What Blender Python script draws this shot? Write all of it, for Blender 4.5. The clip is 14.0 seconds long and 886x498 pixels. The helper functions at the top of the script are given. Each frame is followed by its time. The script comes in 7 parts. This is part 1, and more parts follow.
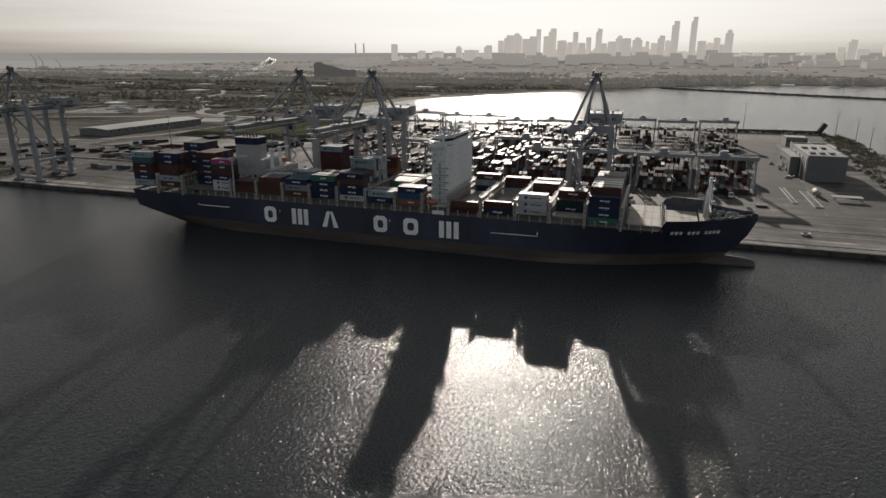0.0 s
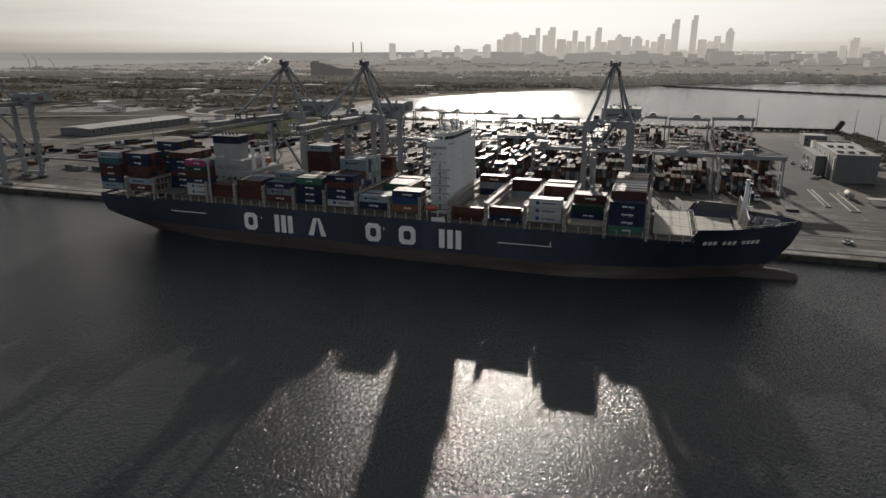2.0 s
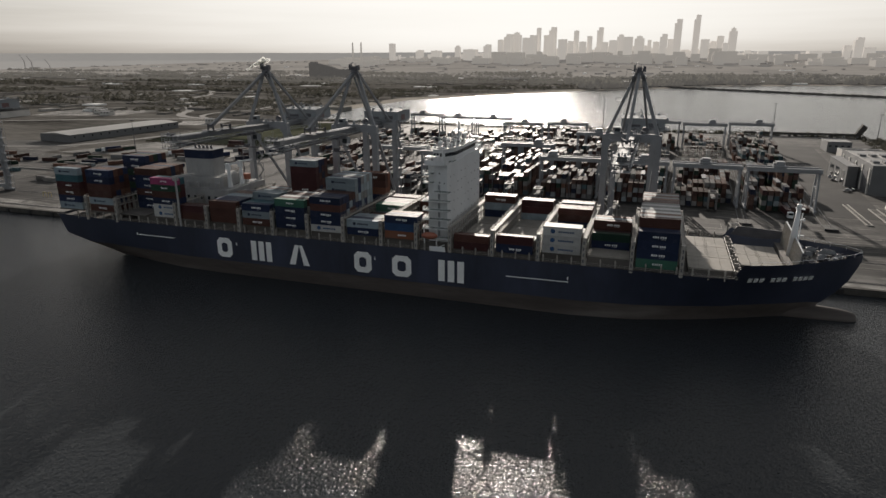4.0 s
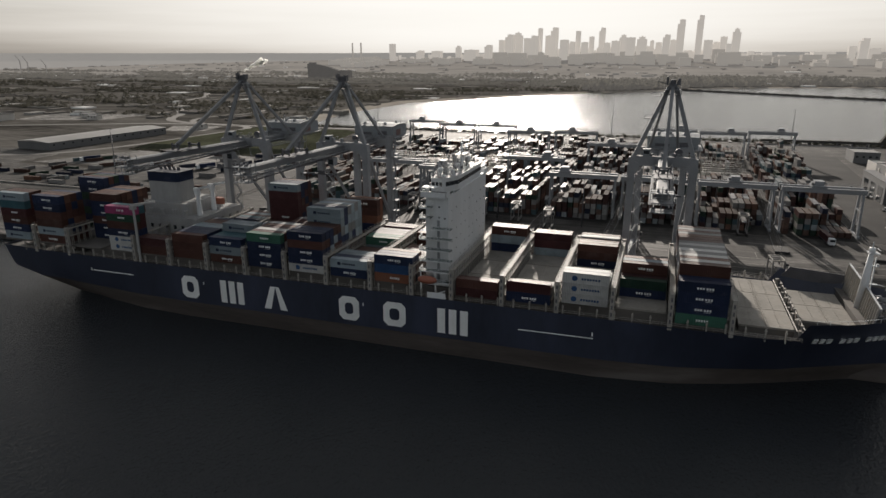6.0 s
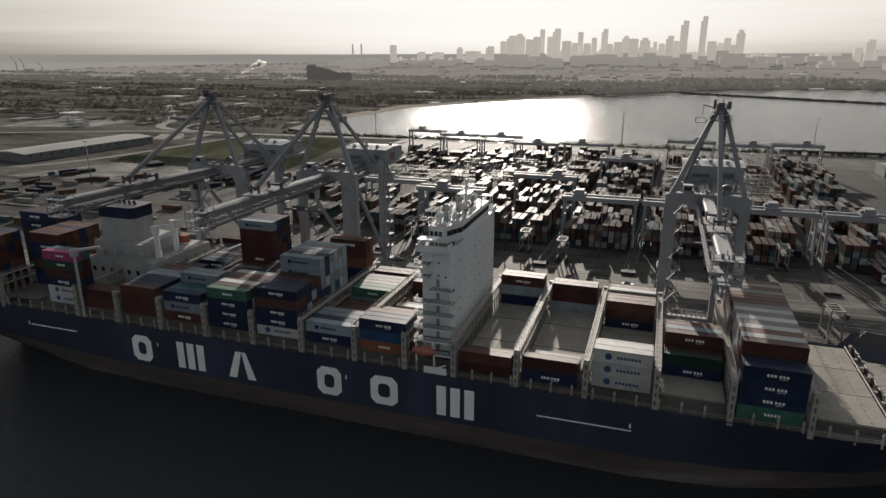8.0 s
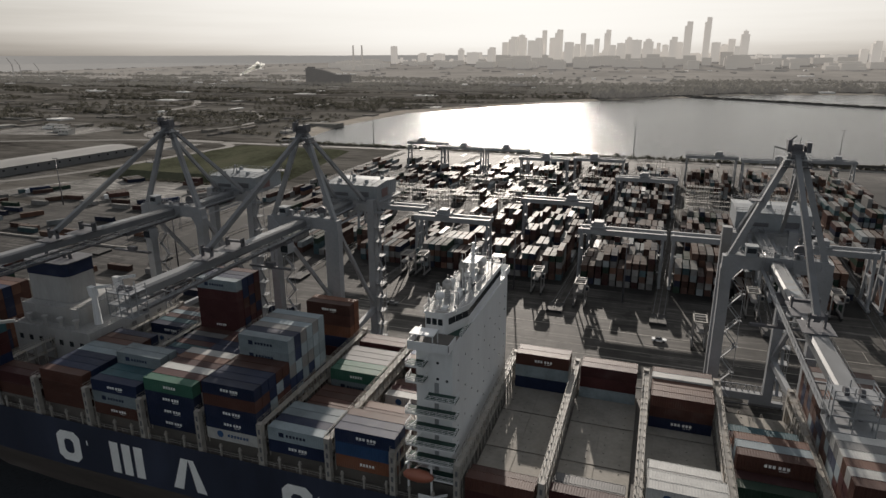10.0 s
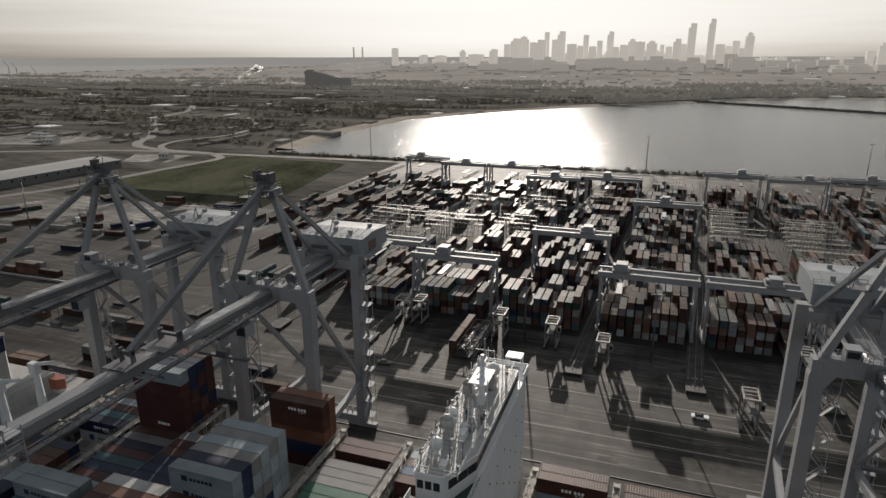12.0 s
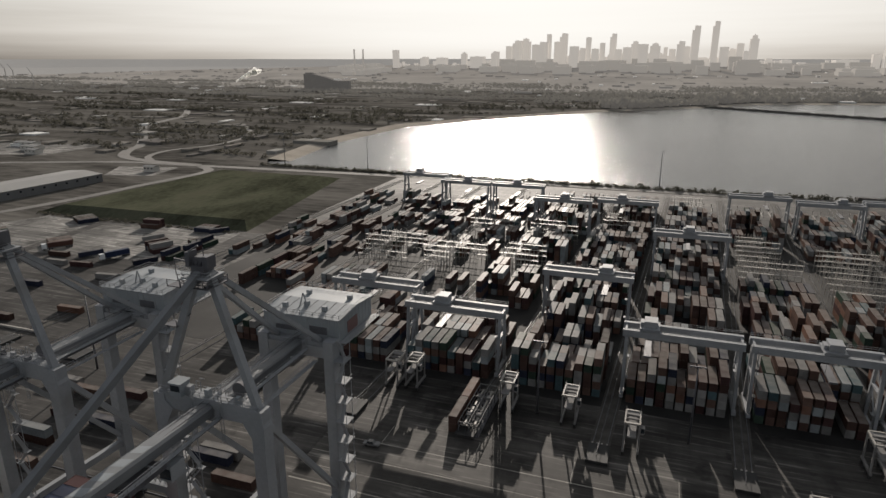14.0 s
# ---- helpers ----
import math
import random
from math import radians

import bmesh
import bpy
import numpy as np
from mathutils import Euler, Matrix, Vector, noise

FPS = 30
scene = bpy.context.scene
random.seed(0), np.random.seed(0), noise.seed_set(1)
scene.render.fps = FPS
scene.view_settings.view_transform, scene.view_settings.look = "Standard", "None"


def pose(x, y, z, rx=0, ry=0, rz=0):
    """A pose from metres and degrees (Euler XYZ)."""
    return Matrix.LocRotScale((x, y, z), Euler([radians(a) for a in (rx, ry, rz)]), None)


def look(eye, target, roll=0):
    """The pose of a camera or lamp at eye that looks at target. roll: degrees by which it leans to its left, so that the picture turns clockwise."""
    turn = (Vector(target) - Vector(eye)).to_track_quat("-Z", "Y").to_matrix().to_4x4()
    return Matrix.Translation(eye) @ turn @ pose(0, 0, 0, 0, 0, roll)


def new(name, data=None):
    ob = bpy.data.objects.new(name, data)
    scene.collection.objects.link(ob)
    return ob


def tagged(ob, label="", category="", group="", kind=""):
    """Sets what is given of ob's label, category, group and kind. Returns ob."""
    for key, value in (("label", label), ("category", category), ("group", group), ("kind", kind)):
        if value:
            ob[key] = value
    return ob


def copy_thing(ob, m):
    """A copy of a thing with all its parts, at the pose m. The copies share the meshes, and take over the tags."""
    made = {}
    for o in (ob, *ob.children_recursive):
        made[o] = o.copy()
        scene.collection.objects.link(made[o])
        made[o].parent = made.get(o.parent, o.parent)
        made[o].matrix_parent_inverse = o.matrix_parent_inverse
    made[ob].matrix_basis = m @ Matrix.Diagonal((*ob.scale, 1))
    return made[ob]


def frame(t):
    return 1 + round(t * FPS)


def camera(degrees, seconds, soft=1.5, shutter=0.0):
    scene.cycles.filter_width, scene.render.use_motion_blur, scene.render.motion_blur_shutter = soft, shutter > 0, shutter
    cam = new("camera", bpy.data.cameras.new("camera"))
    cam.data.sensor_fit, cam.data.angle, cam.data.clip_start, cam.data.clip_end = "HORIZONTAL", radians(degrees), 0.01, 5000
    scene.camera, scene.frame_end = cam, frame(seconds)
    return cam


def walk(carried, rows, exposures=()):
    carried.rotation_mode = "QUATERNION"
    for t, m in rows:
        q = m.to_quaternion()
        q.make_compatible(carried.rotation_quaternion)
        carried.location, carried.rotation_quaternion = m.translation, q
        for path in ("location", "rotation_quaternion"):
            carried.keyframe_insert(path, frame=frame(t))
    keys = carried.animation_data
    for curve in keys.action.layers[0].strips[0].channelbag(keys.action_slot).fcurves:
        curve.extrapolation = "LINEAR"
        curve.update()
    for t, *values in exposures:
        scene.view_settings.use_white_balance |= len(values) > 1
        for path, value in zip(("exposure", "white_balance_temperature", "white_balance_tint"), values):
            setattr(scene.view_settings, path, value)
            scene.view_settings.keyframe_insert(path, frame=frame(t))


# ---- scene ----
cam = camera(70.0, 14.0)
PATH = [
    (0, (89.347, -258.34, 86.65), (88.734, -256.529, 86.061), -0.0),
    (0.5, (86.74, -251.905, 84.409), (86.13, -250.093, 83.82), -0.1),
    (1, (84.2, -244.584, 82.514), (83.591, -242.772, 81.927), -0.1),
    (1.5, (81.247, -236.568, 82.036), (80.639, -234.756, 81.447), -0.0),
    (2, (78.454, -228.45, 81.716), (77.845, -226.638, 81.127), -0.1),
    (2.5, (75.538, -220.025, 81.725), (74.928, -218.213, 81.135), -0.1),
    (3, (72.974, -211.758, 81.979), (72.363, -209.947, 81.39), -0.2),
    (5.5, (58.875, -169.545, 85.19), (58.264, -167.734, 84.601), -0.1),
    (6, (56.134, -160.934, 85.989), (55.522, -159.123, 85.4), -0.1),
    (6.5, (53.459, -152.294, 86.615), (52.844, -150.484, 86.028), -0.2),
    (7, (50.345, -143.551, 87.552), (49.732, -141.74, 86.965), -0.2),
    (7.5, (47.388, -134.619, 88.767), (46.773, -132.809, 88.18), -0.1),
    (8, (44.425, -125.791, 90.234), (43.81, -123.981, 89.647), -0.1),
    (10.5, (29.11, -80.568, 97.109), (28.491, -78.759, 96.523), -0.1),
    (11, (26.066, -71.851, 98.488), (25.447, -70.041, 97.905), -0.1),
    (11.5, (23.273, -62.659, 99.973), (22.652, -60.85, 99.39), -0.1),
    (12, (20.617, -53.937, 101.629), (19.994, -52.128, 101.045), -0.1),
    (12.5, (17.463, -44.848, 102.89), (16.841, -43.039, 102.308), -0.0),
    (13, (14.604, -35.845, 104.146), (13.981, -34.036, 103.564), 0.1),
    (13.5, (11.966, -27.334, 105.808), (11.34, -25.526, 105.227), 0.1),
    (14, (9.215, -18.874, 107.781), (8.589, -17.066, 107.2), -0.0),
]
walk(cam, [(t, look(eye, target, roll)) for t, eye, target, roll in PATH])

# ---- light ----
SUN_EL = radians(16.3)
SUN_DIR = Vector((-0.236 * math.cos(SUN_EL), 0.973 * math.cos(SUN_EL), math.sin(SUN_EL))).normalized()
sun = new("sun", bpy.data.lights.new("sun", "SUN"))
sun.data.energy, sun.data.angle, sun.data.color = 4.7, radians(0.6), (1.0, 0.905, 0.805)
sun.matrix_world = look(SUN_DIR * 1000, (0, 0, 0))

world = bpy.data.worlds.new("world")
scene.world = world
world.use_nodes = True
wn = world.node_tree.nodes
wl = world.node_tree.links
sky = wn.new("ShaderNodeTexSky")
sky.sky_type = "NISHITA"
sky.sun_disc = False
sky.sun_elevation = SUN_EL
sky.sun_rotation = math.atan2(SUN_DIR.x, SUN_DIR.y)
sky.air_density, sky.dust_density, sky.ozone_density = 1.0, 4.0, 1.0
# thin high haze: the sky's colours are washed out, with faint streaks of cloud
pale = wn.new("ShaderNodeHueSaturation")
pale.inputs["Saturation"].default_value = 0.34
even = wn.new("ShaderNodeGamma")
even.inputs["Gamma"].default_value = 1.15
wl.new(sky.outputs[0], even.inputs["Color"])
wl.new(even.outputs[0], pale.inputs["Color"])
coord = wn.new("ShaderNodeTexCoord")
squash = wn.new("ShaderNodeMapping")
squash.inputs["Scale"].default_value = (0.9, 0.9, 16.0)
wl.new(coord.outputs["Generated"], squash.inputs[0])
cloud = wn.new("ShaderNodeTexNoise")
cloud.inputs["Scale"].default_value, cloud.inputs["Detail"].default_value = 2.2, 6
wl.new(squash.outputs[0], cloud.inputs["Vector"])
gain = wn.new("ShaderNodeMapRange")
gain.inputs["From Min"].default_value, gain.inputs["From Max"].default_value = 0.35, 0.7
gain.inputs["To Min"].default_value, gain.inputs["To Max"].default_value = 0.66, 1.2
wl.new(cloud.outputs[0], gain.inputs["Value"])
veil = wn.new("ShaderNodeVectorMath")
veil.operation = "MULTIPLY"
wl.new(pale.outputs[0], veil.inputs[0])
wl.new(gain.outputs[0], veil.inputs[1])
# the haze spreads the glow round the sun over the whole sky
dense = wn.new("ShaderNodeVectorMath")
dense.operation = "MULTIPLY_ADD"
dense.inputs[1].default_value, dense.inputs[2].default_value = (0.37, 0.38, 0.4), (1.75, 1.75, 1.75)
wl.new(veil.outputs[0], dense.inputs[0])
spread = wn.new("ShaderNodeVectorMath")
spread.operation = "DIVIDE"
wl.new(veil.outputs[0], spread.inputs[0])
wl.new(dense.outputs[0], spread.inputs[1])
wl.new(spread.outputs[0], wn["Background"].inputs[0])
wn["Background"].inputs[1].default_value = 0.32
scene.view_settings.exposure = 0.29

# ---- mesh and material helpers ----
WATER, GROUND = 1.2, 3.4


class Geo:
    """Gathers vertices and faces of one mesh."""

    def __init__(self):
        self.v, self.f = [], []

    def add(self, verts, faces):
        n = len(self.v)
        self.v += [tuple(p) for p in verts]
        self.f += [tuple(i + n for i in f) for f in faces]
        return self

    def box(self, x0, x1, y0, y1, z0, z1):
        vs = [(x, y, z) for z in (z0, z1) for y in (y0, y1) for x in (x0, x1)]
        return self.add(vs, [(0, 2, 3, 1), (4, 5, 7, 6), (0, 1, 5, 4), (2, 6, 7, 3), (0, 4, 6, 2), (1, 3, 7, 5)])

    def beam(self, p, q, w, h=None):
        """A bar of rectangular section from p to q: w wide, h deep."""
        p, q, h = Vector(p), Vector(q), h or w
        along = (q - p).normalized()
        side = along.cross(Vector((0, 0, 1)))
        side = side.normalized() if side.length > 1e-4 else Vector((1, 0, 0))
        up = side.cross(along).normalized()
        vs = [e + side * (w / 2 * a) + up * (h / 2 * b) for e in (p, q) for a, b in ((-1, -1), (1, -1), (1, 1), (-1, 1))]
        return self.add(vs, [(0, 1, 2, 3), (7, 6, 5, 4), (0, 4, 5, 1), (1, 5, 6, 2), (2, 6, 7, 3), (3, 7, 4, 0)])

    def tube(self, p, q, r, n=8, r2=None):
        p, q = Vector(p), Vector(q)
        along = (q - p).normalized()
        a = along.orthogonal().normalized()
        b = along.cross(a)
        r2 = r if r2 is None else r2
        ring = [(math.cos(2 * math.pi * i / n), math.sin(2 * math.pi * i / n)) for i in range(n)]
        vs = [p + (a * c + b * s) * r for c, s in ring] + [q + (a * c + b * s) * r2 for c, s in ring]
        fs = [(i, (i + 1) % n, (i + 1) % n + n, i + n) for i in range(n)]
        return self.add(vs, fs + [tuple(range(n - 1, -1, -1)), tuple(range(n, 2 * n))])

    def prism(self, outline, z0, z1):
        """An upright prism over a counter-clockwise outline."""
        n = len(outline)
        vs = [(x, y, z0) for x, y in outline] + [(x, y, z1) for x, y in outline]
        fs = [(i, (i + 1) % n, (i + 1) % n + n, i + n) for i in range(n)]
        return self.add(vs, fs + [tuple(range(n - 1, -1, -1)), tuple(range(n, 2 * n))])

    def slab_y(self, outline, y0, y1):
        """A plate in the x-z plane with that outline, from y0 to y1."""
        n = len(outline)
        vs = [(x, y0, z) for x, z in outline] + [(x, y1, z) for x, z in outline]
        fs = [(i, (i + 1) % n, (i + 1) % n + n, i + n) for i in range(n)]
        return self.add(vs, fs + [tuple(range(n - 1, -1, -1)), tuple(range(n, 2 * n))])

    def welded(self):
        seen, index, verts = {}, [], []
        for p in self.v:
            key = tuple(round(c, 3) for c in p)
            if key not in seen:
                seen[key] = len(verts)
                verts.append(p)
            index.append(seen[key])
        faces = [tuple(index[i] for i in f) for f in self.f]
        count = {}
        for f in faces:
            count[frozenset(f)] = count.get(frozenset(f), 0) + 1
        self.v, self.f = verts, [f for f in faces if count[frozenset(f)] == 1]
        return self

    def mesh(self, name, material, smooth=False):
        me = bpy.data.meshes.new(name)
        me.from_pydata(self.v, [], self.f)
        bm = bmesh.new()
        bm.from_mesh(me)
        bmesh.ops.recalc_face_normals(bm, faces=bm.faces)
        bm.to_mesh(me)
        bm.free()
        me.materials.append(material)
        if smooth:
            me.polygons.foreach_set("use_smooth", [True] * len(me.polygons))
        return me


def thing(name, geo, material, label, category, group="", kind="", at=None, smooth=False):
    ob = new(name, geo.mesh(name, material, smooth) if isinstance(geo, Geo) else geo)
    if at is not None:
        ob.matrix_basis = at
    return tagged(ob, label, category, group, kind)


def part(name, geo, material, parent, label="", at=None, smooth=False):
    ob = new(name, geo.mesh(name, material, smooth) if isinstance(geo, Geo) else geo)
    ob.parent = parent
    if at is not None:
        ob.matrix_basis = at
    return tagged(ob, label)


def structure(name, geo, material, label, category="structure"):
    return thing(name, geo, material, label, category, kind="structure")


def mat(name, color, rough=0.6, metal=0.0, vary=0.25, coarse=0.15, fine=3.0, bump=0.1, stretch=(1, 1, 1), random_shade=0.0, dirt=None, spec=0.5):
    """A painted or mineral surface: base colour, varied at a coarse and a fine scale, stains, slight relief."""
    m = bpy.data.materials.new(name)
    m.use_nodes = True
    n, l = m.node_tree.nodes, m.node_tree.links
    b = n["Principled BSDF"]
    b.inputs["Metallic"].default_value = metal
    b.inputs["Specular IOR Level"].default_value = spec
    co = n.new("ShaderNodeTexCoord")
    mp = n.new("ShaderNodeMapping")
    mp.inputs["Scale"].default_value = stretch
    l.new(co.outputs["Object"], mp.inputs[0])
    info = n.new("ShaderNodeObjectInfo")
    shift = n.new("ShaderNodeVectorMath")
    shift.operation = "MULTIPLY_ADD"
    comb = n.new("ShaderNodeCombineXYZ")
    for i in range(3):
        l.new(info.outputs["Random"], comb.inputs[i])
    l.new(comb.outputs[0], shift.inputs[0])
    shift.inputs[1].default_value = (97, 53, 31)
    l.new(mp.outputs[0], shift.inputs[2])
    big, small = n.new("ShaderNodeTexNoise"), n.new("ShaderNodeTexNoise")
    for tex, sc, det in ((big, coarse, 4), (small, fine, 5)):
        tex.inputs["Scale"].default_value = sc
        tex.inputs["Detail"].default_value = det
        l.new(shift.outputs[0], tex.inputs["Vector"])
    add = n.new("ShaderNodeMath")
    add.operation = "MULTIPLY_ADD"
    add.inputs[1].default_value = 0.45
    l.new(small.outputs[0], add.inputs[0])
    l.new(big.outputs[0], add.inputs[2])
    ramp = n.new("ShaderNodeMapRange")
    ramp.inputs["From Min"].default_value, ramp.inputs["From Max"].default_value = 0.45, 1.0
    ramp.inputs["To Min"].default_value, ramp.inputs["To Max"].default_value = 1 - vary, 1 + vary
    l.new(add.outputs[0], ramp.inputs["Value"])
    shade = n.new("ShaderNodeMath")
    shade.operation = "MULTIPLY"
    rnd = n.new("ShaderNodeMapRange")
    rnd.inputs["To Min"].default_value, rnd.inputs["To Max"].default_value = 1 - random_shade, 1 + random_shade
    l.new(info.outputs["Random"], rnd.inputs["Value"])
    l.new(rnd.outputs[0], shade.inputs[0])
    l.new(ramp.outputs[0], shade.inputs[1])
    mul = n.new("ShaderNodeVectorMath")
    mul.operation = "MULTIPLY"
    mul.inputs[0].default_value = color[:3]
    l.new(shade.outputs[0], mul.inputs[1])
    last = mul.outputs[0]
    if dirt:
        mask = n.new("ShaderNodeMapRange")
        mask.inputs["From Min"].default_value, mask.inputs["From Max"].default_value = 0.55, 0.75
        mask.inputs["To Max"].default_value = 0.7
        l.new(big.outputs[0], mask.inputs["Value"])
        mix = n.new("ShaderNodeMix")
        mix.data_type = "RGBA"
        l.new(mask.outputs[0], mix.inputs["Factor"])
        l.new(last, mix.inputs["A"])
        mix.inputs["B"].default_value = (*dirt, 1)
        last = mix.outputs["Result"]
    l.new(last, b.inputs["Base Color"])
    rr = n.new("ShaderNodeMapRange")
    rr.inputs["To Min"].default_value, rr.inputs["To Max"].default_value = max(0.05, rough - 0.12), min(1, rough + 0.12)
    l.new(small.outputs[0], rr.inputs["Value"])
    l.new(rr.outputs[0], b.inputs["Roughness"])
    if bump:
        bp = n.new("ShaderNodeBump")
        bp.inputs["Strength"].default_value = bump
        bp.inputs["Distance"].default_value = 0.05
        l.new(small.outputs[0], bp.inputs["Height"])
        l.new(bp.outputs[0], b.inputs["Normal"])
    return m


def pale_roofs(m, color=(0.27, 0.25, 0.23), amount=0.6):
    """Flat faces turn paler: roof sunlight put into the paint, with dust and fading."""
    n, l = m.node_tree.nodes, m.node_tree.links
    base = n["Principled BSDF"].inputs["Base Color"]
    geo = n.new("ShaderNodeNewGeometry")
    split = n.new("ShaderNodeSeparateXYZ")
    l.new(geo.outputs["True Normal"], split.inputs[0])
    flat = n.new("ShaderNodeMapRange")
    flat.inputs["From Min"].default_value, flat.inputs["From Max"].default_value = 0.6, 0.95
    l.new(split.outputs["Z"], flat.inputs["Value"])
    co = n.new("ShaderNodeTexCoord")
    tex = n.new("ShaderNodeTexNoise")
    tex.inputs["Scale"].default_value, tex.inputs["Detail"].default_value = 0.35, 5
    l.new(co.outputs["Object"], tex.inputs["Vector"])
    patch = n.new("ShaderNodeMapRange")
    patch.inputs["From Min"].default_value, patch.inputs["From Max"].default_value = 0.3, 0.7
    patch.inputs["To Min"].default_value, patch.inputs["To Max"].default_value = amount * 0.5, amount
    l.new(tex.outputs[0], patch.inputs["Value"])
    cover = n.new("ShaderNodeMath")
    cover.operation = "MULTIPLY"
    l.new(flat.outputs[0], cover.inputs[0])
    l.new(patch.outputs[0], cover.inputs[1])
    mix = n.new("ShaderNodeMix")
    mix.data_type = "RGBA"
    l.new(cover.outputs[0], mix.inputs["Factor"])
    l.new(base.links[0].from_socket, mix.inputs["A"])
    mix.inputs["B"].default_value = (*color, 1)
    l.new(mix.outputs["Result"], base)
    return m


def island_mat(name, colors, rough=0.5, vary=0.2, spec=0.5):
    """Many pieces in one mesh, each with its own colour out of a set."""
    m = mat(name, (1, 1, 1), rough, vary=vary, coarse=0.4, fine=4, spec=spec)
    n, l = m.node_tree.nodes, m.node_tree.links
    geo = n.new("ShaderNodeNewGeometry")
    ramp = n.new("ShaderNodeValToRGB")
    ramp.color_ramp.interpolation = "CONSTANT"
    els = ramp.color_ramp.elements
    while len(els) < len(colors):
        els.new(0.5)
    for i, c in enumerate(colors):
        els[i].position = i / len(colors)
        els[i].color = (*c, 1)
    l.new(geo.outputs["Random Per Island"], ramp.inputs[0])
    mul = [x for x in n if x.type == "VECT_MATH" and x.operation == "MULTIPLY"][0]
    l.new(ramp.outputs[0], mul.inputs[0])
    return m


steel = mat("crane_steel", (0.232, 0.242, 0.255), 0.6, 0, 0.2, 0.08, 1.5, 0.05, dirt=(0.14, 0.132, 0.122), spec=0.3)
pale_steel = mat("pale_house_paint", (0.22, 0.24, 0.255), 0.6, 0, 0.16, 0.1, 1.2, 0.04, dirt=(0.24, 0.235, 0.225), spec=0.3)
steel_dark = mat("dark_steel", (0.09, 0.09, 0.10), 0.55, 0.2, 0.3, 0.3, 3)
# Dimmer tone of white_paint: the casing's weaker light is put into its colour
casing_paint = mat("dim_weathered_white_paint", (0.33, 0.33, 0.325), 0.6, 0, 0.2, 0.15, 1.5, 0.05, stretch=(1, 1, 0.25), dirt=(0.26, 0.235, 0.20), spec=0.25)
white_paint = mat("white_paint", (0.62, 0.635, 0.645), 0.55, 0, 0.12, 0.12, 1.5, 0.04, stretch=(1, 1, 0.25), dirt=(0.50, 0.47, 0.42), spec=0.3)
hull_paint = mat("navy_hull_paint", (0.028, 0.034, 0.056), 0.42, 0, 0.35, 0.06, 0.7, 0.08, stretch=(1, 1, 0.3), dirt=(0.05, 0.06, 0.10))
boot_paint = mat("red_antifouling", (0.064, 0.054, 0.049), 0.7, 0, 0.45, 0.09, 0.9, 0.1, stretch=(0.25, 1, 2.0), dirt=(0.13, 0.122, 0.112), spec=0.3)
worn_line = mat("worn_line_paint", (0.24, 0.228, 0.205), 0.8, 0, 0.6, 0.12, 1.0, 0, dirt=(0.07, 0.066, 0.06), spec=0.2)
mark_paint = mat("mark_paint", (0.72, 0.73, 0.72), 0.5, 0, 0.12, 0.2, 2)
deck_paint = mat("deck_paint", (0.10, 0.092, 0.084), 0.75, 0, 0.3, 0.1, 1.2, 0.1, dirt=(0.13, 0.105, 0.085))
hatch_paint = mat("hatch_paint", (0.265, 0.248, 0.22), 0.75, 0, 0.3, 0.12, 1.2, 0.1, dirt=(0.19, 0.165, 0.14), spec=0.2)
lash_paint = mat("lashing_steel", (0.30, 0.285, 0.26), 0.6, 0.0, 0.3, 0.4, 3, 0.1, dirt=(0.2, 0.14, 0.09), spec=0.3)
glass_dark = mat("dark_window_glass", (0.02, 0.025, 0.03), 0.12, 0, 0.1, 0.5, 3, 0)
orange_paint = mat("orange_paint", (0.30, 0.105, 0.065), 0.45, 0, 0.15)
boom_paint = mat("boom_paint", (0.13, 0.137, 0.145), 0.5, 0, 0.35, 0.1, 1.0, 0.05, stretch=(1, 0.3, 1), dirt=(0.2, 0.195, 0.185))
pad_concrete = mat("worn_pad_concrete", (0.125, 0.12, 0.112), 0.85, 0, 0.4, 0.05, 0.7, 0.1, dirt=(0.10, 0.095, 0.088), spec=0.15)
sand = mat("beach_sand", (0.34, 0.31, 0.27), 0.95, 0, 0.2, 0.03, 0.4, 0, spec=0.0)
rubber = mat("tyre_rubber", (0.02, 0.02, 0.02), 0.8)
asphalt = mat("apron_asphalt", (0.040, 0.0375, 0.0345), 0.75, 0, 0.45, 0.11, 2.2, 0.1, stretch=(0.3, 1.0, 1), dirt=(0.095, 0.089, 0.081), spec=0.15)
STREAKS = (((0.035, 0.8, 1.0), 0.5, 0.36, 0.64, 0.72, 1.35, 9), ((0.07, 1.0, 1.0), 0.9, 0.56, 0.68, 1.0, 2.5, 8), ((0.5, 0.03, 1.0), 0.6, 0.36, 0.64, 0.88, 1.15, 5),
           ((1.0, 1.0, 1.0), 0.03, 0.36, 0.64, 0.6, 1.5, 10), ((1.0, 1.0, 1.0), 0.16, 0.58, 0.66, 1.0, 0.55, 6))


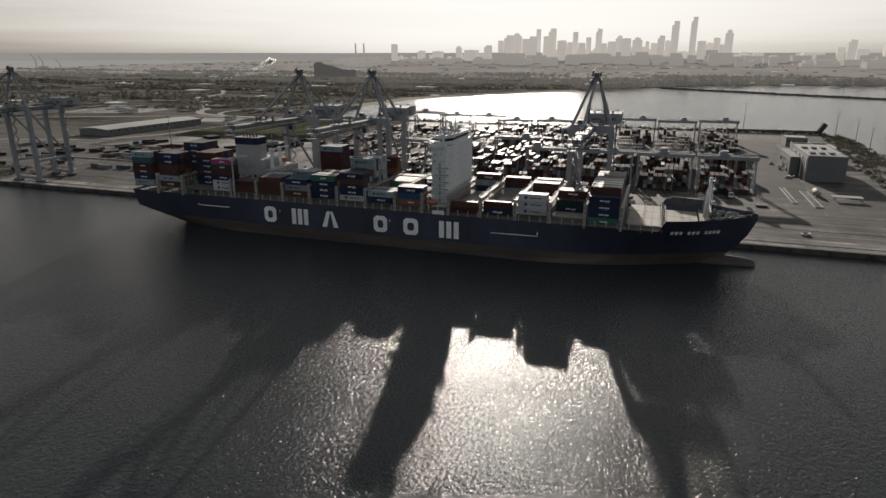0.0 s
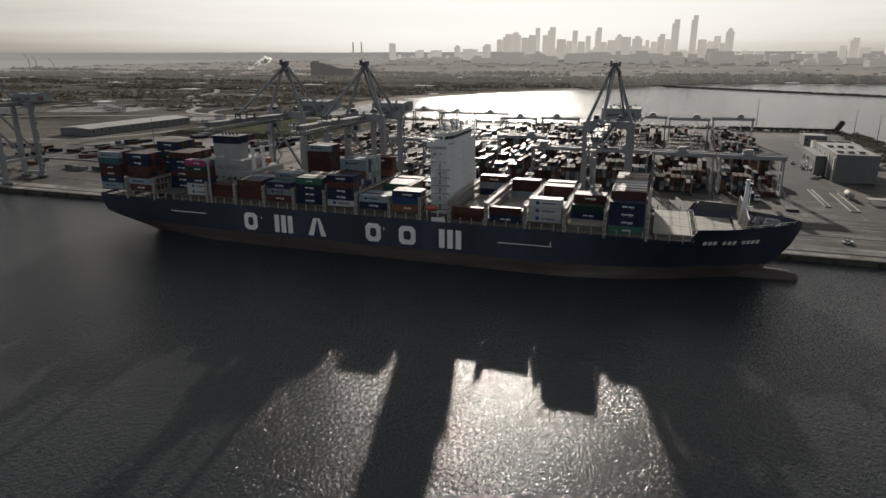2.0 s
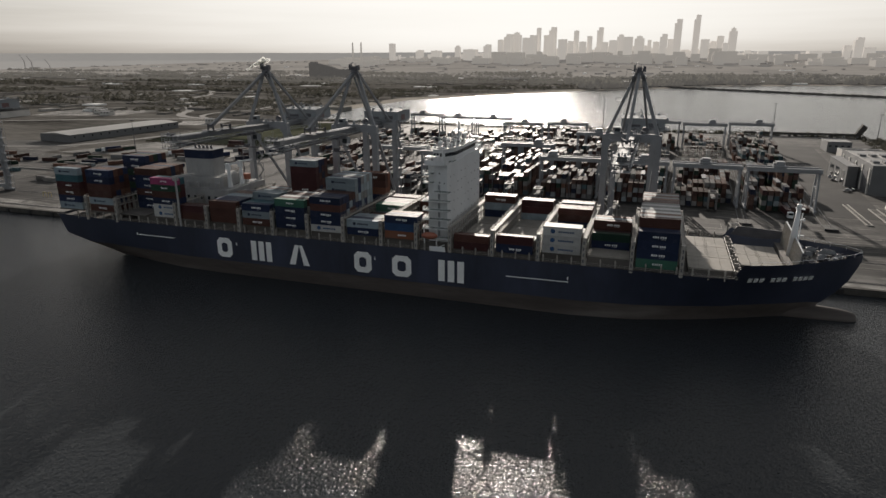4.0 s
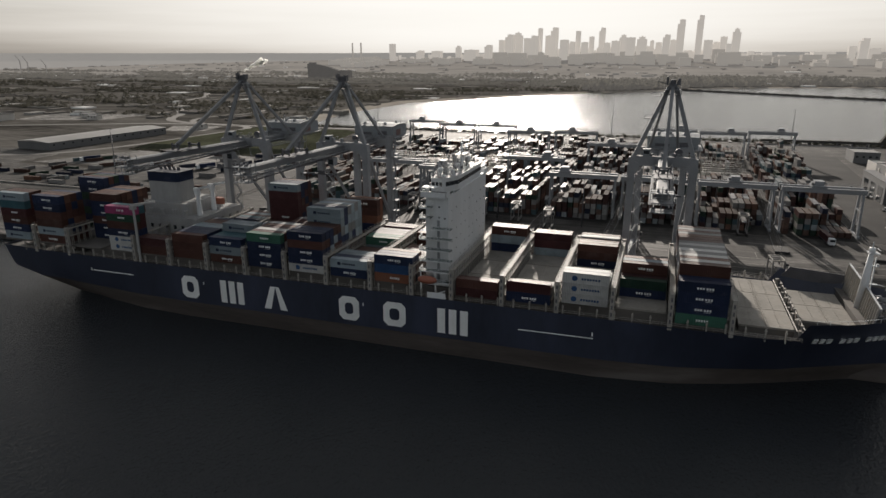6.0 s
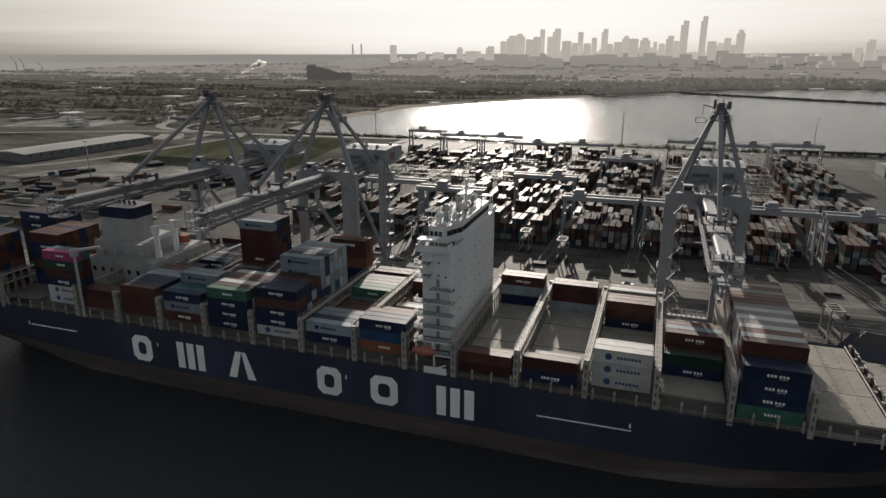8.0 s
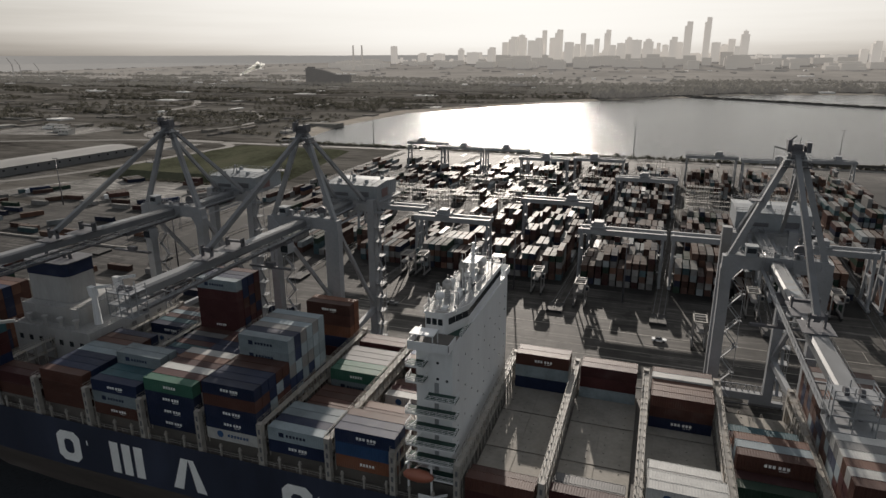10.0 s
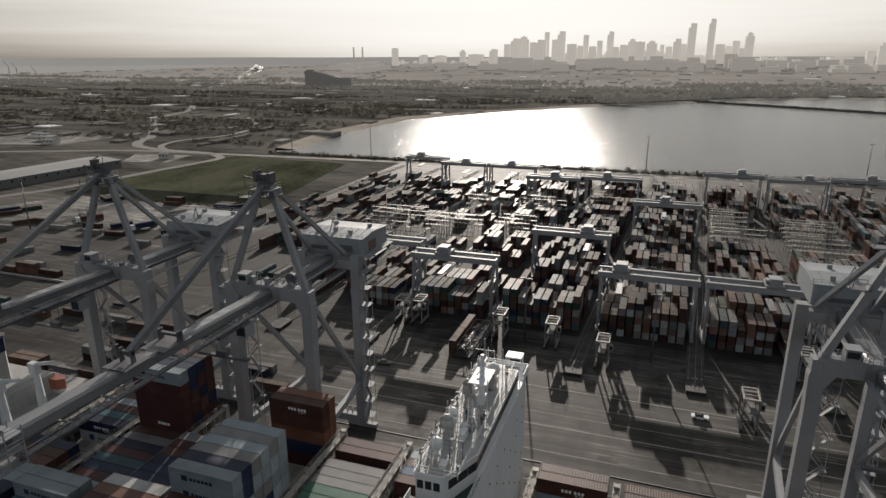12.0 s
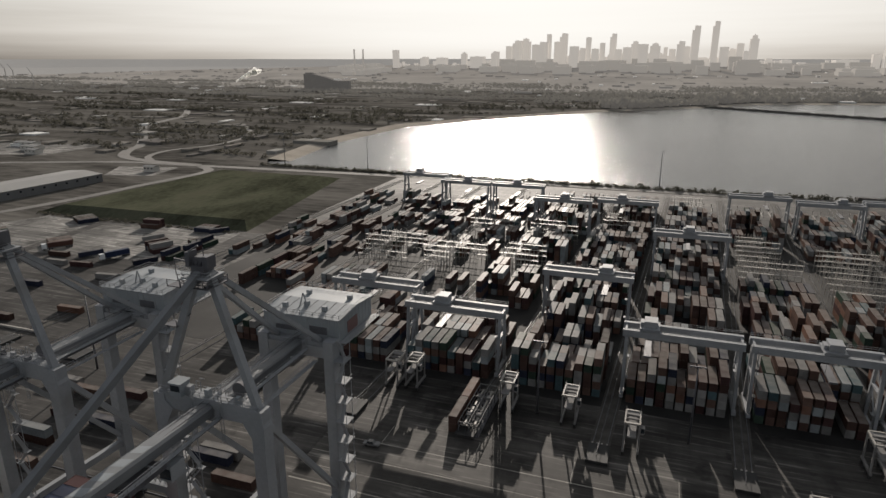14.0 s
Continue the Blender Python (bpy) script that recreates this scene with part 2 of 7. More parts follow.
def streaked(m, lean):
    """Tyre streaks and pale worn patches over a paved surface, lying at an angle to the quay."""
    n, l = m.node_tree.nodes, m.node_tree.links
    co = n.new("ShaderNodeTexCoord")
    last = n["Principled BSDF"].inputs["Base Color"].links[0].from_socket
    for stretch, sc, lo_in, hi_in, low, high, det in STREAKS:
        mp = n.new("ShaderNodeMapping")
        mp.inputs["Scale"].default_value = stretch
        mp.inputs["Rotation"].default_value = (0, 0, lean)
        l.new(co.outputs["Object"], mp.inputs[0])
        tex = n.new("ShaderNodeTexNoise")
        tex.inputs["Scale"].default_value, tex.inputs["Detail"].default_value = sc, det
        l.new(mp.outputs[0], tex.inputs["Vector"])
        rg = n.new("ShaderNodeMapRange")
        rg.inputs["From Min"].default_value, rg.inputs["From Max"].default_value = lo_in, hi_in
        rg.inputs["To Min"].default_value, rg.inputs["To Max"].default_value = low, high
        l.new(tex.outputs[0], rg.inputs["Value"])
        mu = n.new("ShaderNodeVectorMath")
        mu.operation = "MULTIPLY"
        l.new(last, mu.inputs[0])
        l.new(rg.outputs[0], mu.inputs[1])
        last = mu.outputs[0]
    l.new(last, n["Principled BSDF"].inputs["Base Color"])


streaked(asphalt, 0.03)
# Shade between the stacks is put into this near-black asphalt colour
shaded_yard_asphalt = mat("shaded_yard_asphalt", (0.024, 0.023, 0.022), 0.8, 0, 0.5, 0.05, 1.2, 0.1, dirt=(0.045, 0.042, 0.039), spec=0.15)
dark_asphalt = mat("dark_apron_asphalt", (0.036, 0.034, 0.032), 0.8, 0, 0.45, 0.06, 1.2, 0.1, stretch=(0.3, 1.0, 1), dirt=(0.058, 0.054, 0.05), spec=0.12)
streaked(dark_asphalt, -0.06)
streaked(pad_concrete, 0.12)
concrete = mat("concrete", (0.30, 0.285, 0.26), 0.8, 0, 0.3, 0.03, 0.5, 0.15, dirt=(0.2, 0.18, 0.16))
grass_mat = mat("dry_grass", (0.064, 0.067, 0.046), 0.9, 0, 0.6, 0.03, 0.4, 0.3, stretch=(1, 0.5, 1), dirt=(0.078, 0.074, 0.054), spec=0.0)
rock_mat = mat("quay_rock", (0.07, 0.066, 0.06), 0.9, 0, 0.4, 0.3, 2, 0.4, spec=0.1)
far_land = mat("far_land", (0.106, 0.1, 0.091), 1.0, 0, 0.75, 0.010, 0.08, 0, stretch=(0.6, 2.2, 1), dirt=(0.128, 0.12, 0.11), spec=0.0)
# Far haze is put into the land as paler colour and a glow
haze_land = mat("far_land_haze_glow", (0.17, 0.158, 0.142), 1.0, 0, 0.4, 0.003, 0.02, 0, dirt=(0.18, 0.168, 0.15), spec=0.0)
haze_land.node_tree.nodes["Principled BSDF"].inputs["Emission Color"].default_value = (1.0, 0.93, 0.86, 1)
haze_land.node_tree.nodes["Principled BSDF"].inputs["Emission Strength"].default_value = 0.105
# the hills get a stronger glow, again for painted haze
hill_haze = mat("hills_haze_glow", (0.22, 0.21, 0.195), 1.0, 0, 0.1, 0.002, 0.02, 0, spec=0.0)
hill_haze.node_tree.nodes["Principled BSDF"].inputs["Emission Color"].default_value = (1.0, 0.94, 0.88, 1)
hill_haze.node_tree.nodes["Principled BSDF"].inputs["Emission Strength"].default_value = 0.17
# Foliage copy for the far belts, paled and glowing as painted haze
haze_leaf = mat("far_foliage_haze_glow", (0.12, 0.114, 0.10), 1.0, 0, 0.3, 0.05, 0.6, 0, spec=0.0)
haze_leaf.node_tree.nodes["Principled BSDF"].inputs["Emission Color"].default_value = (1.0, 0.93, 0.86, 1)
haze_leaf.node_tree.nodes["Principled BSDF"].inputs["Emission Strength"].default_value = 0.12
far_leaf = mat("far_foliage", (0.09, 0.087, 0.076), 1.0, 0, 0.3, 0.05, 0.6, 0, spec=0.0)
foliage = mat("foliage", (0.095, 0.092, 0.072), 1.0, 0, 0.35, 0.05, 0.6, 0, random_shade=0.2, spec=0.0)

for m in (far_leaf, haze_leaf, foliage):
    # thin leaves: part of the light comes through from behind
    n, l = m.node_tree.nodes, m.node_tree.links
    through_leaf = n.new("ShaderNodeBsdfTranslucent")
    through_leaf.inputs[0].default_value = (0.075, 0.073, 0.06, 1)
    blend = n.new("ShaderNodeMixShader")
    blend.inputs[0].default_value = 0.45
    l.new(n["Principled BSDF"].outputs[0], blend.inputs[1])
    l.new(through_leaf.outputs[0], blend.inputs[2])
    l.new(blend.outputs[0], n["Material Output"].inputs[0])

# Water: dark, with wind ripples at several scales.
def rippled_water(name, gloss, rough, ripple, cells):
    """Water of a given gloss, roughness and height of ripple, with facets of a given fineness."""
    m = bpy.data.materials.new(name)
    m.use_nodes = True
    n, l = m.node_tree.nodes, m.node_tree.links
    b = n["Principled BSDF"]
    b.inputs["Base Color"].default_value = (0.026, 0.029, 0.032, 1)
    b.inputs["Roughness"].default_value = rough
    b.inputs["IOR"].default_value = 1.33
    b.inputs["Specular IOR Level"].default_value = gloss
    co = n.new("ShaderNodeTexCoord")
    drawn = n.new("ShaderNodeMapping")
    drawn.inputs["Rotation"].default_value = (0, 0, 0.35)
    drawn.inputs["Scale"].default_value = (1.0, 0.8, 1.0)
    l.new(co.outputs["Object"], drawn.inputs[0])
    prev = None
    # slow swell, wind ripple and fine chop
    for sc, dist, st, det in ((0.035, 1.0, 0.35, 2), (1.0, 0.25, 1.0, 2), (2.8, 0.16, 1.0, 2)):
        tex = n.new("ShaderNodeTexNoise")
        tex.inputs["Scale"].default_value = sc
        tex.inputs["Detail"].default_value = det
        l.new(drawn.outputs[0], tex.inputs["Vector"])
        bp = n.new("ShaderNodeBump")
        bp.inputs["Strength"].default_value = st
        bp.inputs["Distance"].default_value = dist * ripple
        l.new(tex.outputs[0], bp.inputs["Height"])
        if prev:
            l.new(prev.outputs[0], bp.inputs["Normal"])
        prev = bp

    def math_node(kind, first, second):
        node = n.new("ShaderNodeVectorMath")
        node.operation = kind
        for i, v in enumerate((first, second)):
            if isinstance(v, tuple):
                node.inputs[i].default_value = v
            else:
                l.new(v, node.inputs[i])
        return node.outputs[0]

    # small facets of the ripple, most of them leaning little and a few far
    facets = []
    for sc in cells:
        cell = n.new("ShaderNodeTexVoronoi")
        cell.inputs["Scale"].default_value = sc
        l.new(drawn.outputs[0], cell.inputs["Vector"])
        facets.append(math_node("SUBTRACT", cell.outputs["Color"], (0.5, 0.5, 0.5)))
    steep = math_node("MULTIPLY", math_node("MULTIPLY", facets[0], facets[1]), (ripple, ripple, 0.0))
    unit = n.new("ShaderNodeVectorMath")
    unit.operation = "NORMALIZE"
    l.new(math_node("ADD", prev.outputs[0], steep), unit.inputs[0])
    l.new(unit.outputs[0], b.inputs["Normal"])
    return m


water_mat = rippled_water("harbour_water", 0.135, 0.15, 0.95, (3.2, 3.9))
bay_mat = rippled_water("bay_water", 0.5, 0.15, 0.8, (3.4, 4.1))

PALETTE = {
    "navy": (0.018, 0.032, 0.084), "brown": (0.105, 0.042, 0.030), "maroon": (0.088, 0.027, 0.028), "grey_blue": (0.288, 0.360, 0.400),
    "green": (0.048, 0.176, 0.120), "white": (0.60, 0.60, 0.58), "orange": (0.24, 0.09, 0.045), "teal": (0.040, 0.128, 0.160),
    "pink": (0.400, 0.048, 0.176), "rust": (0.165, 0.075, 0.05), "blue": (0.032, 0.104, 0.256), "grey": (0.264, 0.264, 0.264), "dark_green": (0.020, 0.064, 0.040),
}
PALETTE = {k: tuple(0.56 * v + 0.09 * (0.3 * c[0] + 0.5 * c[1] + 0.2 * c[2]) for v in c) for k, c in PALETTE.items()}
paint = {k: mat("container_" + k, c, 0.58, 0, 0.25, 0.25, 2.5, 0.04, random_shade=0.22, dirt=tuple(0.7 * v + 0.03 for v in c), spec=0.2) for k, c in PALETTE.items()}
YARD_COLORS = [PALETTE[k] for k in ("brown", "rust", "navy", "grey", "maroon", "orange", "grey", "brown", "grey_blue", "teal", "rust", "dark_green", "brown", "grey", "brown", "rust")]
YARD_COLORS = [tuple(0.62 * v + t * (0.3 * c[0] + 0.5 * c[1] + 0.2 * c[2] + 0.03) for v, t in zip(c, (0.32, 0.307, 0.288))) for c in YARD_COLORS]
ypaint = {k: mat("faded_container_" + k, tuple(0.62 * v + t * (0.3 * c[0] + 0.5 * c[1] + 0.2 * c[2] + 0.03) for v, t in zip(c, (0.32, 0.307, 0.288))), 0.5, 0, 0.3, 0.25, 2.5, 0.03, random_shade=0.3, spec=0.006) for k, c in PALETTE.items()}
deck_stack_paint = island_mat("stack_paint", [PALETTE[k] for k in ("navy", "brown", "maroon", "navy", "rust", "brown", "grey_blue", "maroon")], 0.4, 0.3, 0.2)
deck_green = mat("deck_green_paint", (0.03, 0.06, 0.05), 0.7, 0, 0.3, 0.2, 2.0, 0.05, spec=0.2)
yard_paint = island_mat("yard_container_paint", YARD_COLORS, 0.48, 0.3, 0.01)
# Sunlit roof tone in the paint, faint on deck boxes, strong in the yard
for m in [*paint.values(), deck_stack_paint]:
    pale_roofs(m, (0.20, 0.19, 0.18), 0.08)
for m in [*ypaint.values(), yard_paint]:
    pale_roofs(m, (0.26, 0.245, 0.225), 0.5)

# ---- water and land ----
structure("water", Geo().add([(-4900, -1500, WATER), (4900, -1500, WATER), (4900, 300, WATER), (-4900, 300, WATER)], [(0, 1, 2, 3)]), water_mat, "dark rippled harbour water", "water")
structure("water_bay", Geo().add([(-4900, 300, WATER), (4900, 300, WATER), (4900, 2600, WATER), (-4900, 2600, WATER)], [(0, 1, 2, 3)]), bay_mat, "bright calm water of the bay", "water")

SHORE = [(-4800, 60), (-345, 58), (-340, 50), (305, 50), (292, 250), (272, 330), (268, 420), (262, 500), (250, 524), (-372, 528), (-390, 560),
         (-416, 707), (-404, 940), (-300, 1115), (-133, 1335), (-20, 1430), (80, 1525), (197, 1660), (486, 1760), (900, 1850), (2500, 1920), (4800, 1960), (4800, 2000), (-4800, 2000)]


def far_height(y):
    """The land beyond the bay rises gently to the skyline."""
    s = max(0.0, (y - 2000) / 2800)
    return GROUND + 84 * s ** 1.25


g = Geo().prism(SHORE, -3, GROUND)
xs = [-4800 + 300 * i for i in range(33)]
ys = [2000 + 200 * j for j in range(15)]
structure("ground", g, far_land, "flat dry suburban land round the bay", "ground")
g = Geo()
rows = [(x, y, far_height(y) + (noise.noise((x / 500, y / 500, 0)) * 3 if y > 2000 else 0)) for y in ys for x in xs]
g.add(rows, [(j * 33 + i, j * 33 + i + 1, (j + 1) * 33 + i + 1, (j + 1) * 33 + i) for j in range(14) for i in range(32)])
structure("backdrop_land", g, haze_land, "far land rising to the horizon, its haze painted as glow", "backdrop")
# added low hills that close the horizon, their haze painted in as glow
hills = []
for i in range(81):
    a = radians(-48 + 125 * i / 80)
    for r, top in ((4180, 0.0), (4420, 0.55), (4560, 1.0), (4700, 0.9)):
        hills.append((40 - r * math.sin(a), -130 + r * math.cos(a), -4 + (98 + 3 * noise.noise((a * 9, 0, 0)) + 1.5 * noise.noise((a * 31, 5, 0))) * top))
structure("backdrop_hills", Geo().add(hills, [(4 * i + k, 4 * i + k + 1, 4 * i + k + 5, 4 * i + k + 4) for i in range(80) for k in range(3)]), hill_haze, "added low hills along the horizon, haze painted as glow", "backdrop")

structure("pavement_terminal", Geo().prism([(-340, 50.6), (300, 50.6), (288, 250), (266, 330), (262, 420), (252, 506), (-215, 506), (-215, 300), (-340, 290)], GROUND - 0.5, GROUND + 0.05), asphalt, "grey asphalt container terminal apron with tyre streaks", "pavement")
structure("pavement_quay_west", Geo().prism([(-339, 66.2), (-74, 66.2), (-76, 161), (-206, 161), (-210, 295), (-339, 288)], GROUND - 0.5, GROUND + 0.09), dark_asphalt, "dark asphalt apron behind the western quay", "pavement")
structure("pavement_yard", Geo().prism([(-205, 162), (180, 162), (198, 440), (-186, 440)], GROUND - 0.5, GROUND + 0.1), shaded_yard_asphalt, "asphalt darkened for painted shade between the container stacks", "pavement")
structure("pavement_pad", Geo().prism([(-420, 215), (-330, 224), (-338, 290), (-385, 292)], GROUND - 0.5, GROUND + 0.13).prism([(-322, 225), (-225, 235), (-232, 296), (-330, 291)], GROUND - 0.5, GROUND + 0.13), pad_concrete, "worn concrete truck holding pad", "pavement")
structure("pavement_depot", Geo().prism([(-760, 70), (-341, 66), (-341, 205), (-430, 208), (-440, 300), (-620, 230)], GROUND - 0.5, GROUND + 0.05), asphalt, "dark asphalt depot yard west of the terminal", "pavement")
structure("quay_wall", Geo().box(-340, 305, 48.9, 50.7, -3, GROUND + 0.25), rock_mat, "dark stained concrete quay edge wall above the water", "wall")
structure("pavement_cope", Geo().box(-340, 303, 50.75, 55.6, GROUND - 0.5, GROUND + 0.12).box(-340, 302, 57.4, 66.0, GROUND - 0.5, GROUND + 0.1), pad_concrete, "worn pale concrete strip along the quay edge", "pavement")
fender_geo = Geo().box(-0.9, 0.9, -0.7, 0.0, 0.6, 3.2).mesh("quay_fender", rubber)
for i in range(40):
    thing("quay_fender", fender_geo, None, "black rubber fender panel on the concrete quay wall", "fender", "quay fenders", at=pose(-330 + 16 * i, 48.9, 0))
# embankment with dry grass and a steep bank towards the quay
field = [(-402, 297), (-231, 301), (-231, 318), (-262, 482), (-384, 482)]
crest = [(-390, 309), (-240, 312), (-241, 318), (-268, 470), (-378, 470)]
mound = Geo()
fine_rows, fine_cols = 26, 26
top_grid = []
for j in range(fine_rows + 1):
    for i in range(fine_cols + 1):
        u, v = i / fine_cols, j / fine_rows
        low_edge = Vector(crest[0]).lerp(Vector(crest[1]), u)
        high_edge = Vector(crest[4]).lerp(Vector(crest[3]), u)
        p = low_edge.lerp(high_edge, v)
        top_grid.append((p.x, p.y, GROUND + 4.2 + 0.5 * noise.noise((p.x / 22, p.y / 22, 0)) - 1.0 * v))
mound.add(top_grid, [(j * 27 + i, j * 27 + i + 1, (j + 1) * 27 + i + 1, (j + 1) * 27 + i) for j in range(26) for i in range(26)])
feet = [(*field[0], GROUND), (*field[1], GROUND), (*field[3], GROUND), (*field[4], GROUND)]
edge_runs = [[i for i in range(27)], [26 + 27 * j for j in range(27)], [26 * 27 + 26 - i for i in range(27)], [27 * (26 - j) for j in range(27)]]
for run, foot_a, foot_b in zip(edge_runs, feet, feet[1:] + feet[:1]):
    uppers = [top_grid[i] for i in run]
    lowers = [tuple(Vector(foot_a).lerp(Vector(foot_b), i / 26)) for i in range(27)]
    mound.add(uppers + lowers, [(i, i + 1, i + 28, i + 27) for i in range(26)])
structure("grass_mound", mound, grass_mat, "low grassed embankment beside the container yard", "ground")
road_paint = mat("road_surface", (0.15, 0.143, 0.133), 0.85, 0, 0.3, 0.03, 0.5, 0.1, dirt=(0.11, 0.104, 0.096), spec=0.2)


def ribbon(points, width, top):
    """A road laid along a smooth line of places."""
    line = []
    for i in range(len(points) - 1):
        p0, p1, p2, p3 = (Vector(points[max(0, min(len(points) - 1, i + k))]) for k in (-1, 0, 1, 2))
        for j in range(8):
            t = j / 8
            line.append(0.5 * (2 * p1 + (p2 - p0) * t + (2 * p0 - 5 * p1 + 4 * p2 - p3) * t * t + (3 * p1 - p0 - 3 * p2 + p3) * t ** 3))
    line.append(Vector(points[-1]))
    g = Geo()
    vs = []
    for i, p in enumerate(line):
        d = (line[min(i + 1, len(line) - 1)] - line[max(i - 1, 0)]).normalized()
        for sgn, zz in ((1, -0.4), (1, top), (-1, top), (-1, -0.4)):
            vs.append((p.x - d.y * width / 2 * sgn, p.y + d.x * width / 2 * sgn, GROUND + zz))
    g.add(vs, [(4 * i + k, 4 * i + 4 + k, 4 * i + 5 + k, 4 * i + 1 + k) for i in range(len(line) - 1) for k in range(3)])
    return g


structure("road_shore", ribbon([(-1100, 260), (-800, 370), (-620, 452), (-520, 490), (-430, 497), (-342, 503), (-100, 514), (240, 512)], 10, 0.13), road_paint, "worn access road along the shore", "road")
structure("road_yard", ribbon([(-760, 190), (-560, 212), (-460, 244), (-430, 280), (-414, 335), (-406, 400), (-398, 470), (-420, 492)], 9, 0.17), road_paint, "grey road past the grassed embankment", "road")
structure("road_ramp", ribbon([(-430, 499), (-490, 503), (-545, 520), (-580, 560), (-600, 600), (-680, 690), (-772, 794), (-840, 960), (-1000, 1150)], 12, 0.21), road_paint, "curving dual road leading inland", "road")
structure("road_loop", ribbon([(-490, 503), (-522, 530), (-534, 575), (-515, 640), (-540, 740), (-640, 860)], 7, 0.25), road_paint, "narrow slip road curving inland", "road")
structure("pavement_lot", Geo().prism([(-476, 425), (-430, 436), (-440, 482), (-500, 468)], GROUND - 0.5, GROUND + 0.08), pad_concrete, "pale concrete lot beside the road", "pavement")
structure("pavement_yard_west", Geo().prism([(-760, 470), (-640, 500), (-640, 590), (-790, 560)], GROUND - 0.5, GROUND + 0.08), pad_concrete, "broad pale paved yard among trees", "pavement")
# sandy shore of the bay, sloping into the water
beach = Geo()
bay = SHORE[10:22]
for (xa, ya), (xb, yb) in zip(bay, bay[1:]):
    d = Vector((xb - xa, yb - ya)).normalized()
    nx, ny = d.y * 30, -d.x * 30
    beach.add([(xa, ya, GROUND + 0.03), (xb, yb, GROUND + 0.03), (xb + nx, yb + ny, WATER - 0.4), (xa + nx, ya + ny, WATER - 0.4)], [(0, 1, 2, 3)])
structure("beach", beach, sand, "pale strip of sand round the bay", "beach")
# breakwater across the bay
spit = Geo()
for i in range(110):
    t = i / 109
    x, y = 60 + 560 * t, 1530 - 400 * t
    spit.add([(x - 14, y - 5, WATER - 1), (x + 14, y - 16, WATER - 1), (x + 12, y + 6, WATER - 1), (x - 12, y + 14, WATER - 1), (x + random.uniform(-3, 3), y - 2, WATER + 3.5 + random.random() * 1.6)], [(0, 1, 4), (1, 2, 4), (2, 3, 4), (3, 0, 4)])
structure("breakwater", spit, rock_mat, "low dark rubble breakwater in the bay", "breakwater")
# timber jetties on the far side of the bay
for (xa, ya), (xb, yb) in (((-372, 1076), (-281, 1037)), ((-292, 1254), (-214, 1181)), ((-150, 1366), (-8, 1306))):
    jetty = thing("jetty", Geo().beam((xa, ya, WATER + 1.5), (xb, yb, WATER + 1.5), 4.5, 0.5), rock_mat, "low dark timber jetty reaching into the bay", "jetty", "jetties")
    for i in range(9):
        u = i / 8
        part("pile", Geo().tube((xa + (xb - xa) * u, ya + (yb - ya) * u, WATER - 2), (xa + (xb - xa) * u, ya + (yb - ya) * u, WATER + 2.3), 0.45, 6), rock_mat, jetty)


# ---- the ship ----
CY, DECK, HATCH = 24.1, 18.5, 21.35


def lerp_table(table, x):
    for (x0, a), (x1, b2) in zip(table, table[1:]):
        if x <= x1:
            return a + (b2 - a) * max(0, (x - x0)) / (x1 - x0)
    return table[-1][1]


HB_DECK = [(-172, 22.5), (-160, 23.7), (-140, 24.1), (84, 24.1), (96, 22.6), (106, 19.2), (114, 14.6), (122, 9.4), (128, 5.0), (131.4, 0.35)]
HB_WL = [(-172, 14), (-150, 15), (-135, 18), (-110, 23), (-90, 24.1), (45, 24.1), (65, 21.5), (80, 16.8), (95, 10.6), (108, 4.6), (116, 0.9), (118, 0.3), (131.4, 0.3)]
BOTTOM = [(-172, 9.5), (-160, 6.2), (-150, 3.2), (-143, 0.5), (-130, -2.0), (116, -2.0), (118, 1.2), (121, 6), (127, 13), (131.4, 21.0)]
TOP = [(-172, DECK), (92.6, DECK), (95.4, 22.9), (115, 22.95), (131.4, 23.3)]
stations = [-172, -168, -160, -150, -143, -135, -125, -110, -90, -60, -30, 0, 30, 45, 55, 65, 75, 84, 90, 92.6, 95.4, 97, 100, 104, 108, 112, 116, 118, 121.5, 125, 128, 130.4, 131.4]


def half(x, z):
    s = min(1, max(0, (z - 1.0) / (lerp_table(TOP, x) - 1.0)))
    power = 0.55 if x < 0 else 1.25
    a, b2 = lerp_table(HB_WL, x), lerp_table(HB_DECK, x)
    return a + (b2 - a) * s ** power


def hull_shell(z_low, z_high, steps):
    g = Geo()
    for sgn in (-1, 1):
        grid = []
        for x in stations:
            lo = max(lerp_table(BOTTOM, x), z_low)
            hi = lerp_table(TOP, x) if z_high is None else max(lo, z_high)
            lo = min(lo, hi)
            grid.append([(x, CY + sgn * half(x, lo + (hi - lo) * k / steps), lo + (hi - lo) * k / steps) for k in range(steps + 1)])
        n = steps + 1
        g.add([p for c in grid for p in c], [(i * n + k, (i + 1) * n + k, (i + 1) * n + k + 1, i * n + k + 1) for i in range(len(grid) - 1) for k in range(steps)])
    return g


BOOT = 6.4
ship = thing("container_ship", hull_shell(BOOT, None, 8), hull_paint, "navy blue container ship hull moored alongside the quay", "ship", smooth=True)
part("boot_topping", hull_shell(-3, BOOT, 4), boot_paint, ship, "worn dull red lower hull", smooth=True)
g = Geo()
hi, lo = DECK, 9.5
g.add([(-172, CY - half(-172, lo), lo), (-172, CY + half(-172, lo), lo), (-172, CY + half(-172, hi), hi), (-172, CY - half(-172, hi), hi)], [(0, 1, 2, 3)])
g.box(-172.2, -172.0, 8, 40, 14, 16)
part("transom", g, hull_paint, ship)
g = Geo()
pts = [(x, CY - half(x, 17.2) + 0.15) for x in stations if x <= 109] + [(x, CY + half(x, 17.2) - 0.15) for x in reversed(stations) if x <= 109]
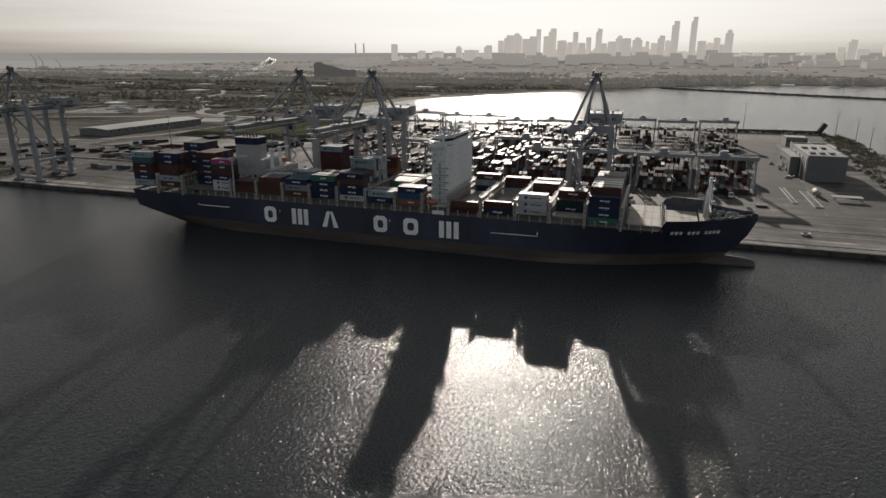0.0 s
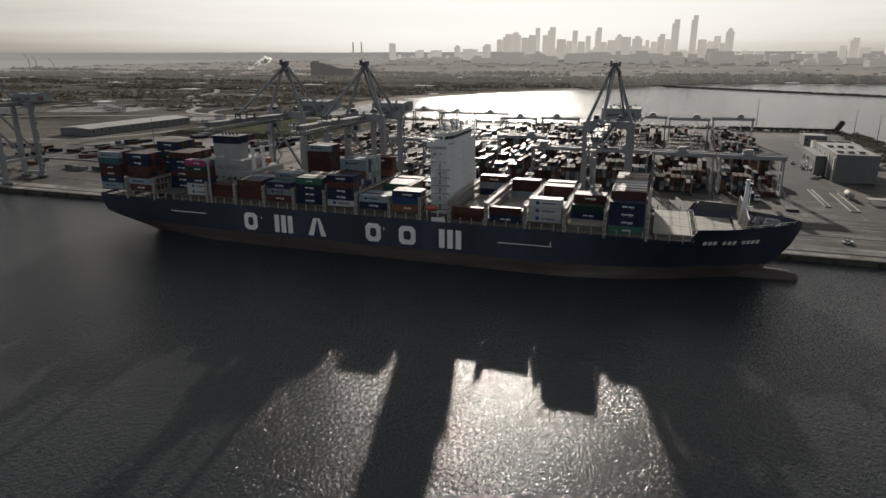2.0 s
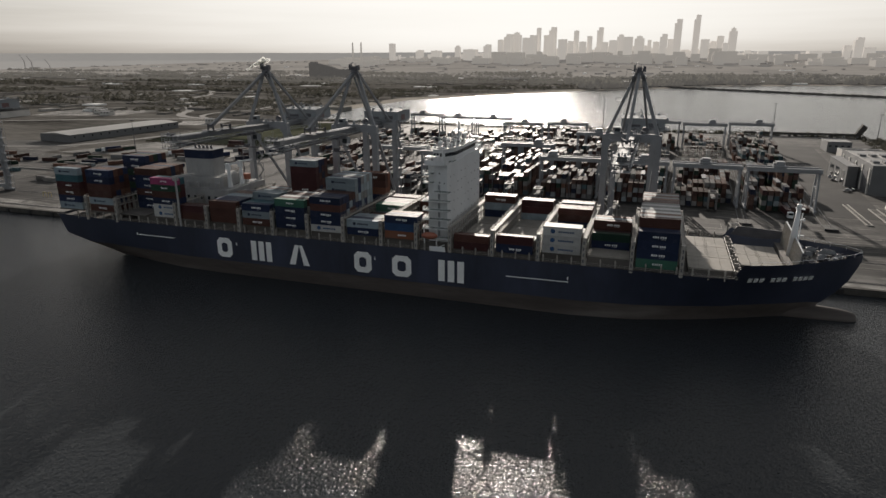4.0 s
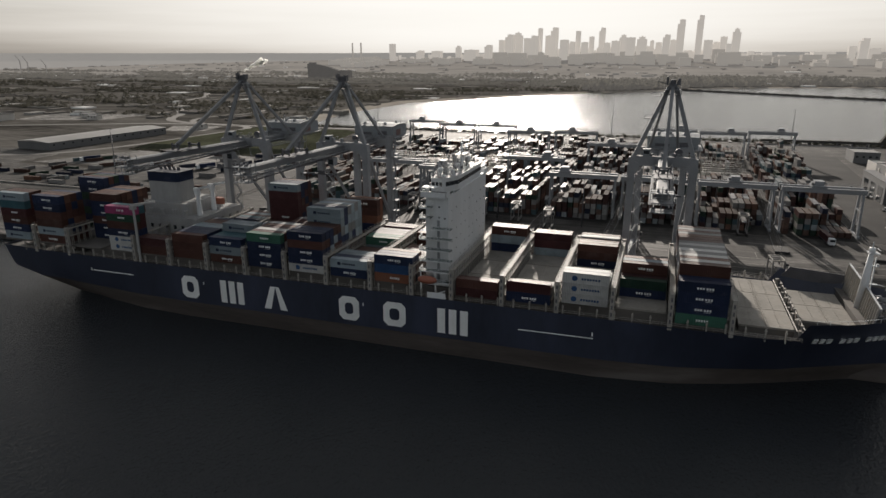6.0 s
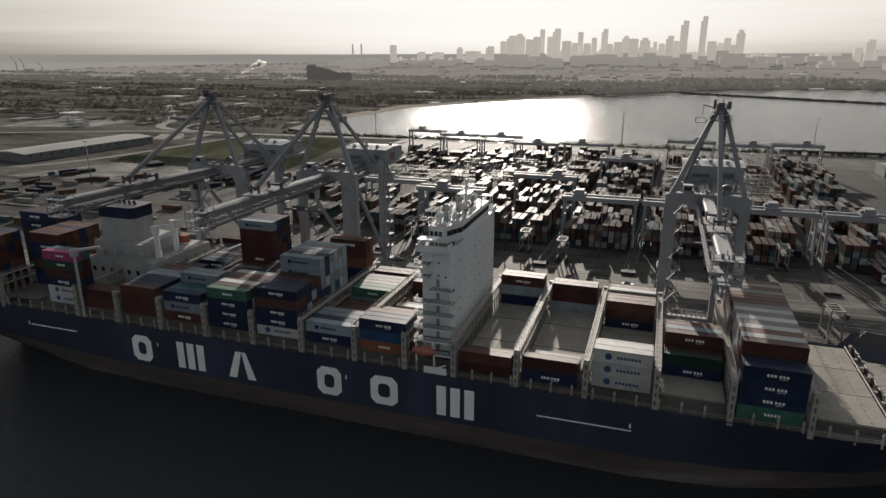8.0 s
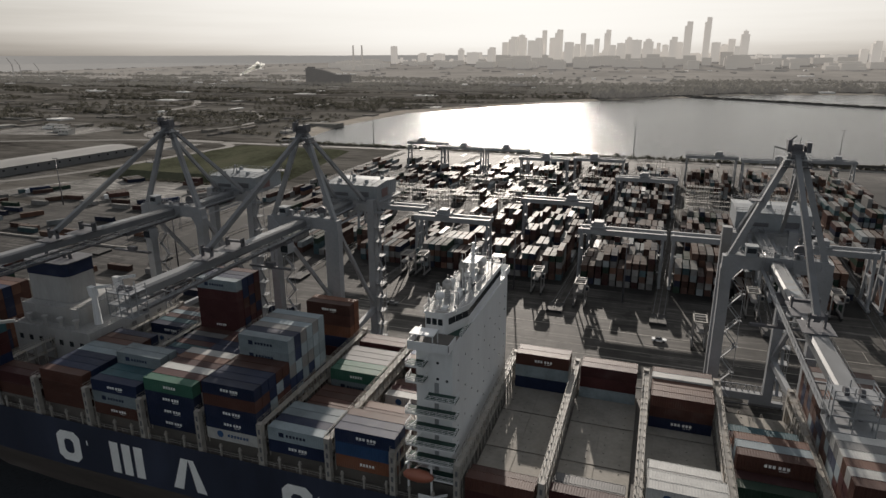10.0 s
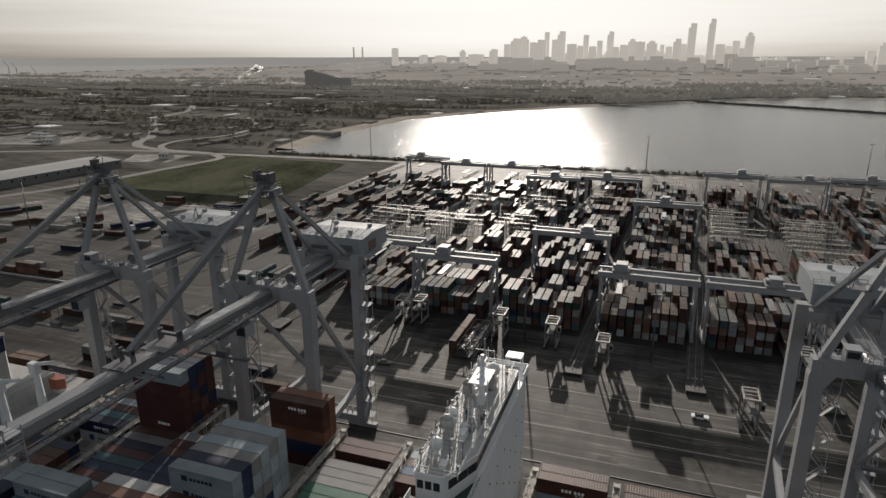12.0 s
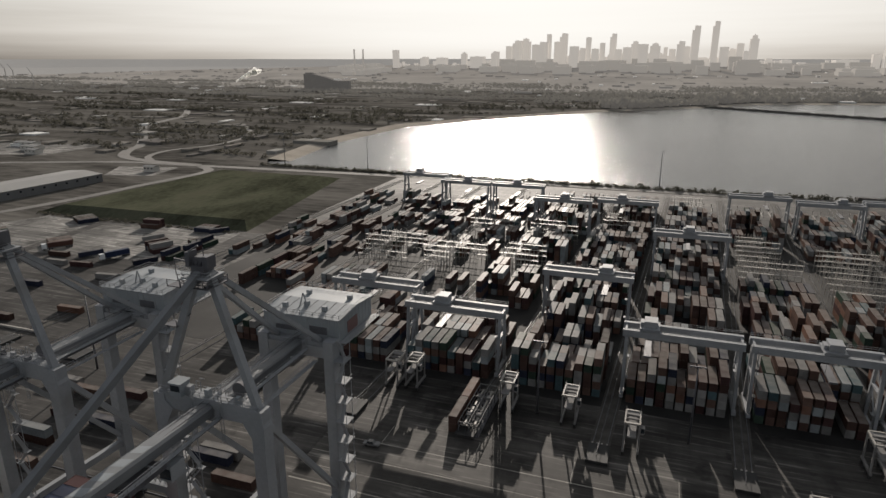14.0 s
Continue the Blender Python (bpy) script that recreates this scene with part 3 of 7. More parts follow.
g.prism(pts, DECK - 1.3, DECK - 0.9)
part("main_deck", g, deck_paint, ship, "brown-grey painted main deck")
pts = [(x, CY - max(0.2, half(x, 20.4) - 0.3)) for x in [108.8] + [x for x in stations if 108.8 < x < 128]] + [(x, CY + max(0.2, half(x, 20.4) - 0.3)) for x in [x for x in reversed(stations) if 108.8 < x < 128] + [108.8]]
part("forecastle_deck", Geo().prism(pts, 20.5, 20.8), deck_paint, ship, "forecastle deck with mooring gear")
part("forecastle_bulkhead", Geo().box(108.85, 109.05, CY - half(108.8, 18.0) + 0.3, CY + half(108.8, 18.0) - 0.3, 17.2, 20.5), deck_paint, ship)
# bulbous bow, pointed ellipsoid
g = Geo()
rings, segs = 14, 16
vs = []
for i in range(rings):
    a = math.pi / 2 * i / (rings - 1)
    r = max(0.0, math.cos(a))
    for k in range(segs):
        c = 2 * math.pi * k / segs
        vs.append((108 + 25.0 * math.sin(a), CY + 3.4 * r ** 0.45 * math.cos(c), 1.2 + 3.9 * r ** 0.45 * math.sin(c)))
g.add(vs, [(i * segs + k, i * segs + (k + 1) % segs, (i + 1) * segs + (k + 1) % segs, (i + 1) * segs + k) for i in range(rings - 1) for k in range(segs)])
part("bulbous_bow", g, boot_paint, ship, smooth=True)


def hull_plate(outline, name="hull_mark", t=0.04):
    """A painted mark on the flat hull side, from x-z outlines."""
    return part(name, Geo().slab_y(outline, -t, 0.01), mark_paint, ship)


def ring_mark(x0, x1, z0, z1, w, cut):
    c = cut
    out = [(x0 + c, z0), (x1 - c, z0), (x1, z0 + c), (x1, z1 - c), (x1 - c, z1), (x0 + c, z1), (x0, z1 - c), (x0, z0 + c)]
    k = c * 0.5
    inn = [(x0 + w + k, z0 + w), (x1 - w - k, z0 + w), (x1 - w, z0 + w + k), (x1 - w, z1 - w - k), (x1 - w - k, z1 - w), (x0 + w + k, z1 - w), (x0 + w, z1 - w - k), (x0 + w, z0 + w + k)]
    g = Geo()
    for i in range(8):
        j = (i + 1) % 8
        g.slab_y([out[i], out[j], inn[j], inn[i]], -0.04, 0.01)
    return part("hull_mark", g.welded(), mark_paint, ship, "large white painted block mark")


Z0, Z1 = 7.9, 15.6
ring_mark(-90.7, -84.0, Z0, Z1, 2.0, 1.4)
for k in range(3):
    hull_plate([(-75.3 + 3.3 * k, Z0), (-73.0 + 3.3 * k, Z0), (-73.0 + 3.3 * k, Z1), (-75.3 + 3.3 * k, Z1)])
hull_plate([(-58.9, Z0), (-56.4, Z0), (-54.4, Z1), (-56.2, Z1)])
hull_plate([(-52.9, Z0), (-50.4, Z0), (-53.1, Z1), (-54.4, Z1)])
ring_mark(-32.0, -25.2, Z0, Z1, 2.0, 1.4)
ring_mark(-17.2, -10.0, Z0, Z1, 2.0, 1.4)
for k in range(3):
    hull_plate([(0 + 3.45 * k, Z0), (2.35 + 3.45 * k, Z0), (2.35 + 3.45 * k, Z1), (0 + 3.45 * k, Z1)])
hull_plate([(23.9, 12.1), (44.5, 12.3), (44.5, 12.6), (23.9, 12.4)], "hull_stripe")
hull_plate([(-128.5, 13.2), (-111, 13.2), (-111, 13.55), (-128.5, 13.55)], "hull_stripe")
for x in (44.0, -82.0, -24.0, -129.5):
    hull_plate([(x, 13.2), (x + 0.35, 13.0), (x + 0.35, 14.2), (x, 14.2)], "draught_mark")
for x in (97.4, 99.1, 100.8, 104.0, 105.7, 107.4, 110.6, 112.2, 113.8, 115.4):
    y, y2 = CY - half(x, 17.4) - 0.08, CY - half(x + 1.1, 17.4) - 0.08
    lift = CY - half(x, 18.4) - 0.08 - y
    g = Geo().add([(x, y, 16.3), (x + 1.1, y2, 16.3), (x + 1.4, y2 + lift, 17.6), (x + 0.3, y + lift, 17.6), (x, y + 0.3, 16.3), (x + 1.1, y2 + 0.3, 16.3), (x + 1.4, y2 + 0.3, 17.6), (x + 0.3, y + 0.3, 17.6)], [(0, 1, 2, 3), (0, 4, 5, 1), (1, 5, 6, 2), (2, 6, 7, 3), (3, 7, 4, 0)])
    part("bow_bar", g, mark_paint, ship, "slanted white painted bar")

# hatch coaming under the covers, dark paint standing for its shade, with side stanchions
part("hatch_coaming", Geo().box(-131, 78.6, 3.0, 45.2, DECK - 0.95, 20.85).box(80.3, 93.0, 5.4, 42.9, DECK - 0.95, 19.2).box(95.9, 108.2, 12.4, 35.9, DECK - 0.95, 19.4), deck_paint, ship, "long hatch coaming")
stanchion = Geo().box(0, 0.35, 0, 0.35, DECK - 0.9, HATCH - 0.5).box(-0.1, 0.45, -0.1, 0.45, DECK + 1.6, DECK + 1.9).mesh("stanchion", lash_paint)
for i in range(58):
    if -160 + 4.55 * i < 94:
        for y in (0.45, 47.4):
            part("stanchion", stanchion, None, ship, at=pose(-160 + 4.55 * i, y, 0))
g = Geo()
for y in (0.25, 47.95):
    for z in (DECK + 0.5, DECK + 1.0):
        g.beam((-171, y, z), (94, y, z), 0.07)
    for i in range(107):
        g.box(-171 + 2.5 * i - 0.03, -171 + 2.5 * i + 0.03, y - 0.03, y + 0.03, DECK, DECK + 1.0)
tagged(part("deck_railing", g, lash_paint, ship), kind="stuff")

BAYS = {"S1": -169.6, "S2": -153.0, "S3": -137.6, "P": -120.3, "A7": -108.2, "A6": -93.5, "A5": -78.8, "A4": -64.2, "A3": -49.5, "A2": -34.9, "A1": -20.2,
        "F1": 5.2, "F2": 20.0, "F3": 35.3, "F4": 49.9, "F5": 64.6, "F6": 79.3, "F7": 94.4}
LEN = 12.19
cover = Geo().box(0, 6.35, 0, 13.75, 0, 0.5).box(6.5, 12.9, 0, 13.75, 0, 0.5).box(6.3, 6.6, 0.1, 13.6, 0, 0.38)
for i in range(4):
    for j in range(5):
        cover.box(1.2 + 3.2 * i, 1.45 + 3.2 * i, 1.3 + 2.8 * j, 1.6 + 2.8 * j, 0.5, 0.62)
cover_mesh = cover.mesh("hatch_cover", hatch_paint)


def panelled_cover(length, width):
    """Two steel panels side by side with rows of dark lashing sockets and a recessed seam."""
    half_len = length / 2 - 0.1
    g = Geo().box(0, half_len, 0, width, 0, 0.5).box(length - half_len, length, 0, width, 0, 0.5).box(half_len, length - half_len, 0.1, width - 0.1, 0, 0.3)
    for x in (half_len * 0.5, half_len * 0.94, length - half_len * 0.94, length - half_len * 0.5):
        for j in range(5):
            y = width * (0.1 + 0.2 * j)
            g.box(x - 0.14, x + 0.14, y - 0.22, y + 0.22, 0.5, 0.6)
    return g.mesh("hatch_cover", hatch_paint)


low_cover, fore_cover = panelled_cover(12.9, 12.35), panelled_cover(12.5, 11.65)
for k, x in BAYS.items():
    if k in ("S1", "S2", "S3", "P", "A7"):
        part("stern_platform", Geo().box(x - 0.3, x + 12.7, 1.0, 47.2, HATCH - 0.5, HATCH - 0.01), deck_paint, ship)
    else:
        for j in range(3):
            if k == "F7":
                if j < 2:
                    part("hatch_cover", fore_cover, None, ship, "weathered grey hatch cover", at=pose(x + 1.3, 12.25 + 11.9 * j, 19.35))
            elif k == "F6":
                part("hatch_cover", low_cover, None, ship, "weathered grey hatch cover", at=pose(x + 0.85, 5.2 + 12.6 * j, 19.2))
            else:
                part("hatch_cover", cover_mesh, None, ship, "weathered grey hatch cover", at=pose(x - 0.35, 2.9 + 14.2 * j, HATCH - 0.5))

# lashing bridges between the bays
tower_mesh = Geo().box(-0.55, 0.55, 0, 1.1, DECK - 0.9, 27.6)
tower_mesh = tower_mesh.mesh("tower", lash_paint)
slot_mesh = Geo().box(-0.22, 0.22, -0.02, 0.1, 0, 1.1).mesh("slot", steel_dark)
post_mesh = Geo().box(-0.5, -0.3, -0.1, 0.1, HATCH - 2, 27.3).box(0.3, 0.5, -0.1, 0.1, HATCH - 2, 27.3).beam((-0.4, 0, 22), (0.4, 0, 24.2), 0.1).beam((0.4, 0, 24.4), (-0.4, 0, 26.6), 0.1).mesh("post", lash_paint)
plat = Geo()
for z in (24.3, 27.0):
    plat.box(-0.65, 0.65, 0.5, 47.7, z, z + 0.12)
plat_mesh = plat.mesh("platform", lash_paint)
rail = Geo()
for z in (24.9, 25.4, 27.6, 28.1):
    for x in (-0.62, 0.62):
        rail.beam((x, 0.6, z), (x, 47.6, z), 0.06)
for i in range(20):
    for x in (-0.62, 0.62):
        rail.box(x - 0.04, x + 0.04, 0.6 + 2.47 * i, 0.68 + 2.47 * i, 27.1, 28.1)
rail_mesh = rail.mesh("railing", lash_paint)
bay_x = [x for k, x in BAYS.items() if k not in ("S1", "P", "F7")]
for x in bay_x + [-7.0]:
    if x in (5.2,):
        gx = x - 1.2
    else:
        gx = x - 1.23 if x > -7.5 or x < -7 else x
    lb = thing("lashing_bridge", tower_mesh, None, "grey steel lashing bridge across the ship's deck", "lashing bridge", "lashing bridges", at=pose(gx, 0.05, 0))
    part("tower", tower_mesh, None, lb, at=pose(0, 46.9, 0))
    for j in range(4):
        part("slot", slot_mesh, None, lb, "dark opening in the tower", at=pose(0, 0, 19.4 + 2.0 * j))
    for j in range(18):
        part("post", post_mesh, None, lb, at=pose(0, 2.5 + 2.53 * j, 0))
    part("platform", plat_mesh, None, lb)
    tagged(part("railing", rail_mesh, None, lb), kind="stuff")


# ---- containers ----
def container_mesh(color, length=LEN, height=2.9, ribs=26, faded=False):
    """A steel box with corner posts, rails and corrugated walls and roof; origin at one bottom corner."""
    g, w, d = Geo(), 2.438, 0.06
    for x in (0, length - 0.16):
        for y in (0, w - 0.16):
            g.box(x, x + 0.16, y, y + 0.16, 0, height)
    for z in (0, height - 0.12):
        for y in (0, w - 0.1):
            g.box(0.16, length - 0.16, y, y + 0.1, z, z + 0.12)
        for x in (0, length - 0.1):
            g.box(x, x + 0.1, 0.16, w - 0.16, z, z + 0.12)
    step = (length - 0.32) / ribs
    prof = []
    for i in range(ribs):
        x = 0.16 + step * i
        prof += [(x, 0), (x + step * 0.3, 0), (x + step * 0.5, 1), (x + step * 0.8, 1)]
    prof.append((length - 0.16, 0))
    m = len(prof)
    for y, s in ((0.015, 1), (w - 0.015, -1)):
        vs = [(x, y + s * d * k, z) for z in (0.12, height - 0.12) for x, k in prof]
        g.add(vs, [(i, i + 1, i + 1 + m, i + m) for i in range(m - 1)])
    vs = [(x, y, height - 0.02 - 0.018 * k) for y in (0.1, w - 0.1) for x, k in prof]
    g.add(vs, [(i, i + 1, i + 1 + m, i + m) for i in range(m - 1)])
    for x in (0.05, length - 0.05):
        g.add([(x, 0.1, 0.1), (x, w - 0.1, 0.1), (x, w - 0.1, height - 0.1), (x, 0.1, height - 0.1)], [(0, 1, 2, 3)])
    g.add([(0.1, 0.1, 0.1), (length - 0.1, 0.1, 0.1), (length - 0.1, w - 0.1, 0.1), (0.1, w - 0.1, 0.1)], [(0, 1, 2, 3)])
    return g.mesh("shipping_container", (ypaint if faded else paint)[color])


door_geo = {}
meshes = {}


def door_mesh(color, height):
    if (color, height) not in door_geo:
        g = Geo().box(-0.05, 0.0, 0, 1.06, 0.14, height - 0.14)
        for y in (0.3, 0.75):
            g.box(-0.09, -0.05, y, y + 0.05, 0.1, height - 0.1)
        door_geo[color, height] = g.mesh("door", paint[color])
    return door_geo[color, height]


LABEL = {"navy": "navy blue", "brown": "red-brown", "maroon": "maroon", "grey_blue": "pale grey-blue", "green": "sea green", "white": "white", "orange": "orange",
         "teal": "dark teal", "pink": "magenta", "rust": "faded rust-red", "blue": "mid-blue", "grey": "grey", "dark_green": "dark green"}


def logo_mesh(color):
    g = Geo()
    m = mark_paint
    if color == "grey_blue":
        g.box(2.4, 3.5, -0.02, 0.02, 0.9, 1.85)
        bars, m = [(4.0, 0.5), (4.75, 0.5), (5.5, 0.5), (6.25, 0.5), (7.0, 0.5), (7.75, 0.5)], paint["navy"]
    elif color == "white":
        g.tube((3.2, -0.02, 1.4), (3.2, 0.02, 1.4), 0.75, 14)
        bars, m = [(5.0 + 0.72 * i, 0.5) for i in range(7)], paint["blue"]
    elif color in ("navy", "brown", "teal"):
        bars = [(4.4, 0.45), (5.05, 0.45), (5.7, 0.45), (6.6, 0.45), (7.25, 0.45), (7.9, 0.45)]
        g.beam((6.7, 0, 0.72), (8.2, 0, 0.80), 0.02, 0.08)
    else:
        bars = [(5.0 + 0.62 * i, 0.4) for i in range(5)]
    for x, w in bars:
        g.box(x, x + w, -0.02, 0.02, 1.05, 1.62)
    return g.mesh("logo_bar", m)


logos = {}


def container(color, at, length=LEN, height=2.9, where="stacked on the ship's deck", group="deck containers", logo=False, doors=True):
    key = (color, length, height, group)
    if key not in meshes:
        meshes[key] = container_mesh(color, length, height, faded=group != "deck containers")
    ob = thing("shipping_container", meshes[key], None, f"{LABEL[color]} corrugated steel shipping container {where}", "shipping container", group, at=at)
    if doors:
        for y in (0.14, 1.235):
            part("door", door_mesh(color, height), None, ob, at=pose(0.04, y, 0))
    if logo:
        if color not in logos:
            logos[color] = logo_mesh(color)
        tagged(part("shipping_mark", logos[color], None, ob, "row of plain painted bars"), kind="stuff")
    return ob


ROWY = [1.2 + 2.53 * r for r in range(18)]
rng = random.Random(7)
inner = Geo()
MIX = ["navy", "brown", "navy", "rust", "grey_blue", "maroon", "navy", "teal", "brown", "grey", "grey_blue", "maroon", "blue"]


def stack(bay, r0, r1, tiers, front, h=2.75, mix=None, base=HATCH + 0.02, whole=False):
    """Rows r0..r1 of a bay; front gives the colours of the row seen, from the top down. Only boxes that show are built."""
    for r in range(r0, r1 + 1):
        for k in range(tiers):
            if not (whole and k > 1 or r == r0 and (r0 < 14 or bay == "A5") or k == tiers - 1):
                x, z = BAYS[bay], base + h * k
                inner.box(x, x + LEN, ROWY[r], ROWY[r] + 2.438, z, z + h - 0.03)
                continue
            col = front[tiers - 1 - k] if (r == r0 and tiers - 1 - k < len(front)) else rng.choice(mix or MIX)
            container(col, pose(BAYS[bay], ROWY[r], base + h * k), height=h, logo=(r == r0 and (col in ("navy", "grey_blue", "white", "green") or rng.random() < 0.35)))


stack("S1", 0, 2, 6, ["grey_blue", "teal", "maroon", "brown", "navy", "grey_blue"], h=2.85)
stack("S2", 0, 3, 6, ["navy", "navy", "brown", "brown", "grey_blue", "brown"], h=2.85, mix=["brown", "navy", "maroon", "rust"], whole=True)
stack("S2", 8, 12, 7, ["navy", "navy", "dark_green", "navy"], h=2.85, mix=["navy", "brown", "dark_green"], whole=True)
stack("S3", 4, 9, 6, ["brown", "navy", "navy", "brown", "navy", "navy"], h=2.8, mix=["brown", "navy", "rust", "brown"], whole=True)
stack("P", 0, 1, 6, ["pink", "dark_green", "brown", "navy", "white", "white"], h=2.6)
stack("A7", 0, 1, 2, ["maroon", "brown"])
stack("A6", 0, 8, 3, ["brown", "brown", "brown"], mix=["brown", "rust", "navy", "grey_blue"])
stack("A6", 13, 17, 2, ["navy", "white"])
stack("A5", 0, 2, 3, ["navy", "grey_blue", "brown"], mix=["navy", "teal"])
stack("A5", 3, 4, 4, ["grey_blue", "navy", "navy", "brown"], mix=["grey_blue"])
stack("A5", 5, 13, 2, ["navy", "navy"])
stack("A5", 14, 17, 7, ["grey_blue", "maroon", "maroon", "maroon", "maroon", "brown", "brown"], mix=["maroon", "brown", "maroon", "navy"], whole=True)
stack("A4", 0, 0, 4, ["green", "navy", "navy", "navy"])
stack("A4", 1, 5, 4, ["maroon", "white", "navy", "brown"], mix=["maroon", "white", "navy", "rust"])
stack("A4", 6, 12, 3, ["navy", "navy", "brown"])
stack("A3", 0, 4, 5, ["navy", "brown", "navy", "navy", "white"], h=2.55, mix=["navy", "navy", "navy", "brown"])
stack("A3", 5, 10, 6, ["grey_blue", "grey_blue", "grey", "navy", "navy", "navy"], h=2.9, mix=["grey_blue", "grey", "grey_blue", "navy"], whole=True)
stack("A3", 16, 17, 5, ["brown", "brown", "orange", "brown", "navy"], h=2.9, mix=["brown", "maroon", "orange", "brown"], whole=True)
stack("A2", 0, 3, 2, ["grey_blue", "navy"], mix=["grey_blue", "navy", "grey"])
stack("A2", 4, 8, 1, ["white"], mix=["rust", "white", "navy", "brown", "grey"])
stack("A2", 10, 14, 2, ["green", "grey_blue"], mix=["grey", "green", "rust"])
stack("A2", 16, 17, 2, ["maroon", "brown"])
stack("A1", 0, 2, 3, ["navy", "blue", "orange"])
stack("A1", 3, 5, 2, ["brown", "brown"], mix=["rust", "brown"])
stack("A1", 9, 11, 1, ["white"])
stack("A1", 14, 17, 2, ["brown", "navy"])
stack("F1", 0, 0, 2, ["brown", "maroon"], h=2.59, base=19.75)
stack("F1", 1, 1, 1, ["brown"], h=2.9)
stack("F1", 16, 17, 3, ["brown", "brown", "navy"], h=2.9, mix=["brown", "maroon"])
stack("F2", 0, 0, 2, ["maroon", "navy"], h=2.95, base=20.0)
stack("F2", 1, 2, 1, ["grey"], h=2.9, mix=["grey", "white"])
stack("F2", 16, 17, 3, ["maroon", "brown", "teal"], h=2.59, mix=["maroon", "brown"])
stack("F3", 0, 1, 3, ["white", "white", "white"], h=2.95, mix=["white"])
stack("F3", 2, 4, 2, ["grey", "white"], h=2.87, mix=["white", "grey"])
stack("F3", 13, 15, 3, ["brown", "brown", "navy"], h=2.45)
stack("F3", 16, 17, 3, ["white", "grey_blue", "navy"], h=2.59)
stack("F4", 4, 5, 2, ["dark_green", "navy"], h=2.59)
stack("F4", 6, 8, 3, ["brown", "brown", "dark_green"], h=2.75)
stack("F4", 9, 11, 2, ["orange", "white"], h=2.59)
stack("F5", 0, 1, 4, ["navy", "navy", "navy", "green"], h=2.9, base=19.4, mix=["navy"])
stack("F5", 2, 17, 5, ["brown", "brown", "navy", "navy", "navy"], h=2.55, mix=["rust", "white", "grey", "grey", "brown", "brown"])
thing("stacked_containers", inner, deck_stack_paint, "inner and farther shipping containers stacked on the ship's deck in mixed colours", "shipping container", kind="stuff")

# ---- deckhouse, funnel and forecastle of the ship ----
house = thing("deckhouse", Geo().box(-4.8, 1.9, 4.2, 45.0, DECK - 0.9, 46.5).box(-4.8, 1.88, 4.25, 44.9, 46.5, 47.58), white_paint, "tall white ship's accommodation block with balconies", "deckhouse")
g = Geo().box(-5.6, 1.9, 2.0, 9.0, 47.6, 47.9)
g.box(-5.6, 1.9, 2.0, 2.12, 47.9, 49.2).box(-5.6, -5.48, 2.0, 9.0, 47.9, 49.2).box(1.78, 1.9, 2.0, 6.0, 47.9, 49.2)
part("bridge_wing", g, white_paint, house)
part("bridge_wing", Geo().box(-5.6, 1.9, 40, 47.2, 47.6, 47.9).box(-5.6, 1.9, 47.08, 47.2, 47.9, 49.2).box(1.78, 1.9, 43, 47.2, 47.9, 49.2), white_paint, house)
BRIDGE = [(-4.8, 9.0), (-1.4, 9.0), (-0.9, 9.6), (1.5, 15.0), (1.5, 40.0), (-4.8, 40.0)]
part("wheelhouse", Geo().prism(BRIDGE, 47.61, 51.6).prism([(x + (0.25 if x > -2 else -0.25), y + (0.25 if y > 20 else -0.25)) for x, y in BRIDGE], 51.6, 51.9), white_paint, house)
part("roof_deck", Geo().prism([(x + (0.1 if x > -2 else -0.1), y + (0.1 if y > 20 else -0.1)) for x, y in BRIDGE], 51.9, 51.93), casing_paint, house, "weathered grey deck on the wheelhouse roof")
part("wing_roof", Geo().box(-5.4, -1.0, 2.4, 5.4, 50.2, 50.4).box(-5.3, -5.15, 2.5, 2.65, 49.2, 50.2).box(-1.25, -1.1, 2.5, 2.65, 49.2, 50.2).box(-5.3, -5.15, 5.1, 5.25, 47.9, 50.2).box(-1.25, -1.1, 5.1, 5.25, 47.9, 50.2), white_paint, house)
part("wing_roof", Geo().box(-1.2, 1.6, 41.8, 44.2, 52.5, 52.7).box(-1.1, -0.95, 41.9, 42.05, 47.9, 52.5).box(1.35, 1.5, 41.9, 42.05, 47.9, 52.5).box(-1.1, -0.95, 43.95, 44.1, 47.9, 52.5).box(1.35, 1.5, 43.95, 44.1, 47.9, 52.5), white_paint, house)
pane = Geo().box(0, 0.06, 0, 1.75, 0, 1.25).mesh("window_pane", glass_dark)
for i in range(13):
    part("window_pane", pane, None, house, at=pose(1.48, 15.3 + 1.9 * i, 49.4))
for i in range(3):
    part("window_pane", pane, None, house, at=pose(-0.72 + 0.76 * i, 9.95 + 1.72 * i, 49.4, 0, 0, -24))
side_pane = Geo().box(0, 0.85, 0, 0.06, 0, 1.2).mesh("window_pane", glass_dark)
for i in range(3):
    part("window_pane", side_pane, None, house, at=pose(-4.6 + 1.1 * i, 8.96, 49.5))
# slanted dark window band below the wheelhouse front
part("front_walkway", Geo().prism([(-1.3, 8.95), (1.8, 8.95), (1.8, 16.0), (1.56, 15.2), (-0.8, 9.5)], 47.6, 47.66), deck_green, house, "dark green walkway before the bridge windows")
g = Geo()
for zz in (48.0, 48.4, 48.8):
    g.beam((1.8, 8.6, zz), (1.8, 16.0, zz), 0.07)
for i in range(6):
    g.box(1.76, 1.84, 8.7 + 1.45 * i, 8.78 + 1.45 * i, 47.6, 48.8)
tagged(part("walkway_railing", g, white_paint, house), kind="stuff")
port = Geo().tube((0, 0, 0), (0.05, 0, 0), 0.19, 10).mesh("porthole", glass_dark)
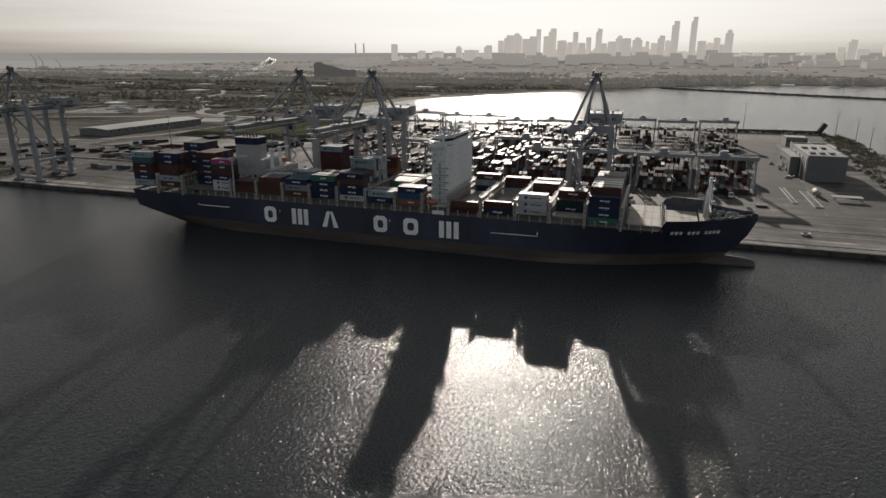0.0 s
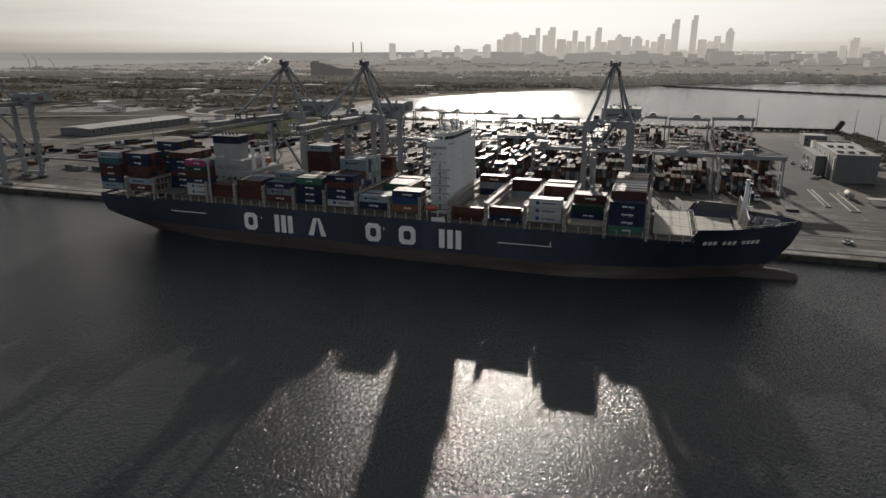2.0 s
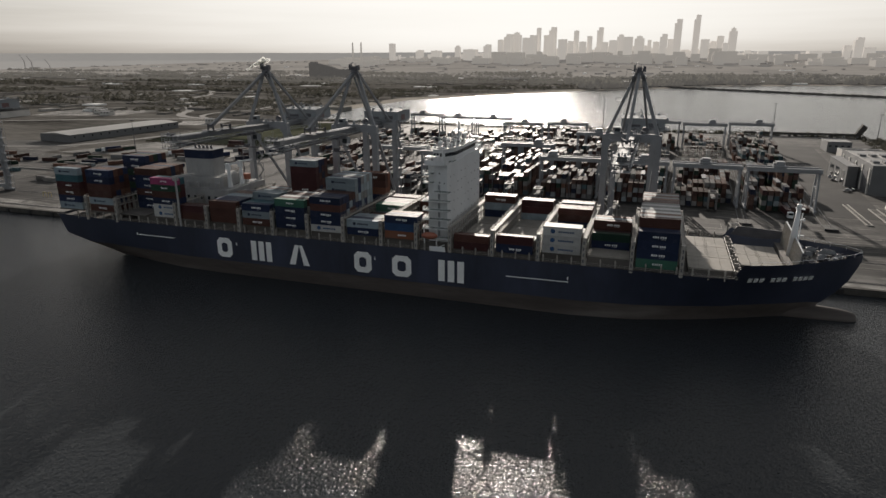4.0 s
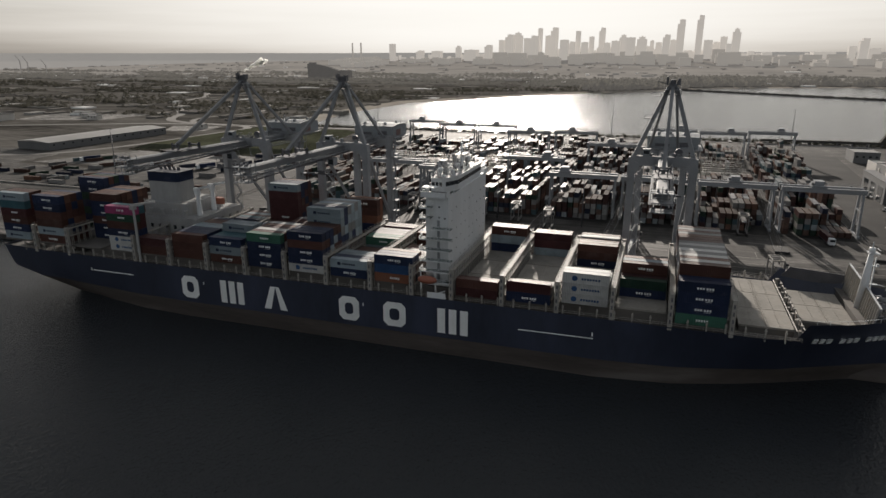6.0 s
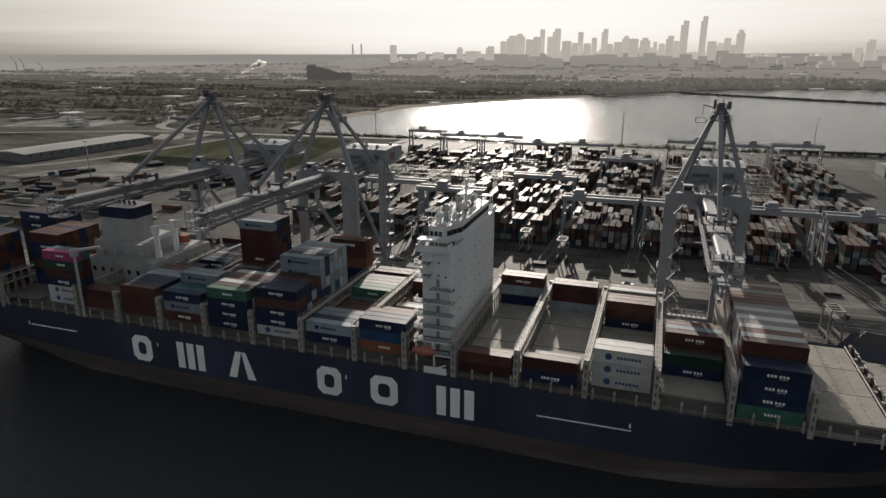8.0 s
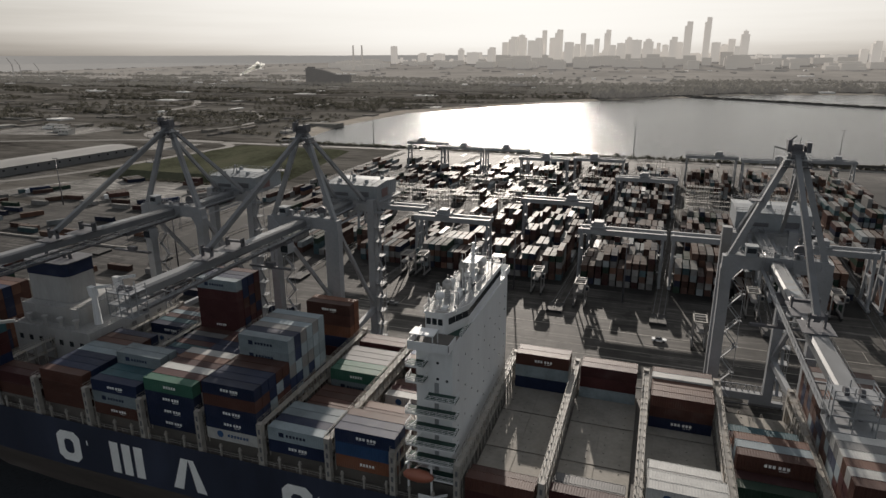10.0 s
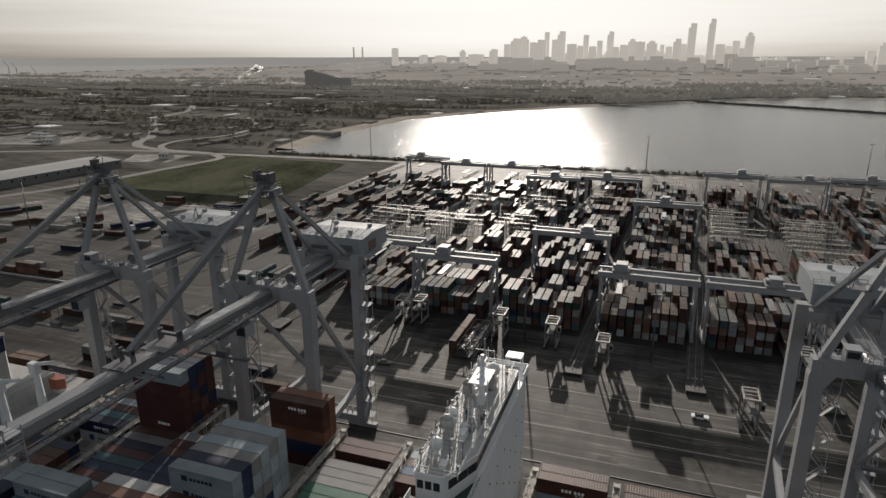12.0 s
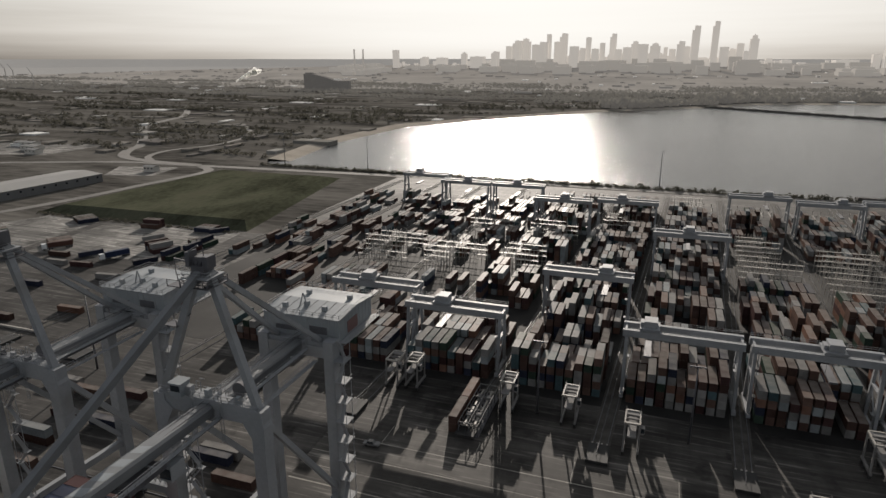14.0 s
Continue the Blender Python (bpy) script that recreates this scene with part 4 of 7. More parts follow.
for zi in range(7):
    for yi in range(9):
        if (zi * 5 + yi * 3) % 4:
            part("porthole", port, None, house, at=pose(1.9, 7.5 + 4.4 * yi, 24.5 + 3.1 * zi))
# balconies on the side, deck by deck
for i, (z, x0, x1) in enumerate(((22.6, -6.0, 3.2), (25.8, -6.0, 3.2), (29.0, -6.0, 3.2), (32.2, -6.0, 3.2), (35.4, -6.0, 3.2), (38.5, -2.4, 3.2), (41.6, -5.8, -2.6), (44.6, -5.8, -2.6))):
    y = 1.5
    part("balcony", Geo().box(x0, x1, y, 4.19, z, z + 0.16), deck_green, house, "dark green balcony deck")
    g = Geo()
    for zz in (0.45, 0.8, 1.1):
        g.beam((x0, y, z + zz), (x1, y, z + zz), 0.07).beam((x0, y, z + zz), (x0, 4.2, z + zz), 0.07).beam((x1, y, z + zz), (x1, 4.2, z + zz), 0.07)
    count = max(3, int((x1 - x0) / 1.1))
    for k in range(count + 1):
        xx = x0 + (x1 - x0) * k / count
        g.box(xx - 0.03, xx + 0.03, y - 0.03, y + 0.03, z + 0.1, z + 1.1)
    g.box(x0, x1, y - 0.04, y + 0.02, z - 0.12, z + 0.24)
    tagged(part("balcony_railing", g, white_paint, house), kind="stuff")
    if i < 6:
        part("cabin_door", Geo().box(-1.4, -0.6, 4.12, 4.2, z + 0.2, z + 2.2), steel, house, "grey steel door")
    if i < 4:
        part("stair", Geo().beam((-5.4, 2.6, z + 0.1), (-2.4, 2.6, z + 3.2), 0.7, 0.18), white_paint, house)
for x, z in ((-0.8, 41.5), (0.9, 41.3), (-0.8, 44.6)):
    part("porthole", Geo().tube((x, 4.14, z), (x, 4.2, z), 0.26, 10), glass_dark, house)
g = Geo()
for y in (8.9, 24.0, 40.1):
    for zz in (0.5, 1.0):
        g.beam((-5.0, y, 51.9 + zz), (0.8, y, 51.9 + zz), 0.06)
for x in (-5.0, 0.8):
    for zz in (0.5, 1.0):
        g.beam((x, 8.9, 51.9 + zz), (x, 40.1, 51.9 + zz), 0.06)
    for i in range(22):
        g.box(x - 0.03, x + 0.03, 8.9 + 1.48 * i, 8.96 + 1.48 * i, 51.9, 52.9)
tagged(part("roof_railing", g, white_paint, house), kind="stuff")
part("wing_deck", Geo().box(-5.4, 1.7, 2.2, 8.9, 47.9, 47.95), deck_paint, house, "brown deck of the bridge wing")
mast = Geo().tube((-1.2, 27, 51.9), (-1.2, 27, 60), 0.55, 8, 0.3).box(-2.6, 0.2, 24.5, 29.5, 56.4, 56.55).beam((-1.2, 24.2, 58.2), (-1.2, 29.8, 58.2), 0.2)
part("radar_mast", mast, white_paint, house)
part("radar_scanner", Geo().box(-1.35, -1.05, 24.6, 28.4, 57.1, 57.4), white_paint, house)
for x, y, r in ((-3.4, 13, 0.9), (-1.5, 35, 1.1), (-3.6, 21, 0.6)):
    g, vs = Geo(), []
    for i in range(7):
        a = math.pi * i / 6
        vs += [(x + r * math.sin(a) * math.cos(2 * math.pi * k / 10), y + r * math.sin(a) * math.sin(2 * math.pi * k / 10), 53.6 - r * math.cos(a)) for k in range(10)]
    g.add(vs, [(i * 10 + k, i * 10 + (k + 1) % 10, (i + 1) * 10 + (k + 1) % 10, (i + 1) * 10 + k) for i in range(6) for k in range(10)])
    g.tube((x, y, 51.9), (x, y, 53), 0.25)
    part("satellite_dome", g, white_paint, house, smooth=True)
rr = random.Random(3)
for i in range(34):
    x, y = rr.uniform(-4.6, 0.4), rr.uniform(9.6, 39)
    part("aerial", Geo().tube((x, y, 51.9), (x, y, 53.5 + rr.random() * 4), 0.07, 5), white_paint, house)
for i in range(9):
    x, y = rr.uniform(-4.2, -0.6), rr.uniform(10, 38)
    part("roof_locker", Geo().box(x, x + rr.uniform(0.6, 1.4), y, y + rr.uniform(0.6, 2.0), 51.9, 52.4 + rr.random() * 1.2), white_paint, house)
for y in (11.5, 15.5, 19, 22.5, 29.5, 33, 36.5):
    g = Geo()
    for zz in (0.45, 0.85, 1.2):
        g.beam((-4.9, y, 51.9 + zz), (-1.9 + 0.6 * math.sin(y), y, 51.9 + zz), 0.06)
    g.box(-1.95 + 0.6 * math.sin(y), -1.85 + 0.6 * math.sin(y), y - 0.05, y + 0.05, 51.9, 53.2)
    tagged(part("cross_railing", g, white_paint, house), kind="stuff")
for x, y, r, hh in ((-3.3, 17.0, 0.85, 3.6), (-3.0, 25.5, 0.7, 4.6), (-3.9, 31.0, 0.6, 2.6), (-0.6, 19.5, 0.45, 2.4), (-0.9, 31.5, 0.55, 3.0)):
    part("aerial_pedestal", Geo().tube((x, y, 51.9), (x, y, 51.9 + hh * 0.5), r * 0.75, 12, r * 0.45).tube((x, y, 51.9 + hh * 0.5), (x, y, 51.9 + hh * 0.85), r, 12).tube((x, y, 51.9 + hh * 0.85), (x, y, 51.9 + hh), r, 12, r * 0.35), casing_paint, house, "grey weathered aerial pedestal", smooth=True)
for y in (13.0, 21.5):
    part("roof_frame", Geo().beam((-1.6, y, 51.9), (-1.6, y, 54.6), 0.14).beam((0.2, y, 51.9), (0.2, y, 54.6), 0.14).beam((-1.6, y, 54.6), (0.2, y, 54.6), 0.14).beam((-1.6, y, 53.3), (0.2, y, 53.3), 0.1), steel, house)
part("signal_mast", Geo().tube((-2.6, 33.5, 51.9), (-2.6, 33.5, 59.5), 0.22, 8, 0.12).beam((-4.2, 33.5, 57.5), (-1.0, 33.5, 57.5), 0.14).beam((-3.8, 33.5, 55.8), (-1.4, 33.5, 55.8), 0.14), steel, house)
for i in range(26):
    x, y = rr.choice((-4.9, -4.4, 0.5, -2.0)) + rr.uniform(-0.2, 0.2), rr.uniform(9.6, 39.5)
    part("lamp_post", Geo().tube((x, y, 51.9), (x, y, 53.0 + rr.random() * 1.6), 0.09, 5).box(x - 0.2, x + 0.2, y - 0.2, y + 0.2, 53.0, 53.4), rr.choice((steel, steel_dark, casing_paint)), house)
# orange free-fall boat and davits beside the deckhouse
boat = Geo()
vs = []
for i in range(7):
    a = math.pi * i / 6
    vs += [(-3.2 + 3.0 * -math.cos(a), 0.3 + 1.2 * math.sin(a) * math.cos(2 * math.pi * k / 10), 23.8 + 1.25 * math.sin(a) * math.sin(2 * math.pi * k / 10)) for k in range(10)]
boat.add(vs, [(i * 10 + k, i * 10 + (k + 1) % 10, (i + 1) * 10 + (k + 1) % 10, (i + 1) * 10 + k) for i in range(6) for k in range(10)])
lifeboat = thing("lifeboat", boat, orange_paint, "faded orange enclosed lifeboat hung beside the white deckhouse", "lifeboat", smooth=True)
part("davit", Geo().beam((-5.4, 1.3, DECK - 0.9), (-5.4, 1.0, 26.0), 0.35).beam((-5.4, 1.0, 25.9), (-5.4, -0.3, 26.3), 0.3), white_paint, lifeboat)
part("davit", Geo().beam((-1.0, 1.3, DECK - 0.9), (-1.0, 1.0, 26.0), 0.35).beam((-1.0, 1.0, 25.9), (-1.0, -0.3, 26.3), 0.3), white_paint, lifeboat)
gang = thing("gangway_platform", Geo().box(-3.2, 2.4, 0.05, 1.0, 18.4, 18.6).box(-3.2, 2.4, 0.05, 0.15, 18.6, 20.2), white_paint, "white boarding platform at the ship's rail", "platform")
part("ladder", Geo().beam((-3, 0.4, 18.6), (2.2, 0.4, 20.9), 0.6, 0.2), white_paint, gang)

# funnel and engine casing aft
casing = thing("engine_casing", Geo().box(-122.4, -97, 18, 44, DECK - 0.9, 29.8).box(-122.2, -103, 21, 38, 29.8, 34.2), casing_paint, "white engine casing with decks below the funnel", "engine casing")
for z, yr0, xr0 in ((29.8, 18.1, -97.1), (34.2, 21.1, -103.1)):
    g = Geo()
    for zz in (0.5, 1.0):
        g.beam((-122.3, yr0, z + zz), (xr0, yr0, z + zz), 0.09).beam((xr0, yr0, z + zz), (xr0, yr0 + 17, z + zz), 0.09)
    for i in range(int((xr0 + 122) / 1.47) + 1):
        g.box(-122.3 + 1.47 * i, -122.22 + 1.47 * i, yr0 - 0.04, yr0 + 0.04, z, z + 1)
    for i in range(12):
        g.box(xr0 - 0.04, xr0 + 0.04, yr0 + 1.4 * i, yr0 + 1.4 * i + 0.08, z, z + 1)
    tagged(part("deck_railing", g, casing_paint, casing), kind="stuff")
for i in range(7):
    part("casing_window", Geo().box(-121 + 3.4 * i, -119.8 + 3.4 * i, 17.94, 18.0, 25.5, 26.9), glass_dark, casing)
FUNNEL = [(-121.4, 23.8), (-109.4, 23.8), (-108.2, 24.8), (-108.2, 32), (-109.4, 33), (-121.4, 33), (-122.4, 32), (-122.4, 24.8)]
chimney = Geo().prism(FUNNEL, 34.2, 44.7)
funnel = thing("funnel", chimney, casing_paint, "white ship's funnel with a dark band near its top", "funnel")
part("dark_band", Geo().prism([(x + (0.1 if x > -115 else -0.1), y + (0.1 if y > 28 else -0.1)) for x, y in FUNNEL], 41.4, 44.75), paint["navy"], funnel, "navy band")
part("funnel_rim", Geo().prism([(x + (0.3 if x > -115 else -0.3), y + (0.3 if y > 28 else -0.3)) for x, y in FUNNEL], 44.75, 45.0), steel_dark, funnel)
for i in range(5):
    part("exhaust_pipe", Geo().tube((-119 + 2.0 * i, 28.4, 45.0), (-119.4 + 2.0 * i, 28.4, 46.2), 0.55, 8), steel_dark, funnel)
# side wall of the casing: doors, louvres, a railed ledge and cable trays
for i in range(5):
    part("casing_door", Geo().box(-97.0, -96.92, 20 + 4.6 * i, 21.0 + 4.6 * i, 22.6, 24.6), steel_dark, casing)
    part("louvre", Geo().box(-97.0, -96.93, 22.2 + 4.6 * i, 23.6 + 4.6 * i, 26.2, 27.6), steel_dark, casing)
g = Geo().box(-97.0, -95.8, 18, 44, 25.4, 25.55)
for zz in (25.95, 26.4):
    g.beam((-95.85, 18, zz), (-95.85, 44, zz), 0.08)
for i in range(18):
    g.box(-95.9, -95.8, 18 + 1.5 * i, 18.1 + 1.5 * i, 25.5, 26.4)
tagged(part("ledge", g, casing_paint, casing), kind="stuff")
for i in range(4):
    part("ventilator", Geo().tube((-118 + 5.2 * i, 19.4, 29.8), (-118 + 5.2 * i, 19.4, 31.8), 0.5, 10).tube((-118 + 5.2 * i, 19.4, 31.7), (-118 + 5.2 * i, 19.4, 32.3), 0.8, 10), casing_paint, casing)
for x, y in ((-100.2, 24.0), (-100.2, 32.0)):
    dc = thing("deck_crane", Geo().tube((x, y, 29.8), (x, y, 37.6), 1.0, 10, 0.65), white_paint, "white pedestal deck crane on the casing roof", "crane", "deck cranes")
    part("jib", Geo().beam((x - 0.8, y, 39.4), (x + 5.4, y + 0.6, 40.6), 0.5, 0.7), white_paint, dc)
    part("cab", Geo().add([(x - 0.8, y - 0.8, 37.4), (x + 0.8, y - 0.8, 37.4), (x + 0.8, y + 0.8, 37.4), (x - 0.8, y + 0.8, 37.4), (x - 1.3, y - 0.7, 39.9), (x + 0.6, y - 0.7, 39.9), (x + 0.6, y + 0.7, 39.9), (x - 1.3, y + 0.7, 39.9)], [(0, 1, 5, 4), (1, 2, 6, 5), (2, 3, 7, 6), (3, 0, 4, 7), (4, 5, 6, 7), (0, 3, 2, 1)]), white_paint, dc)
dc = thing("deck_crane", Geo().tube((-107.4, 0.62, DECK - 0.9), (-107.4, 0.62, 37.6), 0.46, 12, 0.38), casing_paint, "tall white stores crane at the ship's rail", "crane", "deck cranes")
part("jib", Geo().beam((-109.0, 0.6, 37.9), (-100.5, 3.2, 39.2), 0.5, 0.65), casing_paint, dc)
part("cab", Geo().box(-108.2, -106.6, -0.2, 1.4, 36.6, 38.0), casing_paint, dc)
rb = thing("rescue_boat", Geo().prism([(-107, 36.4), (-101, 36.4), (-99.5, 37.6), (-101, 38.8), (-107, 38.8)], 31.0, 33.4), orange_paint, "small orange rescue boat on the casing deck", "lifeboat")
part("cradle", Geo().box(-102.8, -101, 36.8, 38.4, 29.8, 31.0), white_paint, rb)

# forecastle: breakwater with ribs, foremast, windlasses
# two sloping wings that meet at the mast
def fin(y0, y1, top0, top1):
    """One wing of the breakwater: a plate with a slight forward rake."""
    lean = lambda z: 111.1 + 0.12 * (z - 20.8)
    g = Geo()
    vs = [(lean(z) + dx, y, z) for dx in (0, 0.2) for y, z in ((y0, 20.8), (y1, 20.8), (y1, top1), (y0, top0))]
    g.add(vs, [(0, 3, 2, 1), (4, 5, 6, 7), (0, 1, 5, 4), (1, 2, 6, 5), (2, 3, 7, 6), (3, 0, 4, 7)])
    return g


bw = thing("bow_breakwater", fin(26.6, 40.2, 27.4, 28.0), boom_paint, "steel breakwater with white ribs on the forecastle", "breakwater")
part("near_wing", fin(9.6, 22.4, 26.0, 27.2), boom_paint, bw)
for i in range(18):
    y = 9.8 + 1.54 * i if i < 9 else 26.8 + 1.64 * (i - 9)
    top = 26.0 + (y - 9.6) * 0.094 if i < 9 else 27.4 + (y - 26.6) * 0.044
    part("rib", Geo().beam((110.8, y, 20.8), (110.85 + 0.12 * (top - 20.8), y, top), 0.16, 0.5), lash_paint, bw)
for y0, y1, z0, z1 in ((9.5, 22.5, 26.0, 27.2), (26.5, 40.3, 27.4, 28.0)):
    part("top_edge", Geo().beam((111.9, y0, z0), (111.95, y1, z1), 0.35, 0.3), white_paint, bw)
fm = thing("foremast", Geo().tube((111.4, CY, 20.8), (111.8, CY, 36.4), 1.35, 12, 0.6).tube((111.8, CY, 36.4), (111.8, CY, 37.6), 0.75, 12, 0.75), white_paint, "white tapered foremast on the forecastle", "mast", smooth=True)
part("crosstree", Geo().box(110.9, 113.4, CY - 1.3, CY + 1.3, 36.2, 36.35).beam((113.3, CY - 1.3, 37.2), (113.3, CY + 1.3, 37.2), 0.1).box(112, 114.0, CY - 0.5, CY + 0.5, 32.6, 32.75).box(113.4, 113.9, CY - 0.3, CY + 0.3, 32.75, 33.3).box(112, 114.4, CY - 0.5, CY + 0.5, 27.6, 27.75), white_paint, fm)
part("ladder", Geo().box(112.9, 113.1, CY - 0.3, CY + 0.3, 21, 35), white_paint, fm)
part("top_light", Geo().tube((111.8, CY, 37.6), (111.8, CY, 39.2), 0.15), white_paint, fm)
for i in range(10):
    x, y = 115 + 1.05 * i, CY + rr.choice((-1, 1)) * rr.uniform(1.2, 7.5 - 0.6 * i)
    wd = thing("mooring_winch", Geo().tube((x, y - 0.9, 22.3), (x, y + 0.9, 22.0), 0.6, 10), steel_dark, "dark mooring winch on the forecastle deck", "winch", "mooring winches")
    part("bed", Geo().box(x - 0.9, x + 0.9, y - 1.1, y + 1.1, 21.3, 21.75), steel_dark, wd)
    part("drum_flange", Geo().tube((x, y - 0.95, 22.3), (x, y - 0.85, 22.3), 1.0, 10), steel, wd)
for i in range(46):
    x = rr.uniform(112.8, 126)
    y = CY + rr.uniform(-1, 1) * max(0.4, half(x, 20.8) - 1.4)
    if i % 2:
        part("mooring_bollard", Geo().tube((x, y, 20.7), (x, y, 21.9), 0.32, 8).tube((x + 0.9, y, 20.7), (x + 0.9, y, 21.9), 0.32, 8).box(x - 0.5, x + 1.4, y - 0.5, y + 0.5, 20.7, 20.95), rr.choice((steel_dark, steel_dark, lash_paint)), ship)
    else:
        part("deck_fitting", Geo().box(x - 0.6, x + 0.6, y - 0.4, y + 0.4, 20.7, 21.4 + rr.random()).beam((x - 0.5, y, 21.2), (x + 0.7, y + 0.5, 22.4), 0.14), rr.choice((steel_dark, steel, deck_paint)), ship)
g = Geo()
for sgn in (-1, 1):
    prev = None
    for x in (97, 100, 104, 108, 112, 116, 120, 124, 128, 131.0):
        p = (x, CY + sgn * max(0.3, lerp_table(HB_DECK, x) - 0.2), lerp_table(TOP, x) + 0.9)
        g.box(p[0] - 0.04, p[0] + 0.04, p[1] - 0.04, p[1] + 0.04, p[2] - 1.2, p[2])
        if prev:
            g.beam(prev, p, 0.08)
        prev = p
tagged(part("bow_railing", g, white_paint, ship), kind="stuff")
plate = [(95.5, 45.4, 17.4), (111, 39.8, 17.6), (111, 39.8, 24.6), (97.6, 44.7, 24.2), (95.5, 45.4, 21.0)]
part("bulwark_plate", Geo().add(plate + [(x, y + 0.25, z) for x, y, z in plate], [(0, 1, 2, 3, 4), (9, 8, 7, 6, 5), (3, 2, 7, 8), (4, 3, 8, 9), (1, 6, 7, 2)]), steel_dark, ship, "dark grey raised bulwark plate")
# pipes, ladders and vents across the deck between the two foremost hatches
for i in range(16):
    y = 3.6 + 2.7 * i
    part("deck_vent", Geo().tube((93.9 + 0.9 * (i % 2), y, DECK - 0.9), (93.9 + 0.9 * (i % 2), y, 19.9 + 0.4 * (i % 3)), 0.28, 8).tube((93.9 + 0.9 * (i % 2), y, 19.9 + 0.4 * (i % 3)), (93.9 + 0.9 * (i % 2), y, 20.3 + 0.4 * (i % 3)), 0.45, 8), lash_paint, ship)
for x in (93.5, 95.4):
    part("deck_pipe", Geo().tube((x, 4.2, 19.8), (x, 44, 19.8), 0.16, 6), lash_paint, ship)

# ---- quay cranes ----
YW, YL, HX, HL = 56.5, 83.5, 9.6, 7.6
AX = 0.8


door_red = mat("dull_red_door", (0.13, 0.07, 0.068), 0.6, 0, 0.2, 0.3, 3)


def quay_crane(x, tip, house_shift=0.0):
    c = new("quay_crane")
    c.matrix_basis = pose(x, 0, GROUND)
    tagged(c, "pale grey ship-to-shore gantry crane with its boom lowered over the water", "crane", "quay cranes")
    z = lambda v: v - GROUND
    for sx in (-1, 1):
        part("leg", Geo().beam((sx * HX, YW, z(7.2)), (sx * HX, YW, z(53.6)), 2.3, 2.4), steel, c)
        part("leg", Geo().beam((sx * HL, YL, z(7.2)), (sx * HL, YL, z(53.4)), 2.3, 2.4), steel, c)
        part("side_tie", Geo().beam((sx * HX, YW, z(17.5)), (sx * HL, YL, z(17.5)), 1.2, 1.6), steel, c)
        part("brace", Geo().beam((sx * HX, YW + 1, z(50.5)), (sx * HL, YL - 1, z(19.5)), 0.9, 1.0), steel, c)
        part("mast_leg", Geo().beam((sx * HX, YW, z(52.6)), (AX + sx * 1.2, YW + 0.8, z(75.6)), 1.15, 1.2), steel, c)
        # haunch where the leg meets the portal beam
        part("haunch", Geo().slab_y([(sx * (HX + 1.15), z(44.0)), (sx * (HX + 1.35), z(50.6)), (sx * (HX + 0.4), z(53.9)), (sx * (HX - 2.6), z(50.95)), (sx * (HX - 1.15), z(48.4))], YW - 1.22, YW + 1.22), steel, c)
        part("backstay", Geo().beam((AX + sx * 1.2, YW + 1, z(75.8)), (sx * 5.0, YL + 0.6, z(52.6)), 0.85, 0.9), steel, c)
        for y, w in ((YW, HX), (YL, HL)):
            bogie = part("bogie", Geo().box(sx * w - 4.2, sx * w + 4.2, y - 0.7, y + 0.7, z(4.4), z(5.4)), steel, c)
            for i in range(8):
                part("wheel", Geo().tube((sx * w - 3.7 + 1.05 * i, y - 0.35, z(4.0)), (sx * w - 3.7 + 1.05 * i, y + 0.35, z(4.0)), 0.5, 10), steel_dark, bogie)
    for y, top, w in ((YW, 54.0, HX), (YL, 52.0, HL)):
        part("sill_beam", Geo().box(-w - 1.2, w + 1.2, y - 0.9, y + 0.9, z(5.4), z(7.4)), steel, c)
        part("portal_beam", Geo().box(-w, w, y - 1.0, y + 1.0, z(50.9 if y == YW else 49.6), z(top)), steel, c)
        g = Geo()
        for zz in (top + 0.5, top + 1.0):
            for s in (-1, 1):
                g.beam((-w, y + s, z(zz)), (w, y + s, z(zz)), 0.06)
        for i in range(13):
            for s in (-1, 1):
                g.box(-w + 0.145 * w * i, -w + 0.145 * w * i + 0.06, y + s - 0.03, y + s + 0.03, z(top), z(top + 1.0))
        tagged(part("walkway_railing", g, steel, c), kind="stuff")
        for i in range(5):
            px0 = rr.uniform(-7, 6)
            part("portal_equipment", Geo().box(px0, px0 + rr.uniform(0.4, 1.2), y - rr.uniform(0.2, 0.8), y + 0.3, z(top), z(top + 0.3 + rr.random() * 1.3)), rr.choice((steel, steel_dark, pale_steel)), c)
    part("forestay", Geo().beam((AX, YW + 0.6, z(76.0)), (0, 17, z(55.6)), 1.0, 1.1), boom_paint, c)
    # boom and girder
    for sx in (-1, 1):
        part("trolley_rail", Geo().box(sx * 1.85 - 0.25, sx * 1.85 + 0.25, tip, YL + 22, z(50.25), z(50.6)), steel_dark, c)
        g = Geo().box(sx * 2.6 - 0.4, sx * 2.6 + 0.4, tip, YL + 20, z(51.2), z(51.3))
        for zz in (51.8, 52.3):
            g.beam((sx * 2.95, tip, z(zz)), (sx * 2.95, YL + 20, z(zz)), 0.06)
        for i in range(58):
            g.box(sx * 2.95 - 0.03, sx * 2.95 + 0.03, tip + 2.08 * i, tip + 2.08 * i + 0.06, z(51.3), z(52.3))
        tagged(part("boom_walkway", g, steel, c), kind="stuff")
